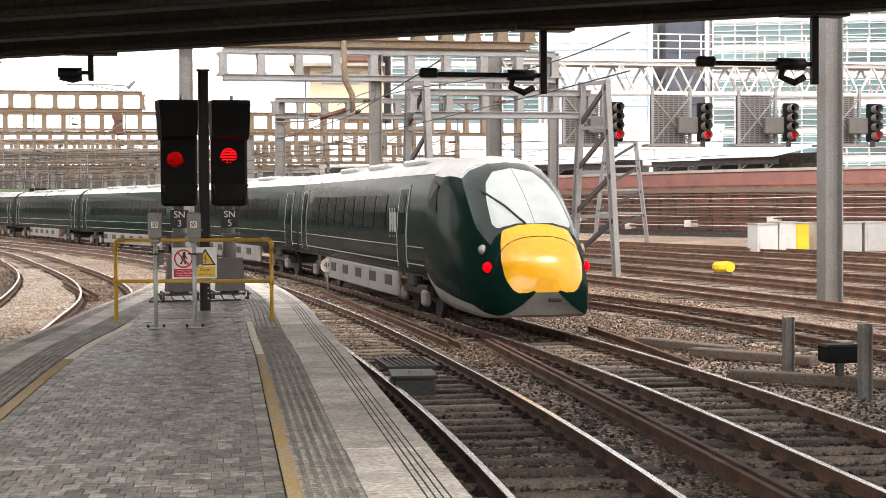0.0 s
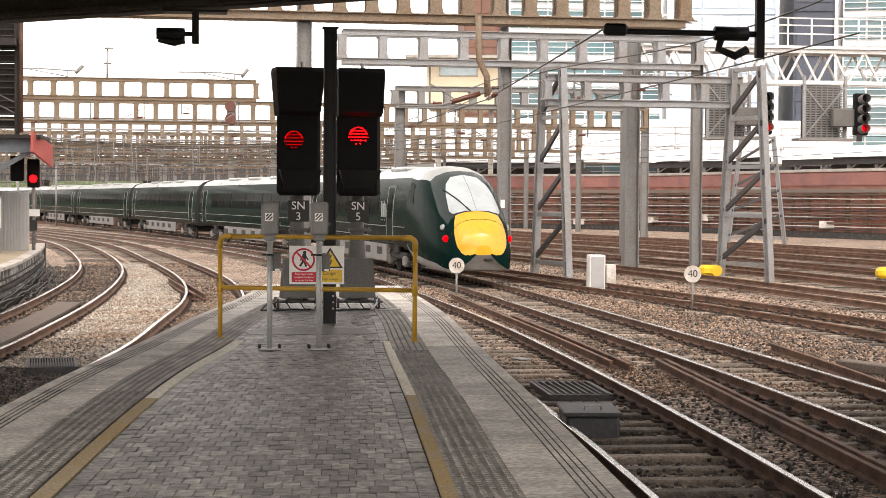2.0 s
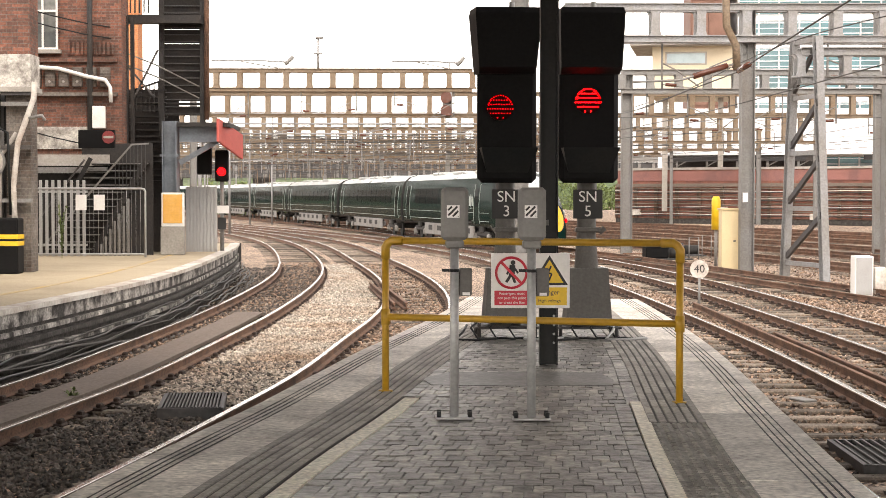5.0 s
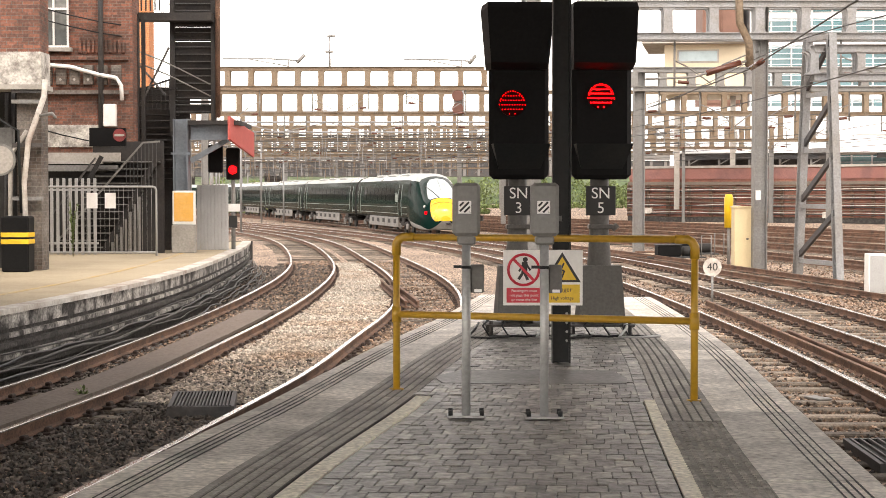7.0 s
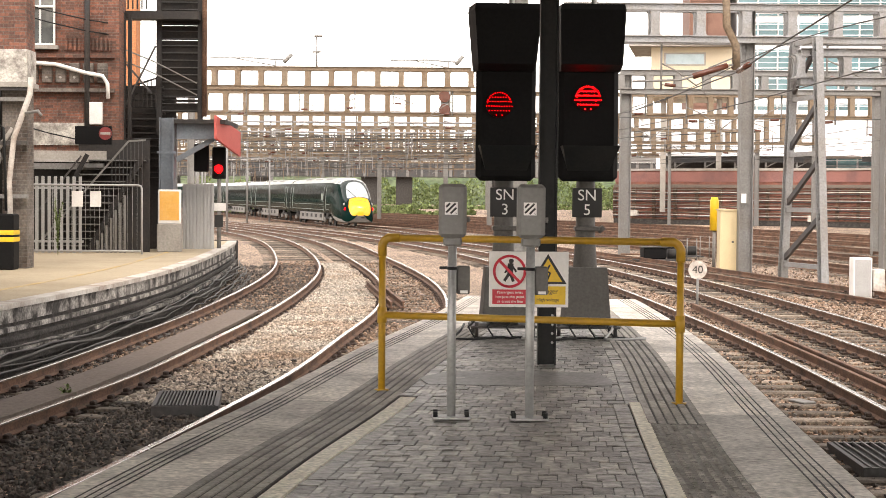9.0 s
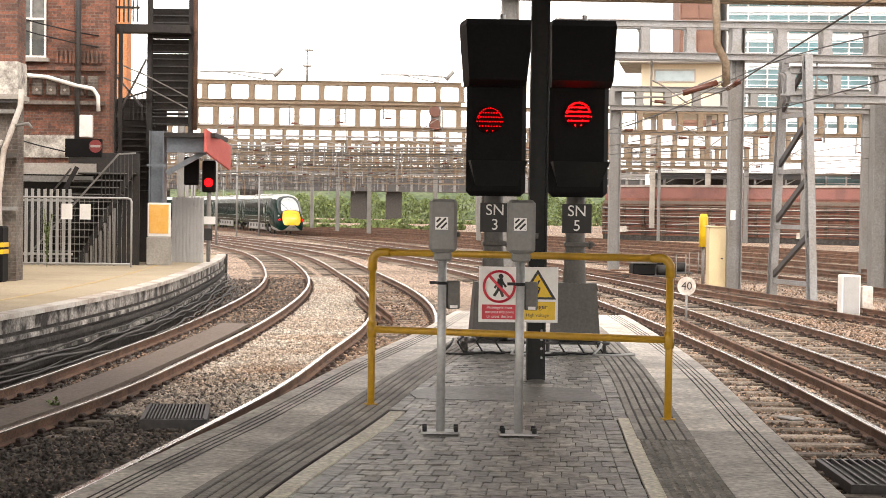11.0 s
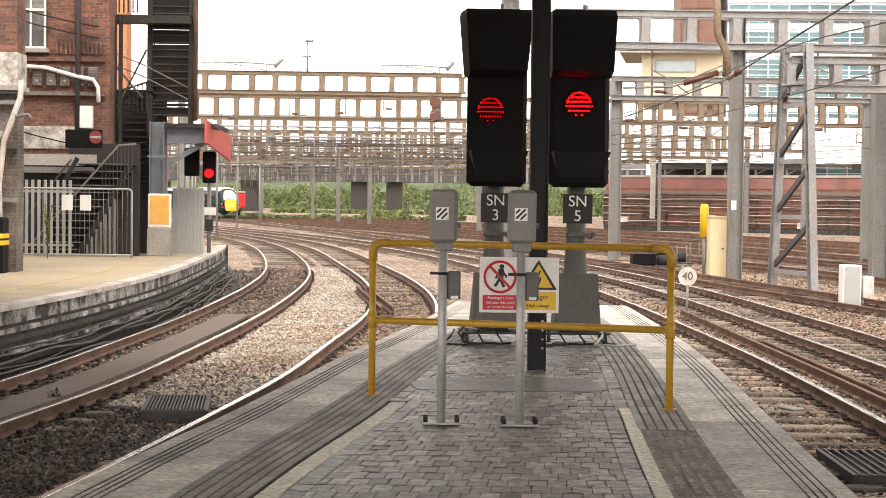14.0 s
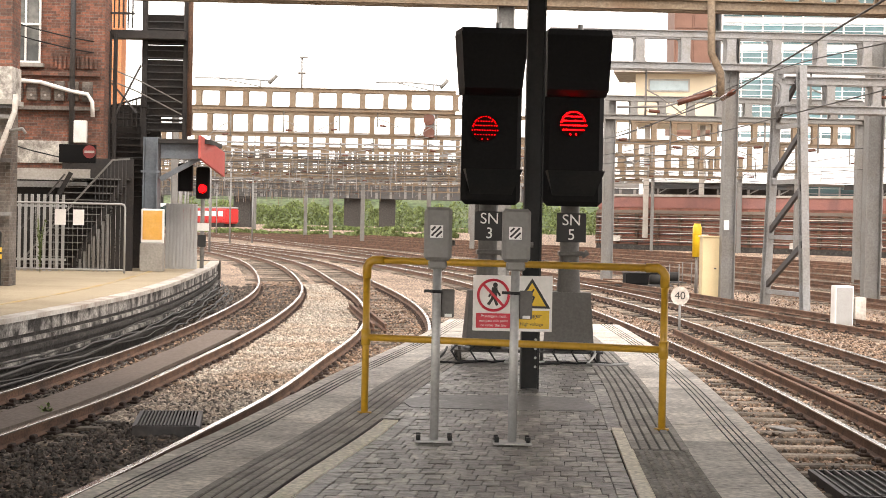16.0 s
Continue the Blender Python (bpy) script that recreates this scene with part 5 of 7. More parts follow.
def far_bank():
    """A wooded bank that closes the view under the far bridge."""
    xs = np.linspace(-160, 110, 90)
    rows = []
    for y, z in ((428, BED_Z), (436, 3.0), (450, 6.5), (462, 8.0)):
        rows += [(x, y + 3 * noise.noise((x * 0.1, y, 1)), z if z < 0 else z + 1.8 * noise.noise((x * 0.13, y * 0.1, 4))) for x in xs]
    w = len(xs)
    g = Geo().add(rows, [(j * w + i, j * w + i + 1, (j + 1) * w + i + 1, (j + 1) * w + i) for j in range(3) for i in range(w - 1)], True)
    solid("far_bank", g, BANK, "far green bank beyond the bridge", "bank", kind="structure")


far_bank()


# ---- the building and stairs on the opposite platform ----
def station_building():
    t = thing("station_building", (0, 0, -0.1), "old red-brown brick station building with sash windows", "building")
    part("wall", Geo().box((-13.4, 44.7, 6.5), (10.1, 1.0, 13)), BRICK, t, "sooty red-brown brickwork")
    # the near block, with a whitewashed band over a recessed bay
    part("corner_wall", Geo().box((-13.3, 34.35, 8.75), (9.95, 0.7, 8.5)), BRICK, t, "sooty brick corner block")
    part("stone_band", Geo().box((-13.3, 34.33, 4.18), (10.0, 0.78, 0.7)), PLASTER, t, "flaking whitewashed band")
    part("cornice", Geo().box((-13.3, 34.3, 3.80), (10.1, 0.9, 0.1)), STONE, t)
    part("pier", Geo().box((-8.6, 34.4, 1.9), (0.5, 0.6, 3.8)), BRICK_SOOT, t, "stained sooty brick pier")
    # the bay's shade is put into the back wall's near-black colour
    part("recess_wall", Geo().box((-13.3, 35.6, 1.9), (8.8, 0.5, 3.8)), TRAINDARK, t, "near-black back wall for the shade in the bay")
    for x, zz in ((-10.42, 6.5), (-12.6, 6.5)):
        w = part("window", Geo().box((x, 44.17, zz), (0.72, 0.08, 1.95)), SASHGLASS, t, "sash window with white frame")
        for u in (-0.36, -0.02, 0.36):
            part("glazing_bar", Geo().box((x + u, 44.11, zz), (0.05, 0.06, 1.95)), WHITE, w)
        for v in (-0.96, 0.05, 0.96):
            part("glazing_bar", Geo().box((x, 44.10, zz + v), (0.78, 0.06, 0.06)), WHITE, w)
        part("window_sill", Geo().box((x, 44.08, zz - 1.04), (0.95, 0.2, 0.1)), STONE, w)
    part("dentil_band", Geo().box((-9.9, 44.16, 5.25), (2.9, 0.12, 0.12)), BRICK, t)
    for k in range(7):
        block = part("dentil", Geo().box((-11.0 + 0.37 * k, 44.15, 4.78), (0.27, 0.16, 0.52), bevel=0.02), BRICK_SOOT, t, "projecting brick block")
        part("rivet", Geo().disc((-11.0 + 0.37 * k, 44.06, 4.66), 0.035, 8), STONE, block)
    part("dentil_band", Geo().box((-9.9, 44.12, 4.32), (2.9, 0.2, 0.1)), BRICK_SOOT, t)
    for k in range(11):
        part("soldier_brick", Geo().box((-9.75 + 0.118 * k, 44.17, 5.55), (0.07, 0.08, 0.34), bevel=0.01), BRICK, t)
    for z in (2.95, 5.9, 6.2):
        part("wall_cable", Geo().tube([(-11.2, 44.0, z + 0.5), (-10.2, 43.95, z + 0.22), (-9.2, 44.0, z), (-8.4, 44.3, z - 0.1)], 0.018, 5), BLACKCOL, t, "slack black cable")
    part("wall_bracket", Geo().box((-9.95, 43.95, 2.28), (2.5, 0.14, 0.16)), GREYSTEEL, t)
    part("lamp_bracket", Geo().tube([(-8.3, 33.8, 3.2), (-8.02, 33.7, 3.25), (-7.95, 33.7, 3.15)], 0.035, 6), GREYSTEEL, t)
    for k, z in enumerate((3.72, 3.5, 2.6, 1.5)):
        part("pipe_clip", Geo().box((-8.6, 33.95, z), (0.62, 0.12, 0.08)), (DARKSTEEL, GREYSTEEL)[k % 2], t)
    part("junction_box", Geo().box((-9.3, 34.9, 2.75), (0.35, 0.2, 0.5), bevel=0.02), GREYSTEEL, t, "grey junction box")
    part("slack_cable", Geo().tube([(-9.6, 33.9, 3.6), (-9.1, 33.8, 3.1), (-8.75, 33.8, 2.9), (-8.7, 33.8, 1.2)], 0.03, 6), BLACKCOL, t)
    part("whitewash_panel", Geo().box((-9.95, 44.17, 3.15), (1.5, 0.06, 0.6)), PLASTER, t, "flaking whitewash")
    part("stone_sill", Geo().box((-9.9, 44.12, 2.55), (2.5, 0.2, 0.3)), STONE, t)
    # a flat near-black panel stands in for the unlit opening
    part("opening", Geo().box((-9.8, 44.18, 1.2), (2.4, 0.06, 2.4)), TRAINDARK, t, "near-black panel for the shaded opening under the sill")
    part("white_pipe", Geo().tube([(-10.7, 44.0, 5.05), (-10.0, 44.0, 5.0), (-9.2, 44.0, 4.78), (-8.75, 44.0, 4.7), (-8.62, 44.0, 4.5), (-8.6, 44.0, 4.1)], 0.055, 8), WHITE, t, "white painted pipe along the wall")
    part("downpipe", Geo().tube([(-9.17, 44.05, 2.9), (-9.17, 44.05, 11)], 0.075, 8), DARKSTEEL, t)
    part("conduit", Geo().tube([(-8.2, 33.85, 3.95), (-8.22, 33.85, 3.6), (-8.55, 33.85, 2.7), (-8.65, 33.85, 1.8), (-8.6, 33.85, 0.3)], 0.06, 8), RENDERW, t, "bent white painted conduit")
    part("wall_pipe", Geo().tube([(-8.6, 33.95, 2.9), (-8.95, 33.95, 2.4), (-8.98, 33.95, 0.1)], 0.05, 8), STONE, t)
    for k in range(3):
        part("wall_pipe", Geo().tube([(-9.35 + 0.14 * k, 35.2, 3.75), (-9.4 + 0.14 * k, 35.2, 0.1)], 0.04, 8), DARKSTEEL, t)


station_building()


def bollard():
    t = thing("buffer_bollard", (-8.72, 33.6, -0.1), "black bollard with two yellow bands", "bollard")
    part("body", Geo().box((0, 0, 0.57), (0.56, 0.5, 1.14), bevel=0.03), BLACK, t)
    for zz in (0.62, 0.76):
        part("yellow_band", Geo().box((0, 0, zz), (0.575, 0.515, 0.1), bevel=0.01), SIGNYEL, t, "yellow reflective band")


bollard()


def palisade(x0, x1, y, h, n, label, corrugated=False):
    t = thing("palisade_fence", (0, 0, -0.1), label, "fence", "palisade fences")
    for k in range(n):
        x = x0 + (x1 - x0) * (k + 0.5) / n
        w = (x1 - x0) / n
        g = Geo().box((x, y, h / 2), (w * (0.96 if corrugated else 0.5), 0.03, h), bevel=0.008)
        if corrugated:
            g.box((x, y - 0.02, h / 2), (w * 0.4, 0.03, h))
        part("pale", g, GALV, t)
    for zz in (0.3, h - 0.3):
        part("rail", Geo().box(((x0 + x1) / 2, y + 0.04, zz), (x1 - x0, 0.04, 0.06)), GALV, t)


palisade(-10.35, -9.05, 43.0, 2.0, 8, "galvanised palisade fence on the opposite platform")
palisade(-7.0, -6.1, 46.6, 1.85, 9, "white corrugated metal fence panel", True)


def crowd_barrier():
    t = thing("crowd_barrier", (-10.3, 42.3, -0.1), "galvanised tubular crowd barrier with paper notices", "barrier")
    w, h = 2.9, 1.78
    part("frame", Geo().tube([(0, 0, 0.08), (0, 0, h - 0.08), (0.03, 0, h - 0.02), (0.1, 0, h), (w - 0.1, 0, h), (w - 0.03, 0, h - 0.02), (w, 0, h - 0.08), (w, 0, 0.0), (w, 0, 0.08), (0, 0, 0.08)], 0.028, 8), GALV, t)
    for k in range(1, 24):
        part("bar", Geo().tube([(w * k / 24, 0, 0.1), (w * k / 24, 0, h - 0.02)], 0.0035, 4), GALV, t)
    for x in (1.25, 1.72):
        part("paper_notice", Geo().box((x, -0.03, 1.42), (0.28, 0.006, 0.4)), WHITE, t, "white paper notice")


crowd_barrier()


def stairs():
    """A dark steel staircase climbing to the footbridge, with its louvred tower."""
    t = thing("footbridge_stairs", (0, 0, -0.1), "dark steel footbridge stairs with a louvred tower", "stairs")
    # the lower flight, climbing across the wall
    # a near-black sheet stands in for the shade under the flight
    part("stair_void", Geo().box((-8.45, 44.1, 1.5), (1.9, 0.08, 3.0)), STAIRSTEEL, t, "dark panel for the shade behind the flight")
    for k in range(13):
        x0, x1 = -10.3 + 0.1 * k, -8.95 + 0.115 * k
        part("tread", Geo().box(((x0 + x1) / 2, 43.75 + 0.02 * k, 0.16 + 0.19 * k), (x1 - x0, 0.28, 0.05)), STAIRSTEEL, t)
        part("riser", Geo().box(((x0 + x1) / 2, 43.86 + 0.02 * k, 0.07 + 0.19 * k), (x1 - x0, 0.03, 0.15)), STAIRSTEEL, t)
        part("nosing", Geo().box(((x0 + x1) / 2, 43.6 + 0.02 * k, 0.17 + 0.19 * k), (x1 - x0, 0.02, 0.025)), GREYSTEEL, t, "worn tread nosing")
    part("stringer", Geo().bar((-9.0, 43.55, 0.1), (-7.6, 43.75, 2.6), 0.05, 0.14), STAIRSTEEL, t)
    part("stringer", Geo().bar((-10.4, 43.5, 0.1), (-9.1, 43.75, 2.6), 0.05, 0.12), STAIRSTEEL, t)
    part("handrail", Geo().bar((-10.3, 43.4, 0.25), (-7.95, 43.45, 2.95), 0.045, 0.045), GREYSTEEL, t)
    part("handrail", Geo().bar((-7.95, 43.45, 2.95), (-7.5, 43.45, 2.98), 0.045, 0.045), GREYSTEEL, t)
    part("handrail", Geo().bar((-10.6, 43.4, 0.75), (-9.2, 43.45, 2.55), 0.045, 0.045), DARKSTEEL, t)
    for k in range(9):
        part("baluster", Geo().bar((-8.4 + 0.1 * k, 43.5, 1.75), (-8.4 + 0.1 * k, 43.5, min(2.95, 2.43 + 0.115 * k)), 0.02), DARKSTEEL, t)
    for k in range(7):
        part("lower_pale", Geo().box((-8.75 + 0.12 * k, 43.35, 0.16 + 0.1 * k), (0.06, 0.03, 0.32 + 0.2 * k)), GREYSTEEL, t, "grey pale under the flight")
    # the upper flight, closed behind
    part("back_panel", Geo().box((-8.05, 46.6, 2.3), (1.75, 0.1, 4.6)), STAIRSTEEL, t, "dark panel behind the upper flight")
    for k in range(15):
        part("tread", Geo().box((-8.0, 46.3 - 0.05 * k, 2.0 + 0.18 * k), (1.25, 0.26, 0.045)), STAIRSTEEL, t)
        if k % 3 == 0:
            part("nosing", Geo().box((-8.0, 46.15 - 0.05 * k, 2.02 + 0.18 * k), (1.25, 0.02, 0.025)), DARKSTEEL, t, "worn tread nosing")
    part("handrail", Geo().bar((-8.55, 45.3, 4.4), (-7.5, 45.3, 4.75), 0.05, 0.05), STAIRSTEEL, t)
    for k in range(9):
        part("baluster", Geo().bar((-8.5 + 0.12 * k, 45.3, 3.9), (-8.5 + 0.12 * k, 45.3, 4.42 + 0.04 * k), 0.025), STAIRSTEEL, t)
    # louvred tower above
    for x in (-7.5, -6.36):
        part("tower_post", Geo().box((x, 45.6, 6.9), (0.14, 0.14, 7.4)), STAIRSTEEL, t)
    part("tower_post", Geo().tube([(-6.22, 45.4, 3.7), (-6.22, 45.4, 11)], 0.07, 8), RAIL_SIDE, t, "rusty pipe")
    for k in range(16):
        high = 0.13 if k in (9, 11) else 0.06 if k == 1 else 0.235
        part("louvre", Geo().box((0, 0, 0), (1.12, 0.05, high), m=Matrix.Translation((-6.9 - 0.02 * (k % 3), 45.7, 3.95 + 0.2 * k)) @ Matrix.Rotation(0.3 + 0.12 * (k % 2), 4, "X")), STAIRSTEEL, t)
        part("louvre_lip", Geo().box((-6.92, 45.6, 3.87 + 0.2 * k), (1.1, 0.03, 0.02)), DARKSTEEL, t)
    for dz in (0.0, 0.32):
        part("slack_cable", Geo().tube([(-8.6, 45.1, 5.6 - dz), (-7.6, 45.2, 5.2 - dz), (-6.4, 45.2, 4.6 - dz)], 0.02, 5), GREYSTEEL, t, "slack grey cable")
    part("landing", Geo().box((-7.87, 45.3, 6.45), (3.05, 0.5, 0.22)), STAIRSTEEL, t, "dark landing beam")
    for k in range(13):
        part("landing_bar", Geo().box((-9.25 + 0.125 * k, 45.0, 7.3), (0.035, 0.04, 1.4)), STAIRSTEEL, t)
    for zz in (7.0, 7.5, 8.0):
        part("landing_rail", Geo().box((-8.5, 45.0, zz), (1.6, 0.05, 0.06)), STAIRSTEEL, t)
    part("side_post", Geo().box((-8.42, 45.0, 4.3), (0.2, 0.2, 4.4)), STAIRSTEEL, t)
    part("side_post", Geo().box((-8.2, 45.0, 3.3), (0.1, 0.1, 6.4)), STAIRSTEEL, t)
    part("brace", Geo().bar((-8.3, 45.0, 4.0), (-7.5, 45.0, 5.6), 0.05, 0.05), DARKSTEEL, t)
    part("brace", Geo().bar((-8.3, 45.0, 5.1), (-7.6, 45.0, 4.3), 0.05, 0.05), DARKSTEEL, t)
    part("column", Geo().beam((-7.2, 45.2, 0), (-7.2, 45.2, 3.65), 0.5, 0.4, 0.03), BLUESTEEL, t, "blue-grey steel column")
    part("joint_plate", Geo().box((-7.2, 44.97, 2.7), (0.52, 0.03, 0.06)), BLUESTEEL, t)
    part("cross_beam", Geo().beam((-6.95, 45.2, 3.3), (-5.75, 45.2, 3.3), 0.3, 0.45, 0.03), BLUESTEEL, t, "blue-grey steel beam")
    part("bracket", Geo().bar((-6.95, 45.2, 2.5), (-5.9, 45.2, 3.1), 0.1, 0.14), BLUESTEEL, t)
    part("canopy_soffit", Geo().box((-6.3, 46.5, 3.55), (1.4, 3.0, 0.12)), STAIRSTEEL, t)
    part("fascia_board", Geo().add([(-5.78, 44.6, 3.7), (-5.45, 47.4, 3.35), (-5.45, 47.4, 2.65), (-5.78, 44.6, 3.08), (-5.85, 44.6, 3.7), (-5.52, 47.4, 3.35), (-5.52, 47.4, 2.65), (-5.85, 44.6, 3.08)], [(0, 1, 2, 3), (4, 5, 6, 7), (0, 1, 5, 4), (2, 3, 7, 6), (0, 3, 7, 4), (1, 2, 6, 5)]), AWNRED, t, "red painted fascia board")


stairs()


def platform_clutter():
    t = thing("notice_case", (-7.0, 44.3, -0.1), "grey cabinet with an orange notice case on top", "cabinet")
    part("cabinet_body", Geo().box((0, 0, 0.38), (0.62, 0.4, 0.76), bevel=0.02), STONE, t)
    part("notice_frame", Geo().box((0, 0, 1.22), (0.62, 0.12, 0.92), bevel=0.02), WHITE, t)
    part("notice_panel", Geo().box((0, -0.065, 1.24), (0.52, 0.012, 0.78)), ORANGEBOX, t, "orange notice")
    t = thing("wall_sign", (-8.78, 43.0, 2.98), "black hanging sign with a round red and white disc", "sign")
    part("board", Geo().box((0, 0, 0.0), (0.95, 0.14, 0.48), bevel=0.01), BLACK, t)
    part("disc", Geo().disc((0.32, -0.08, 0.05), 0.17, 20), DULLRED, t, "sooty red disc")
    part("bar", Geo().box((0.32, -0.09, 0.05), (0.26, 0.01, 0.06)), STONE, t)
    t = thing("wall_box", (-8.93, 44.05, 3.3), "white electrical box on the brick wall", "box")
    part("case", Geo().box((0, 0, 0.3), (0.34, 0.2, 0.6), bevel=0.02), WHITE, t)
    t = thing("round_mirror", (-9.15, 33.9, 2.2), "round convex platform mirror", "mirror")
    part("bracket", Geo().tube([(0, 0.03, 0), (0, 1.5, 0.0), (0, 2.4, 0.0)], 0.03, 6), DARKSTEEL, t)
    part("rim", Geo().disc((0, 0, 0), 0.33, 24, "y", 0.06), GREYBOX, t)
    part("glass", Geo().disc((0, -0.04, 0), 0.29, 24, "y", 0.02), STONE, t)
    t = thing("platform_signal", (-6.0, 46.9, -0.1), "black railway signal with red lamp beside the red fascia", "railway signal")
    part("pole", Geo().tube([(0, 0, 0), (0, 0, 2.0)], 0.06, 10), GREYSTEEL, t)
    head = part("head", Geo().box((0, 0, 2.45), (0.38, 0.2, 0.9), bevel=0.03), BLACK, t)
    part("lens", Geo().disc((0, -0.12, 2.28), 0.12, 16, "y", 0.03), RED_LED, head, "lit red lamp")
    part("side_head", Geo().box((-0.5, 0, 2.6), (0.42, 0.2, 0.8), bevel=0.03), BLACK, t)
    part("plate", Geo().box((0, -0.08, 1.2), (0.4, 0.02, 0.22)), WHITE, t)
    part("number_plate", Geo().box((0, -0.08, 0.8), (0.24, 0.02, 0.34)), SIGNBLK, t)
    t = thing("distant_block", (-14.5, 62, -0.1), "orange brick building beyond the stairs", "building")
    part("wall", Geo().box((3.05, 0.5, 6), (0.75, 1, 12)), BRICK_ORANGE, t)


platform_clutter()


# ---- trackside things ----
def trackside():
    def speed_sign(x, y, label="round white speed sign on a short post"):
        t = thing("speed_sign", (x, y, BED_Z), label, "sign", "speed signs")
        part("post", Geo().tube([(0, 0, 0), (0, 0, 0.75)], 0.03, 8), GREYSTEEL, t)
        d = part("disc", Geo().disc((0, 0, 0.95), 0.22, 24, "y", 0.02), RENDERW, t, "round white disc with black figures")
        text("40", 0.26, Matrix.Translation((0, -0.014, 0.95)) @ Matrix.Rotation(math.pi / 2, 4, "X"), SIGNBLK, d)

    speed_sign(6.35, 38.6)
    speed_sign(11.6, 33.5)
    t = thing("trackside_cabinet", (10.53, 57.5, BED_Z), "cream trackside cabinet beside the gantry post", "cabinet")
    part("body", Geo().box((0, 0, 1.1), (0.72, 0.6, 2.2), bevel=0.02), CREAMBOX, t)
    part("handle", Geo().box((0.1, -0.31, 1.1), (0.08, 0.03, 0.05)), DARKSTEEL, t)
    part("roof", Geo().box((0, 0, 2.22), (0.80, 0.68, 0.05)), CREAMBOX, t)
    t = thing("yellow_marker", (10.81, 62, BED_Z), "yellow cylindrical marker on a short post", "marker")
    part("post", Geo().tube([(0, 0, 0), (0, 0, 1.5)], 0.06, 8), GREYSTEEL, t)
    part("drum", Geo().tube([(0, 0, 1.4), (0, 0, 2.5), (0, 0, 2.66)], [0.17, 0.17, 0.12], 14), SIGNYEL, t)
    t = thing("white_cabinet", (11.45, 43.3, BED_Z), "pale metal location cabinet beside the track", "cabinet")
    part("body", Geo().box((0, 0, 0.55), (0.5, 0.45, 1.1), bevel=0.02), WHITE, t)
    part("door", Geo().box((0, -0.235, 0.56), (0.42, 0.02, 0.98)), GALV, t)
    part("side_box", Geo().box((0.45, 0, 0.4), (0.3, 0.35, 0.8), bevel=0.02), RENDERW, t)
    # loose rails lying between the tracks
    for pts in ([(6.2, 38.5), (6.15, 30), (6.1, 24), (6.0, 19)], [(6.35, 30), (6.3, 24), (6.2, 19)], [(6.85, 19.8), (5.95, 7.8), (5.4, 1), (4.7, -6)], [(7.0, 19.8), (6.1, 7.8), (5.55, 1), (4.85, -6)], [(9.8, 22.5), (9.45, 18), (9.1, 14.5)]):
        if pts:
            ln = [(x, y, RAIL_Z - 0.05) for x, y in spline(pts, 1.0)]
            solid("loose_rail", Geo().sweep(ln, RAIL_PROFILE), RAIL_SIDE, "rusty spare rail lying beside the track", "rail", "loose rails")
    for dx in (0, 0.28):
        ln = [(-1.75 + dx, 46.5, RAIL_Z), (-0.85 + dx, 37.5, RAIL_Z)]
        solid("loose_rail", Geo().sweep(ln, RAIL_PROFILE), RAIL_SIDE, "short rusty rail lying between the tracks", "rail", "loose rails")
    for a, b, high, wide, deep, n, bar in (((-2.95, 20.1), 0.1, 0.13, 0.74, 1.5, 18, DARKSTEEL), ((4.6, 16.2), -0.03, 0.10, 0.85, 1.6, 9, CABINET)):
        t = thing("track_grating", (*a, BED_Z + 0.03), "dark ribbed metal grating beside the rails", "grating", "track gratings")
        g = Geo()
        for x, y, u, v in ((0, -deep / 2, wide, 0.05), (0, deep / 2, wide, 0.05), (-wide / 2, 0, 0.05, deep + 0.05), (wide / 2, 0, 0.05, deep + 0.05)):
            g.box((0, 0, 0), (u, v, high), m=Matrix.Rotation(b, 4, "Z") @ Matrix.Translation((x, y, high / 2)))
        part("box", g, DARKSTEEL, t)
        part("tray", Geo().box((0, 0, high * 0.4), (wide, deep, 0.02), turn=b), BLACK, t)
        for k in range(n):
            part("rib", Geo().box((0, 0, 0), (0.02, deep, 0.03), m=Matrix.Rotation(b, 4, "Z") @ Matrix.Translation(((k + 0.5) * wide / n - wide / 2, 0, high - 0.005))), bar, t)
    solid("fixing_plate", Geo().box((4.66, 20.3, BED_Z + 0.14), (0.2, 0.32, 0.03), turn=0.4, bevel=0.01), GREYBOX, "small pale steel plate lying on the ballast", "plate")
    t = thing("track_box", (3.96, 12.35, BED_Z), "dark steel equipment box between the rails", "equipment box")
    part("body", Geo().box((0, 0, 0.15), (0.62, 0.95, 0.30), turn=-0.12, bevel=0.03), DARKSTEEL, t)
    part("lid", Geo().box((0, 0, 0.32), (0.68, 1.0, 0.05), turn=-0.12, bevel=0.015), DARKSTEEL, t, "sooty dark lid")
    part("handle", Geo().tube([(-0.1, -0.2, 0.34), (-0.1, -0.2, 0.39), (0.1, -0.2, 0.39), (0.1, -0.2, 0.34)], 0.012, 6), GALV, t)
    t = thing("yard_column", (18.4, 28.8, BED_Z), "tall grey steel column beside the yard tracks", "column")
    part("shaft", Geo().beam((0, 0, 0), (0, 0, 9.5), 0.55, 0.5, 0.04), GREYSTEEL, t)
    part("base_plate", Geo().box((0, 0, 0.06), (0.9, 0.9, 0.05)), GREYSTEEL, t)
    for x, y, h in ((10.5, 13.6, 0.95), (10.1, 10.05, 1.1)):
        t = thing("marker_post", (x, y, BED_Z), "short grey steel marker post", "post", "marker posts")
        part("shaft", Geo().beam((0, 0, 0), (0, 0, h), 0.16, 0.16, 0.02), GREYSTEEL, t)
    t = thing("point_heater_box", (10.4, 11.5, BED_Z), "black equipment box on a short leg", "equipment box")
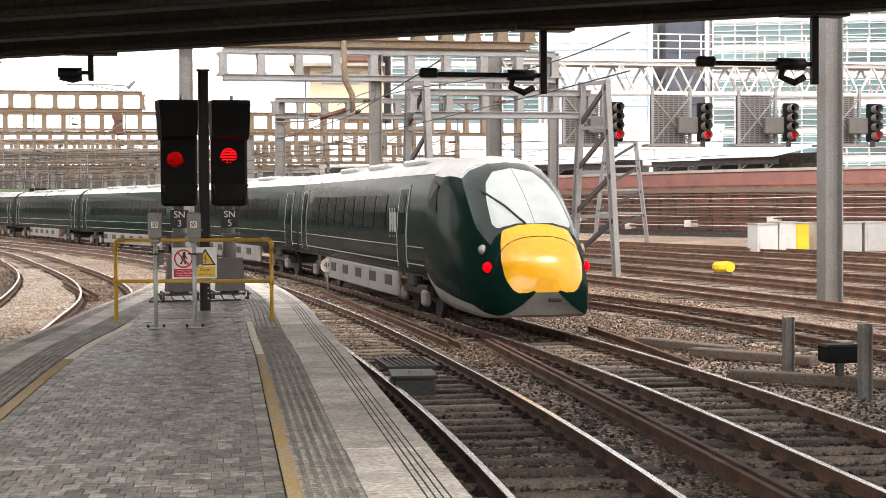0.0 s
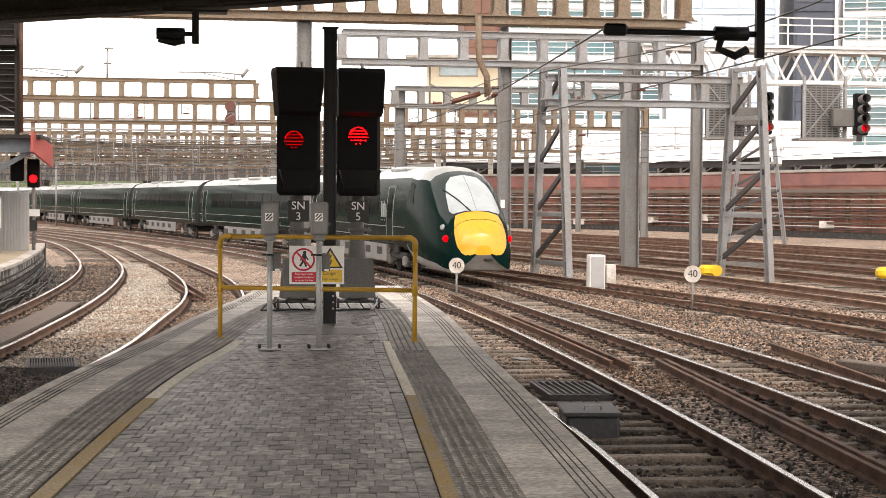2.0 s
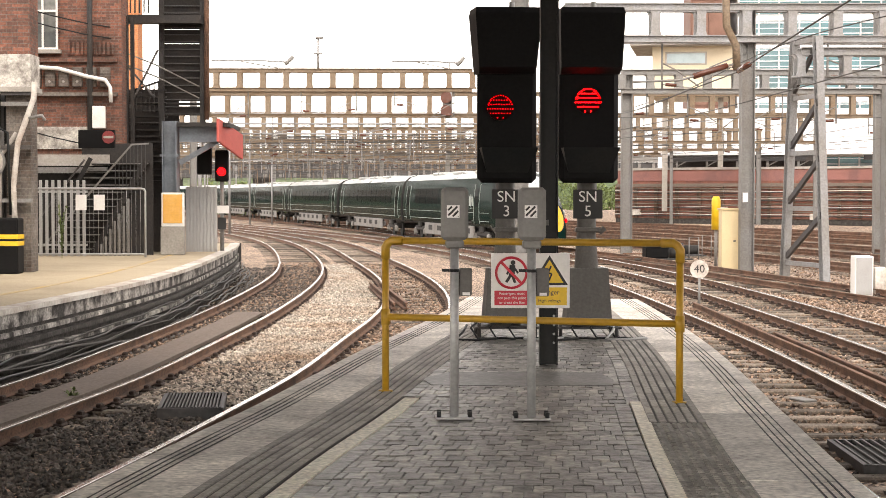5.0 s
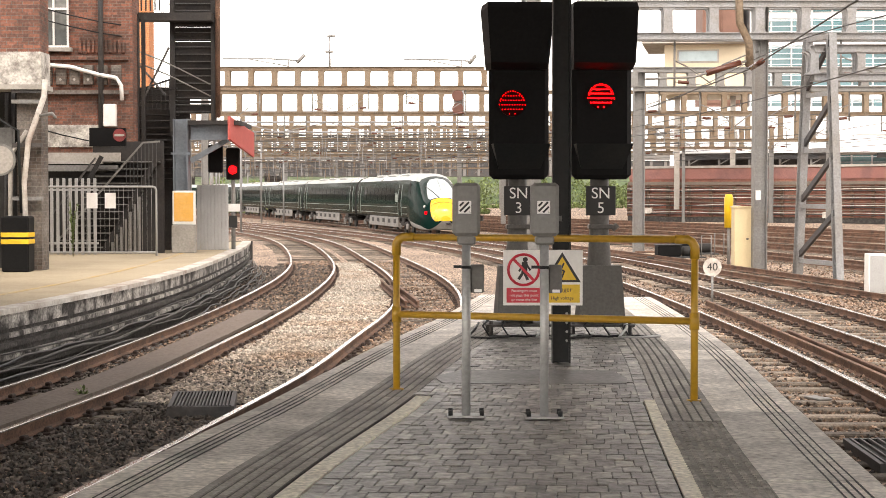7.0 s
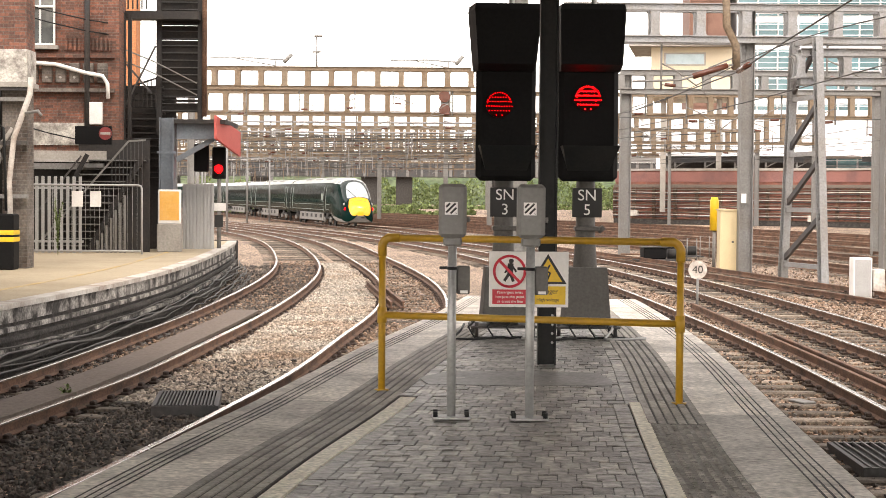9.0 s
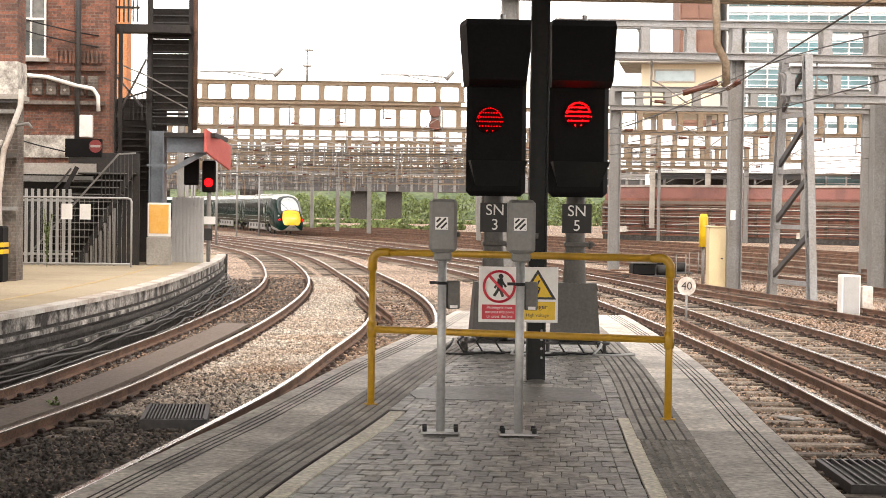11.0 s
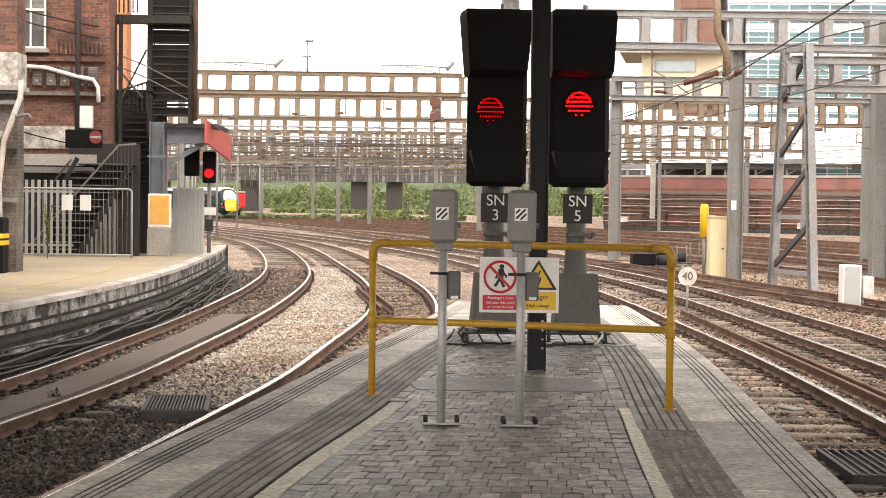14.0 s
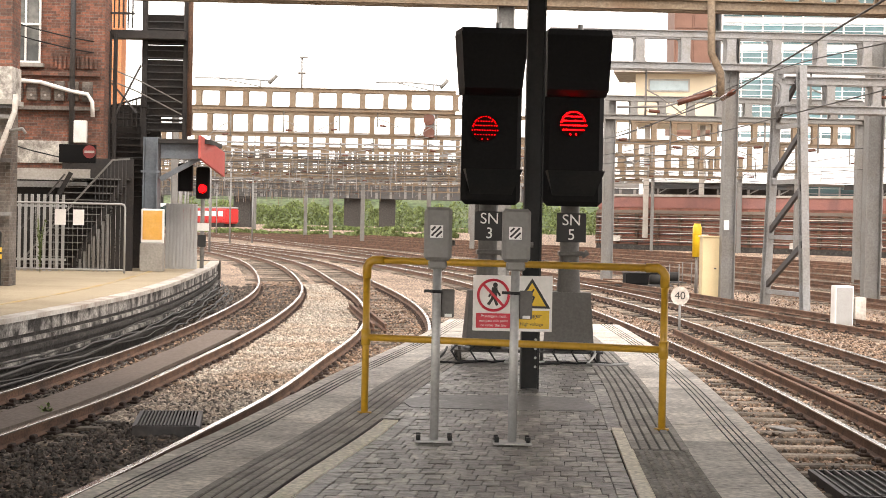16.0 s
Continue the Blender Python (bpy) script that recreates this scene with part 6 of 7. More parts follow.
    part("leg", Geo().box((0, 0, 0.25), (0.1, 0.1, 0.5)), DARKSTEEL, t)
    part("case", Geo().box((0, 0, 0.55), (0.55, 0.4, 0.28), bevel=0.03), BLACK, t)
    for k, (x, y) in enumerate(((10.3, 18.0), (10.7, 15.6), (10.1, 11.9))):
        solid("timber_baulk", Geo().box((x, y, BED_Z + 0.12), (0.3, 2.6, 0.16), turn=0.35 + 0.2 * k, bevel=0.02), TIMBER, "weathered timber baulk lying on the ballast", "timber", "timber baulks")
    for x, y in ((23.0, 48), (17.2, 50)):
        t = thing("shunt_machine", (x, y, BED_Z), "small yellow trackside machine", "machine", "yellow machines")
        part("body", Geo().box((0, 0, 0.32), (0.75, 0.5, 0.4), bevel=0.12), SIGNYEL, t)
        part("drum", Geo().disc((0.2, -0.26, 0.32), 0.2, 16, "y", 0.06), SIGNYEL, t)
        part("foot", Geo().box((0, 0, 0.06), (0.6, 0.4, 0.14)), DARKSTEEL, t)
    for k, (x, mt, w, h) in enumerate(((35.27, CABWHITE, 1.22, 1.55), (36.43, CABWHITE, 0.98, 1.65), (37.3, SIGNYEL, 0.8, 1.6), (38.9, CABWHITE, 1.2, 1.6), (40.2, GALV, 1.3, 1.6), (41.7, GALV, 1.4, 1.6))):
        t = thing("equipment_cabin", (x, 73, BED_Z), ("yellow" if mt is SIGNYEL else "white") + " metal equipment cabin in the yard", "cabin", "equipment cabins")
        part("body", Geo().box((0, 0, h / 2), (w, 1.4, h), bevel=0.03), mt, t)
        part("door", Geo().box((-w * 0.15, -0.71, h * 0.48), (w * 0.5, 0.03, h * 0.8), bevel=0.01), mt, t)
        part("roof", Geo().box((0, 0, h + 0.03), (w + 0.1, 1.5, 0.06)), GALV, t)


trackside()


def point_machine(x, y, turn):
    """A low black point machine with its rods and cranks."""
    t = thing("point_machine", Matrix.Translation((x, y, BED_Z)) @ Matrix.Rotation(turn, 4, "Z"), "black point machine with rods beside the rails", "machine", "point machines")
    part("base_plate", Geo().box((0, 0, 0.12), (2.2, 0.9, 0.06), bevel=0.01), DARKSTEEL, t)
    part("case", Geo().box((-0.35, 0, 0.38), (0.95, 0.6, 0.46), bevel=0.05), BLACK, t)
    part("motor", Geo().tube([(0.25, 0, 0.36), (0.85, 0, 0.36)], 0.2, 12), TRAINDARK, t)
    part("lid", Geo().box((-0.35, 0, 0.63), (1.0, 0.66, 0.05), bevel=0.015), DARKSTEEL, t)
    for u in (-0.2, 0.15):
        part("rod", Geo().tube([(-0.8, u, 0.2), (-2.4, u, 0.2)], 0.03, 6), RAIL_SIDE, t)
    part("guard_rail", Geo().tube([(0.9, -0.5, 0.1), (0.9, -0.5, 1.0), (1.3, -0.5, 1.0), (1.3, -0.5, 0.1)], 0.025, 6), GREYSTEEL, t)


point_machine(10.6, 70, 0.1)
point_machine(9.4, 66, 0.15)


def signal_gantry():
    """A white lattice truss with hanging cages and four-aspect signals."""
    y, z0, z1, x0, x1 = 60, 6.6, 8.5, 17.2, 50
    t = thing("signal_gantry", (0, 0, 0), "white lattice signal gantry with walkway and hanging cages", "gantry")
    n = 48
    for yy in (y - 0.6, y + 0.6):
        for z in (z0, z1 - 0.6):
            part("chord", Geo().bar((x0, yy, z), (x1, yy, z), 0.16, 0.16), WHITESTEEL, t)
        for k in range(n):
            a, b = x0 + (x1 - x0) * k / n, x0 + (x1 - x0) * (k + 1) / n
            part("brace", Geo().bar((a, yy, z0 if k % 2 else z1 - 0.6), (b, yy, z1 - 0.6 if k % 2 else z0), 0.09, 0.09), WHITESTEEL, t)
    part("walkway", Geo().box(((x0 + x1) / 2, y, z1 - 0.45), (x1 - x0, 1.6, 0.12)), WHITESTEEL, t)
    for k in range(33):
        x = x0 + (x1 - x0) * k / 32
        part("rail_post", Geo().bar((x, y - 0.8, z1 - 0.4), (x, y - 0.8, z1 + 0.75), 0.06), WHITESTEEL, t)
    for z in (z1 + 0.1, z1 + 0.45, z1 + 0.75):
        part("handrail", Geo().bar((x0, y - 0.8, z), (x1, y - 0.8, z), 0.05), WHITESTEEL, t)
    part("post", Geo().beam((x0 - 0.3, y, BED_Z), (x0 - 0.3, y, z1), 0.6, 0.6, 0.04), GREYSTEEL, t, "grey steel post")
    part("post", Geo().beam((x1, y, BED_Z), (x1, y, z1), 0.6, 0.6, 0.04), GREYSTEEL, t, "grey steel post")
    for k in range(1, 6):
        x = 15.95 + 4.15 * k
        c = thing("signal_cage", (x, y - 1.0, 4.15), "grey mesh cage holding a colour-light signal", "railway signal", "gantry signals")
        for u in (-0.2, 1.5):
            part("cage_post", Geo().bar((u, 0, 0), (u, 0, 2.4), 0.07), GREYSTEEL, c)
        part("cage_floor", Geo().box((0.7, 0, 0.05), (2.6, 0.9, 0.1)), GREYSTEEL, c)
        g = Geo()
        for q in range(22):
            g.bar((-0.2, 0, 0.15 + 0.1 * q), (1.5, 0, 0.15 + 0.1 * q), 0.045)
        for q in range(8):
            g.bar((-0.2 + 0.243 * q, 0, 0.1), (-0.2 + 0.243 * q, 0, 2.3), 0.045)
        part("mesh", g, GREYSTEEL, c, "grey mesh panel")
        part("back_board", Geo().box((0.65, 0.45, 1.2), (1.7, 0.05, 2.3)), DARKSTEEL, c, "dark back board")
        for u in (-0.25, 1.55):
            part("cage_side", Geo().bar((u, -0.03, 0.0), (u, -0.03, 2.7), 0.11), LIGHTSTEEL, c)
        part("cage_brace", Geo().bar((-0.2, -0.04, 0.2), (1.5, -0.04, 2.2), 0.06).bar((1.5, -0.04, 0.2), (-0.2, -0.04, 2.2), 0.06), LIGHTSTEEL, c)
        h = part("head", Geo().box((2.1, -0.3, 1.1), (0.6, 0.3, 1.75), bevel=0.05), BLACK, c, "black signal head")
        for q in range(4):
            part("hood", Geo().tube([(2.1, -0.44, 0.48 + 0.41 * q), (2.1, -0.95, 0.52 + 0.41 * q)], 0.19, 12, False), GREYBOX, h)
        part("lens", Geo().disc((2.1, -0.48, 0.48), 0.15, 14, "y", 0.02), RED_DIM, h, "lit red lamp")
        part("side_board", Geo().box((1.3, -0.35, 0.95), (0.95, 0.3, 0.75), bevel=0.04), CABINET, c, "dark route indicator box")
        part("plate", Geo().box((2.0, -0.45, 0.12), (0.24, 0.02, 0.3)), SIGNBLK, c)


signal_gantry()


def weed(x, y, z, high, n, seed):
    """A thin tall weed: bent stems with narrow leaves."""
    rnd = random.Random(seed)
    t = thing("weed", (x, y, z), "thin green weed growing from the platform edge", "plant", "weeds")
    for k in range(n):
        a, r = rnd.uniform(0, 6.28), rnd.uniform(0.05, 0.22)
        h = high * rnd.uniform(0.6, 1)
        p = [Vector((math.cos(a) * r * q * q, math.sin(a) * r * q * q, h * q)) for q in np.linspace(0, 1, 6)]
        stem = part("stem", Geo().tube(p, 0.008, 5), LEAF, t)
        g = Geo()
        for j in range(26):
            c = p[1].lerp(p[5], rnd.random())
            d = Vector((rnd.uniform(-1, 1), rnd.uniform(-1, 1), rnd.uniform(-0.2, 0.7))).normalized() * rnd.uniform(0.05, 0.12)
            w = d.cross(Vector((0, 0, 1))).normalized() * 0.022
            g.add([c, c + d * 0.5 + w, c + d, c + d * 0.5 - w], [(0, 1, 2, 3)])
        part("leaves", g, LEAF, stem)


weed(-9.4, 41.6, -0.1, 1.5, 7, 3)
weed(-4.55, 20.6, BED_Z, 0.3, 3, 4)


# ---- loose ballast ----
def scatter(seed, n, x0, x1, y0, y1, keep):
    rnd = random.Random(seed)
    out = []
    while len(out) < n:
        y = y0 + (y1 - y0) * rnd.random() ** 1.6
        x = rnd.uniform(x0, x1)
        if keep(x, y):
            out.append((x, y, BED_Z + noise.noise((x * 0.35, y * 0.35, 0)) * 0.04 + rnd.uniform(0.0, 0.05)))
    return out


def line_x(name):
    p = spline(LINES[name], 0.5)
    return lambda y: np.interp(y, p[:, 1], p[:, 0])


_lo, _li, _ri, _tr = (line_x(n) for n in ("track_left_outer", "track_left_inner", "track_right_inner", "track_train"))
_el = lambda y: np.interp(y, EDGE_L[:, 1], EDGE_L[:, 0])
_er = lambda y: np.interp(y, EDGE_R[:, 1], EDGE_R[:, 0])
# near-left stones get a dark colour that stands in for the bridge's shadow
stones("ballast", scatter(1, 30000, -7, 1, 12, 26, lambda x, y: x < (_el(y) if y < 24.5 else 9) and x > _lo(y) - 1.2), 0.036, BALLAST_DARK, "dark ballast stones", 1)
stones("ballast", scatter(2, 24000, -6, 2, 20.6, 62, lambda x, y: _lo(y) + 0.9 < x < _li(y) - 0.8), 0.038, BALLAST_PALE, "pale ballast stones between the curved tracks", 2)
stones("ballast", scatter(3, 26000, 0, 13, -4, 34, lambda x, y: x > _er(y) + 0.1 if y < 24.6 else True), 0.036, BALLAST_DARK, "dark ballast stones", 3)
stones("ballast", scatter(4, 7000, 3, 16, 30, 70, lambda x, y: True), 0.045, BALLAST_BROWN, "pale brown ballast stones", 4)

stones("ballast", scatter(6, 14000, -8, -3.4, 16, 60, lambda x, y: x < _lo(y) + 0.65), 0.045, BALLAST_DARK, "dark ballast below the opposite platform", 6)
stones("ballast", scatter(7, 16000, 2.6, 12, 16, 44, lambda x, y: x > _er(y) + 0.1 if y < 24.6 else True), 0.04, BALLAST_BROWN, "brown ballast stones between the sleepers", 7)
stones("ballast", scatter(8, 9000, -6, 2, 24, 64, lambda x, y: abs(x - _li(y)) < 1.0 or abs(x - _lo(y)) < 1.0), 0.042, BALLAST_BROWN, "brown ballast packed between the curved rails", 8)

_b = [(x, y, RAIL_Z - 0.13) for x, y in spline([(_lo(y) + 0.12, y) for y in range(6, 37, 3)], 0.8)]
solid("track_walkway", Geo().sweep(_b, [(-0.3, 0), (-0.3, 0.06), (0.3, 0.06), (0.3, 0)]), TIMBER, "grey boarded strip laid between the rails", "walkway", kind="structure")


# ---- overhead wires ----
def wires():
    for name in ("track_left_outer", "track_left_inner", "track_right_inner", "track_train", "track_crossover", "track_fast_a", "track_fast_b", "track_fast_c", "track_yard_a"):
        p = [(x, y) for x, y in spline(LINES[name], 2.0) if (100 if "left" in name else 12 if name == "track_train" else 58) < y < 290]
        t = thing("overhead_wire", (0, 0, 0), "thin dark overhead contact and catenary wires", "overhead wire", "overhead wires")
        part("contact_wire", Geo().tube([(x, y, RAIL_Z + 4.75) for x, y in p], 0.012, 4, False), WIRE, t)
        part("catenary_wire", Geo().tube([(x, y, RAIL_Z + 5.55 + 0.25 * math.cos(y / 37 * math.tau)) for x, y in p], 0.012, 4, False), WIRE, t)
    t = thing("anchor_wire", (0, 0, 0), "dark slanting anchor wire with brown insulator", "overhead wire")
    a, b, c = Vector((5.6, 18, 4.3)), Vector((6.9, 37, 4.3)), Vector((6.2, 50, 4.1))
    part("wire", Geo().tube([a, a.lerp(b, 0.5), b, c], 0.016, 5, False), WIRE, t)
    part("insulator", Geo().tube([b.lerp(a, 0.02), b.lerp(a, 0.12)], 0.06, 8), CERAMIC, t)


def cross_spans():
    """Dark span wires slung across the tracks, with short droppers."""
    rnd = random.Random(21)
    for k in range(54):
        y = rnd.uniform(105, 285)
        mid = -0.22 * (y - 95) + rnd.uniform(-4, 10)
        w, z = rnd.uniform(7, 20), rnd.uniform(4.2, 6.4)
        t = thing("span_wire", (0, 0, 0), "dark span wire slung across the tracks with droppers", "overhead wire", "span wires")
        sag = lambda u: z - 0.5 * (1 - u * u) + 0.3 * u
        part("wire", Geo().tube([(mid + w * u, y + 2 * u, sag(u)) for u in np.linspace(-1, 1, 9)], 0.022, 4, False), WIRE, t)
        if (k % 4 == 0 and y > 150) or k % 9 == 0:
            part("mast", Geo().tube([(mid - w, y - 2, BED_Z), (mid - w, y - 2, sag(-1) + 0.8)], 0.085, 6), LIGHTSTEEL, t, "slim grey mast")
        for u in np.linspace(-0.85, 0.85, 7):
            h = rnd.uniform(0.4, 1.3)
            part("dropper", Geo().tube([(mid + w * u, y + 2 * u, sag(u) + 0.2), (mid + w * u, y + 2 * u, sag(u) - h)], 0.032, 4, False), (TAN, LIGHTSTEEL, GREYSTEEL)[rnd.randrange(3)], t)


wires()
cross_spans()


def gantry_signal():
    t = thing("gantry_signal", (0.98, 109.62, 7.3), "two round brown signal lamps on a slim pale post", "railway signal")
    part("post", Geo().tube([(0.35, 0, -0.6), (0.35, 0, 1.1)], 0.06, 8), LIGHTSTEEL, t)
    for z in (-0.15, 0.72):
        part("lamp", Geo().disc((0, -0.1, z), 0.38, 20, "y", 0.25), CERAMIC, t, "round brown lamp")
    part("backplate", Geo().box((0, 0.05, 0.3), (0.5, 0.06, 1.5)), LIGHTSTEEL, t)


gantry_signal()


def red_train():
    t = thing("red_train", (-38, 294, RAIL_Z), "red underground train standing far down the line", "train")
    part("body", Geo().box((0, 0, 2.0), (22, 2.7, 2.7), turn=-0.9, bevel=0.3), REDTRAIN, t)
    part("roof", Geo().box((0, 0, 3.4), (22, 2.4, 0.3), turn=-0.9, bevel=0.1), GALV, t)
    turned = Matrix.Rotation(-0.9, 4, "Z")
    # the sky's reflection is painted as plain white panes
    for k in range(9):
        part("window", Geo().box((0, 0, 0), (1.5, 0.06, 0.9), m=turned @ Matrix.Translation((-9.2 + 2.3 * k, -1.38, 2.35))), CLADWHITE, t, "window coloured white for reflected sky")
    part("underframe", Geo().box((0, 0, 0.4), (20, 2.2, 0.8), turn=-0.9), TRAINDARK, t)


red_train()


# ---- the train ----
PROFILE = [(0, 3.66), (0.45, 3.63), (0.85, 3.5), (1.1, 3.28), (1.25, 2.95), (1.33, 2.4), (1.36, 1.9), (1.35, 1.35), (1.30, 1.0), (1.2, 0.98)]


def loft(rings, smooth=True):
    n = len(rings[0])
    f = []
    for i in range(len(rings) - 1):
        for q in range(n - 1):
            f.append((i * n + q, i * n + q + 1, (i + 1) * n + q + 1, (i + 1) * n + q))
    return [v for r in rings for v in r], f


def split(name, verts, faces, rule, parent, mats):
    """Share a shell's faces out to parts by a rule on each face's middle."""
    sorted_faces = {}
    for f in faces:
        c = sum((Vector(verts[i]) for i in f), Vector()) / len(f)
        sorted_faces.setdefault(rule(c), []).append(f)
    for key, fs in sorted_faces.items():
        used = sorted({i for f in fs for i in f})
        at = {i: k for k, i in enumerate(used)}
        g = Geo().add([verts[i] for i in used], [tuple(at[i] for i in f) for f in fs], True)
        part(key, g, mats[key][0], parent, mats[key][1])


def side(z):
    """Half width of the body at height z."""
    return float(np.interp(z, [p[1] for p in PROFILE[::-1]], [p[0] for p in PROFILE[::-1]]))


def panel(s, a, b, z0, z1, off):
    """A panel on the bodyside that follows its bulge, from a to b along it."""
    zs = sorted({z0, z1, *(p[1] for p in PROFILE if z0 < p[1] < z1)})
    v = [(s * (side(z) + o), y, z) for o in (off, -0.03) for z in zs for y in (a, b)]
    n = len(zs)
    f = [(2 * k, 2 * k + 1, 2 * k + 3, 2 * k + 2) for k in range(n - 1)]
    f += [(2 * k, 2 * k + 2, 2 * n + 2 * k + 2, 2 * n + 2 * k) for k in range(n - 1)] + [(2 * k + 1, 2 * k + 3, 2 * n + 2 * k + 3, 2 * n + 2 * k + 1) for k in range(n - 1)]
    f += [(0, 1, 2 * n + 1, 2 * n), (2 * n - 2, 2 * n - 1, 4 * n - 1, 4 * n - 2)]
    return Geo().add(v, f)


def bogie(t, y):
    b = part("bogie", Geo().box((0, y, 0.6), (2.1, 3.0, 0.28), bevel=0.05).box((1.05, y, 0.62), (0.18, 2.9, 0.24), bevel=0.04).box((-1.05, y, 0.62), (0.18, 2.9, 0.24), bevel=0.04).box((1.1, y, 0.85), (0.22, 0.8, 0.4), bevel=0.06).box((-1.1, y, 0.85), (0.22, 0.8, 0.4), bevel=0.06), TRAINDARK, t, "black bogie frame")
    for dy in (-1.3, 1.3):
        for x in (-0.753, 0.753):
            part("wheel", Geo().disc((x, y + dy, 0.43), 0.43, 20, "x", 0.12), TRAINDARK, b, "steel wheel")
        for x in (-1.12, 1.12):
            part("axle_box", Geo().box((x, y + dy, 0.45), (0.2, 0.36, 0.36), bevel=0.06), TRAINSKIRT, b)


def carriage(nose):
    """A long carriage; the rear one has a raked cab at its -y end."""
    t = thing("train_carriage", (0, 0, 0), "dark green train carriage with silver roof" + (" and yellow raked nose" if nose else ""), "train carriage", "carriages of the train")
    y0, y1 = (-8.2 if nose else -12.7), 12.7
    ys = np.linspace(y0, y1, 12)
    full = [(-x, z) for x, z in PROFILE[::-1]] + PROFILE[1:]
    rings = [[(x, y, z) for x, z in full] for y in ys]
    v, f = loft(rings)
    split("shell", v, f, lambda c: "roof" if c.z > 3.22 else "body", t, {"roof": (TRAINROOF, "silver-grey roof"), "body": (GREEN, "glossy dark green bodyside")})
    part("underfloor", Geo().box((0, (y0 + y1) / 2, 1.0), (2.4, y1 - y0, 0.12)), TRAINDARK, t)
    part("end_wall", Geo().add([(x, y1, z) for x, z in full], [tuple(range(len(full)))]), TRAINDARK, t)
    if not nose:
        part("end_wall", Geo().add([(x, y0, z) for x, z in full], [tuple(range(len(full)))]), TRAINDARK, t)
    part("gangway", Geo().box((0, y1 + 0.25, 2.2), (1.9, 0.5, 2.4), bevel=0.05), TRAINDARK, t, "black gangway bellows")
    for s in (-1, 1):
        # underframe skirts between the bogies
        part("skirt", Geo().box((s * 1.26, 1.0 if nose else 0, 0.66), (0.10, 11.5, 0.62), bevel=0.03), TRAINSKIRT, t, "grey louvred skirt panel")
        for k in range(5):
            part("skirt_vent", Geo().box((s * 1.315, -3.6 + 2.2 * k, 0.72), (0.012, 0.9, 0.26)), TRAINDARK, t)
        for z, h in ((1.62, 0.02), (1.22, 0.025)):
            part("body_line", Geo().box((s * (side(z) + 0.003), (y0 + y1) / 2, z), (0.012, y1 - y0 - 0.4, h)), TRAINLINE, t, "pale lining")
        # windows
        n = 8 if nose else 10
        a, b = (-3.6, 9.4) if nose else (-9.4, 9.4)
        for k in range(n):
            y = a + (b - a) * (k + 0.5) / n
            w = (b - a) / n * 0.82
            part("window", panel(s, y - w / 2, y + w / 2, 2.0, 2.82, 0.012), TRAINGLASS, t, "dark tinted window")
        # doors with a pale upright edge
        for y in ((-5.6, 11.2) if nose else (-11.2, 11.2)):
            d = part("door", panel(s, y - 0.5, y + 0.5, 1.08, 3.05, 0.016), GREEN, t, "dark green sliding door")
            part("door_window", panel(s, y - 0.25, y + 0.25, 1.9, 2.8, 0.026), TRAINGLASS, d)
            for yy in (y - 0.54, y + 0.54):
                part("door_edge", panel(s, yy - 0.018, yy + 0.018, 1.1, 3.0, 0.02), TRAINLINE, d, "pale door seal")
        if nose:
            g = Geo()
            for k, y in enumerate((-4.75, -4.45, -4.15)):
                g.box((s * 1.352, y, 2.15), (0.012, 0.2, 0.5)).box((s * 1.353, y + 0.08, 2.15), (0.012, 0.06, 0.7))
            part("emblem", g, TRAINLINE, t, "pale emblem of plain upright bars")
    for y in ((-5.9, 8.7) if nose else (-8.7, 8.7)):
        bogie(t, y)
    for k in range(3):
        part("roof_unit", Geo().box((0, -4 + 5 * k, 3.62), (1.5, 2.6, 0.16), bevel=0.06), TRAINROOF, t, "roof equipment cover")
    if nose:
        cab(t, y0)
    return t


CAB = 5.0
HALF = np.array(PROFILE[::-1], float)
HALF_RUN = np.r_[0, np.cumsum(np.linalg.norm(np.diff(HALF, axis=0), axis=1))] / np.sum(np.linalg.norm(np.diff(HALF, axis=0), axis=1))


def cab_point(y0, u, q, s):
    """A point of the cab's skin: u from shoulder to tip, q from sill to crown, s the side."""
    ease = lambda v, xs, ys: float(np.interp(v, xs, ys))
    top = ease(u, CAB_U, CAB_TOP)
    wid = ease(u, CAB_U, CAB_WID)
    bot = ease(u, CAB_U, CAB_BOT)
    x, z = ease(q, HALF_RUN, HALF[:, 0]), ease(q, HALF_RUN, HALF[:, 1])
    k = (z - 0.98) / (3.66 - 0.98)
    return (s * x * wid * (1 - 0.16 * u * max(0, k - 0.35)), y0 - CAB * u, bot + (top - bot) * k)


_u = np.array([0, 0.12, 0.3, 0.45, 0.6, 0.72, 0.83, 0.90, 0.95, 0.98, 1.0])
CAB_U = np.linspace(0, 1, 81)


def eased(values):
    p = spline(np.c_[_u * 10, values], 0.05)
    return np.interp(CAB_U * 10, p[:, 0], p[:, 1])


CAB_TOP = eased([3.66, 3.66, 3.58, 3.36, 2.98, 2.60, 2.20, 1.94, 1.72, 1.52, 1.12])
CAB_WID = eased([1.0, 1.0, 0.99, 0.97, 0.93, 0.88, 0.81, 0.73, 0.63, 0.48, 0.14])
CAB_BOT = eased([0.98, 0.72, 0.50, 0.42, 0.37, 0.35, 0.34, 0.36, 0.42, 0.55, 0.92])


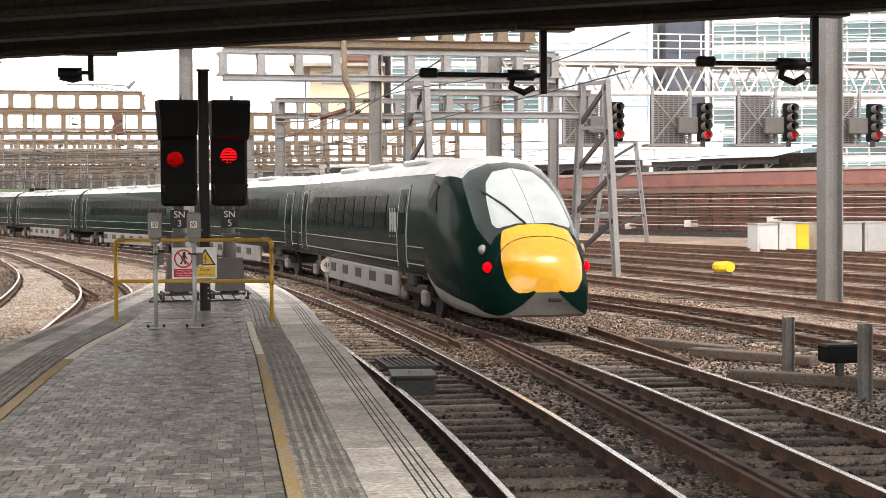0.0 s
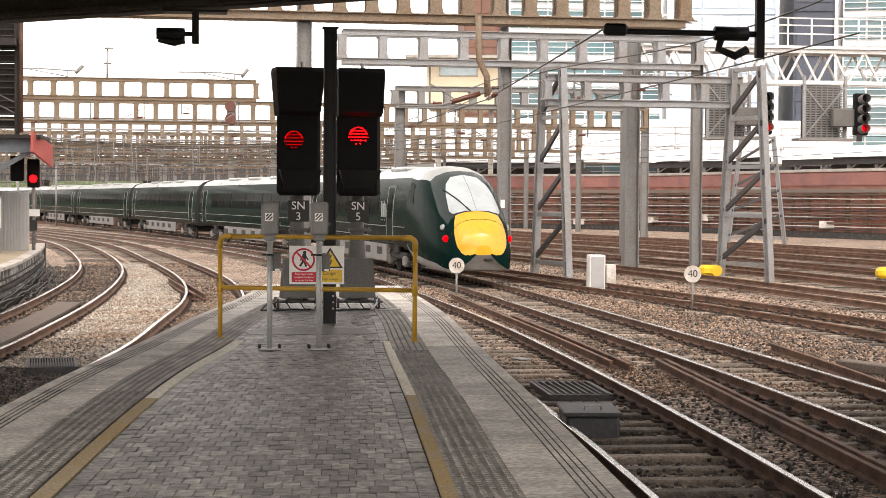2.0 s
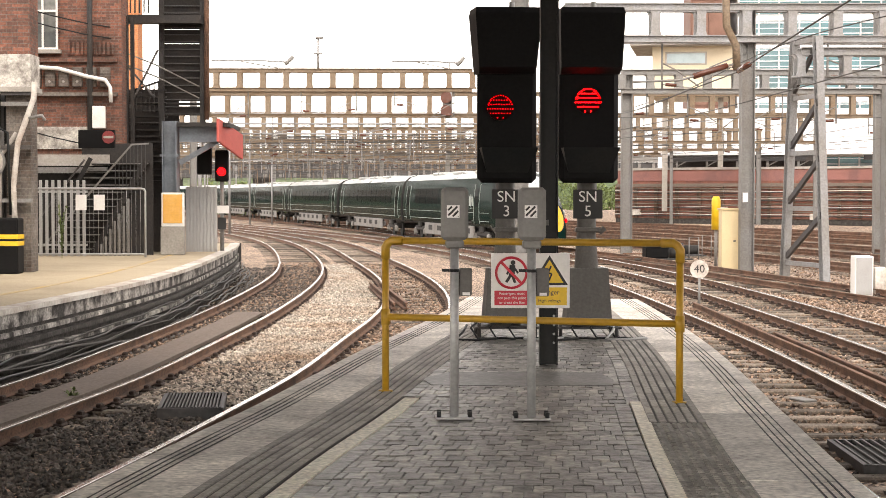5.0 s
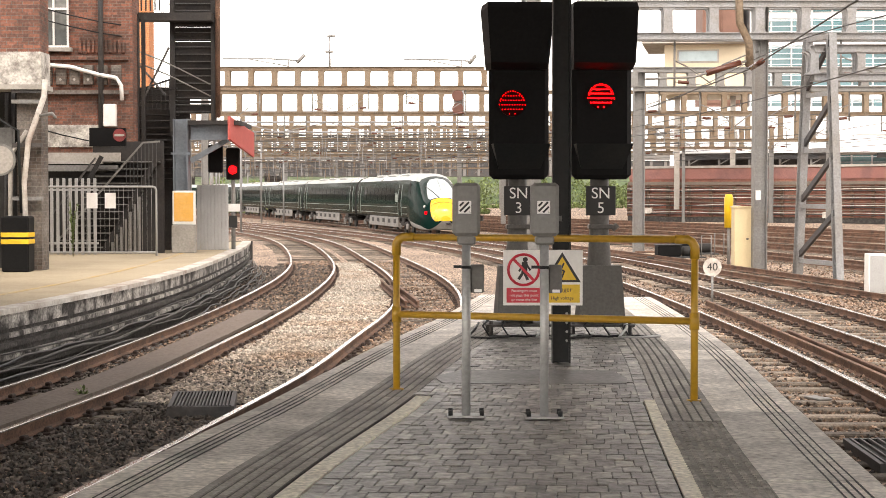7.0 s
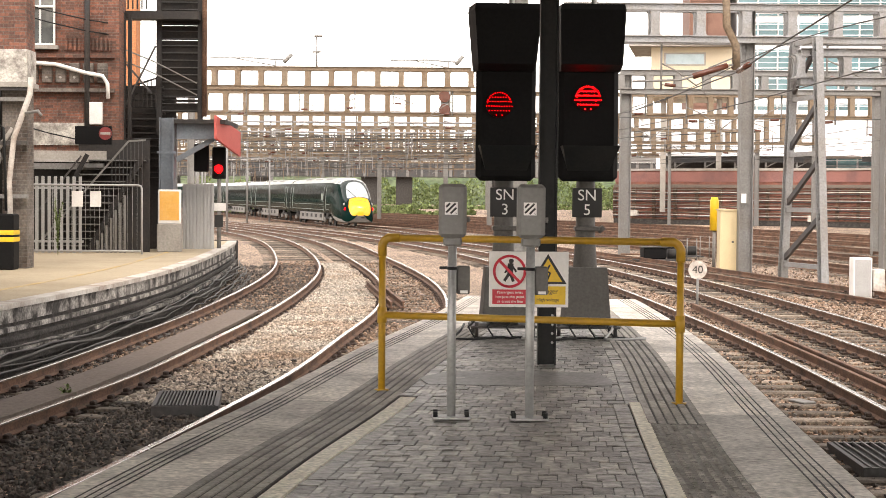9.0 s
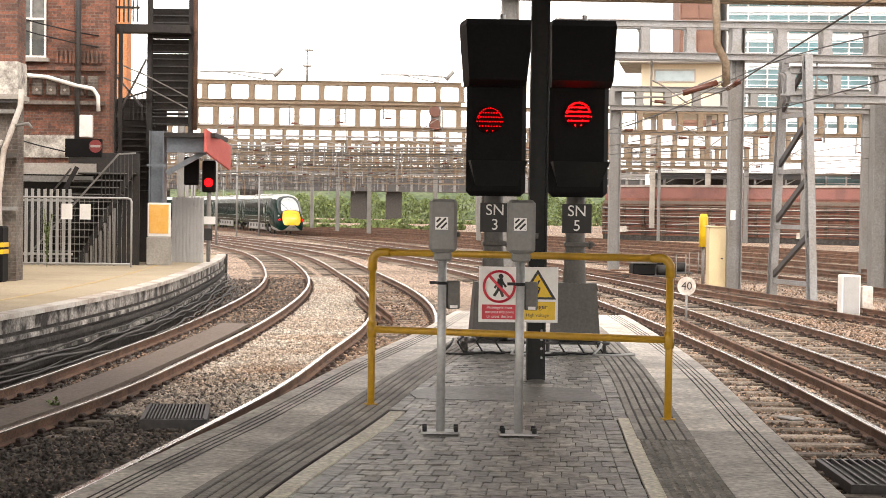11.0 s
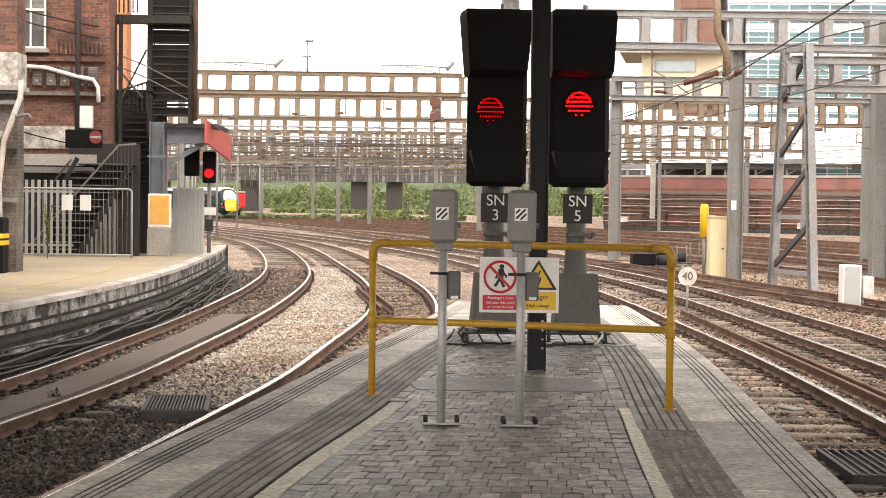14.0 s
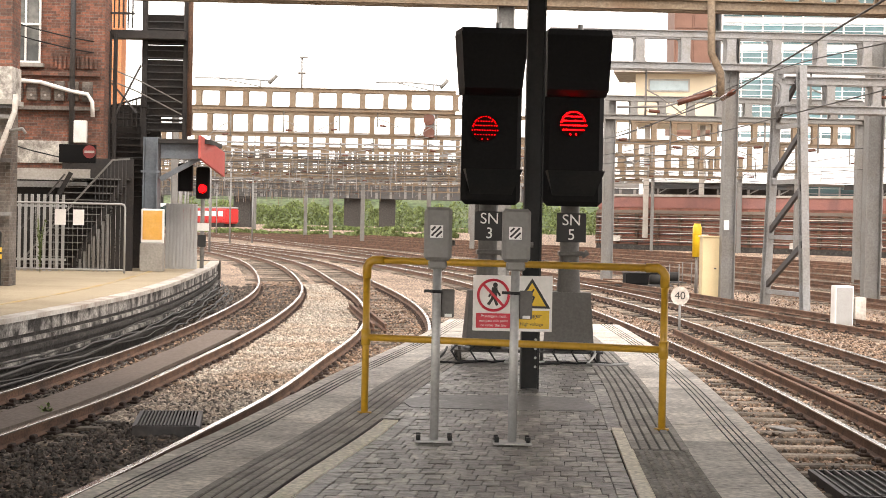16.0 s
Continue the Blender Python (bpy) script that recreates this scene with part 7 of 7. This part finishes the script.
def cab_patch(name, y0, us, lower, upper, material, parent, label, n=10, lift=0.0, part_side=()):
    """A patch of the skin, on both sides, between two running heights."""
    if lower(us[0]) < 0.5 and upper(us[0]) < 0.99 and not part_side:
        for s in (-1, 1):
            cab_patch(name, y0, us, lower, upper, material, parent, label, n, lift, (s,))
        return
    g = Geo()
    for s in part_side or (-1, 1):
        v = []
        for u in us:
            a, b = lower(u), upper(u)
            for k in range(n + 1):
                p = Vector(cab_point(y0, u, a + (b - a) * k / n, s))
                v.append(p + Vector((s * 0.4, -0.6, 0.7)) * lift)
        f = [(i * (n + 1) + k, i * (n + 1) + k + 1, (i + 1) * (n + 1) + k + 1, (i + 1) * (n + 1) + k) for i in range(len(us) - 1) for k in range(n)]
        g.add(v, f, True)
    me = part(name, g, material, parent, label)
    bm = bmesh.new()
    bm.from_mesh(me.data)
    bmesh.ops.remove_doubles(bm, verts=bm.verts, dist=0.002)
    bm.to_mesh(me.data)
    bm.free()
    return me


def cab(t, y0):
    """The raked cab: green flanks, silver crown, windscreen, yellow nose, lights and wiper."""
    fit = lambda xs, ys: (lambda u: float(np.interp(u, xs, ys)))
    one, zero = (lambda u: 1.0), (lambda u: 0.0)
    sill = fit([0, 0.3, 0.75, 0.9, 1], [0.05, 0.09, 0.10, 0.05, 0.0])
    shoulder = fit([0, 0.15, 0.38], [0.655, 0.655, 0.70])
    frame_low = fit([0.38, 0.5, 0.7, 0.83], [0.70, 0.66, 0.585, 0.60])
    glass = fit([0.46, 0.48, 0.54, 0.65, 0.77, 0.81, 0.83], [0.99, 0.87, 0.80, 0.745, 0.70, 0.72, 0.99])
    yellow = fit([0.79, 0.83, 0.88, 0.93, 0.97, 1.0], [0.75, 0.735, 0.665, 0.55, 0.38, 0.12])
    U = lambda a, b, n: list(np.linspace(a, b, n))
    cab_patch("lower_valance", y0, U(0, 1, 40), zero, sill, TRAINSKIRT, t, "grey lower valance", 3)
    cab_patch("cab_side", y0, U(0, 0.38, 16), sill, shoulder, GREEN, t, "glossy dark green cab side", 14)
    cab_patch("cab_side", y0, U(0.38, 0.83, 20), sill, frame_low, GREEN, t, "glossy dark green cab side", 14)
    cab_patch("cab_side", y0, U(0.83, 1, 14), sill, yellow, GREEN, t, "glossy dark green cab side", 10)
    cab_patch("crown", y0, U(0, 0.38, 16), shoulder, one, TRAINROOF, t, "silver cab roof")
    cab_patch("crown", y0, U(0.38, 0.83, 26), frame_low, one, CABDARK, t, "dark glossy surround of the windscreen")
    cab_patch("windscreen", y0, U(0.46, 0.83, 40), glass, one, SCREEN, t, "glossy windscreen coloured pale for reflected sky", 10, 0.012)
    cab_patch("yellow_nose", y0, U(0.83, 1, 24), yellow, one, NOSEYEL, t, "bright yellow nose panel", 12)
    tip = Geo()
    ring = [cab_point(y0, 1.0, q, s) for s, qs in ((-1, np.linspace(0, 1, 10)), (1, np.linspace(1, 0, 10))) for q in qs]
    tip.add(ring, [tuple(range(len(ring)))])
    part("nose_tip", tip, NOSEYEL, t, "bright yellow nose tip")
    fl = Geo()
    us = U(0, 1, 20)
    fl.add([cab_point(y0, u, 0, s) for u in us for s in (-1, 1)], [(2 * k, 2 * k + 1, 2 * k + 3, 2 * k + 2) for k in range(19)])
    part("cab_floor", fl, TRAINSKIRT, t)
    out = lambda u, q, s, d: Vector(cab_point(y0, u, q, s)) + Vector((s * 0.4, -0.6, 0.5)) * d
    part("wiper", Geo().tube([out(0.83, 0.93, -1, 0.05), out(0.72, 0.84, -1, 0.05), out(0.58, 0.75, -1, 0.04)], 0.022, 6), TRAINDARK, t, "black windscreen wiper")
    part("nose_seam", Geo().tube([out(0.895, q, -1, 0.006) for q in np.linspace(0.5, 1, 8)] + [out(0.895, q, 1, 0.006) for q in np.linspace(1, 0.5, 8)], 0.008, 5), TRAINDARK, t)
    for s in (-1, 1):
        c = out(0.855, 0.44, s, 0.02)
        part("tail_light", Geo().tube([c, c + Vector((s * 0.05, -0.03, 0.0))], [0.11, 0.085], 14), RED_DIM, t, "lit red tail light")
        c = out(0.79, 0.52, s, 0.015)
        part("headlight", Geo().tube([c, c + Vector((s * 0.04, -0.02, 0.01))], [0.10, 0.08], 14), GALV, t, "round headlight")
        part("cab_window", Geo().add([tuple(out(u, q, s, 0.05)) for u, q in ((0.02, 0.47), (0.17, 0.45), (0.14, 0.60), (0.03, 0.615))], [(0, 1, 2, 3)]), TRAINGLASS, t, "dark cab side window")
    c = out(0.985, 0.2, 1, 0.0)
    part("coupler_hatch", Geo().box((0.18, y0 - CAB * 0.985, 0.72), (0.26, 0.1, 0.08), bevel=0.02), TRAINDARK, t)


REAR = carriage(True)
MIDDLE = carriage(False)
CARRIAGES = [REAR, MIDDLE] + [copy_thing(MIDDLE, Matrix()) for _ in range(7)]
PITCH = 26.0


def on_line(s):
    return Vector((float(np.interp(s, TRAIN_S, TRAIN_LINE[:, 0])), float(np.interp(s, TRAIN_S, TRAIN_LINE[:, 1])), RAIL_Z))


def on_rails(s):
    """The pose of a carriage whose middle is s metres along the line."""
    a, b = on_line(s - 8.7), on_line(s + 8.7)
    d = b - a
    return Matrix.Translation((a + b) / 2) @ Matrix.Rotation(math.atan2(d.y, d.x) - math.pi / 2, 4, "Z")


# distance of the nose along the line, second by second
NOSE = [(0, 41.4), (0.5, 48.7), (1, 55.8), (1.5, 61.0), (2, 64.9), (2.5, 68.7), (3, 72.6), (3.5, 77.0), (4, 82.0), (5, 93.4), (6, 105.4), (6.5, 111), (7, 116.7), (7.5, 122.8), (8, 129.2), (9, 142.5), (10, 155.2), (11, 169.5), (12, 184), (12.5, 191.5), (13, 199.5), (14, 215.5), (15, 232), (16, 249)]


def motions():
    for k, c in enumerate(CARRIAGES):
        rows = []
        for t in np.arange(0, 16.01, 0.5):
            s = float(np.interp(t, [n[0] for n in NOSE], [n[1] for n in NOSE]))
            rows.append((float(t), on_rails(min(s + 13.2 + PITCH * k, TRAIN_S[-1] + 300))))
        walk(c, rows)


# ---- the pavers nearest the barrier, one by one ----
for _g in NEAR_PAVERS:
    part("paver", _g, PAVER, PLATFORM)


motions()
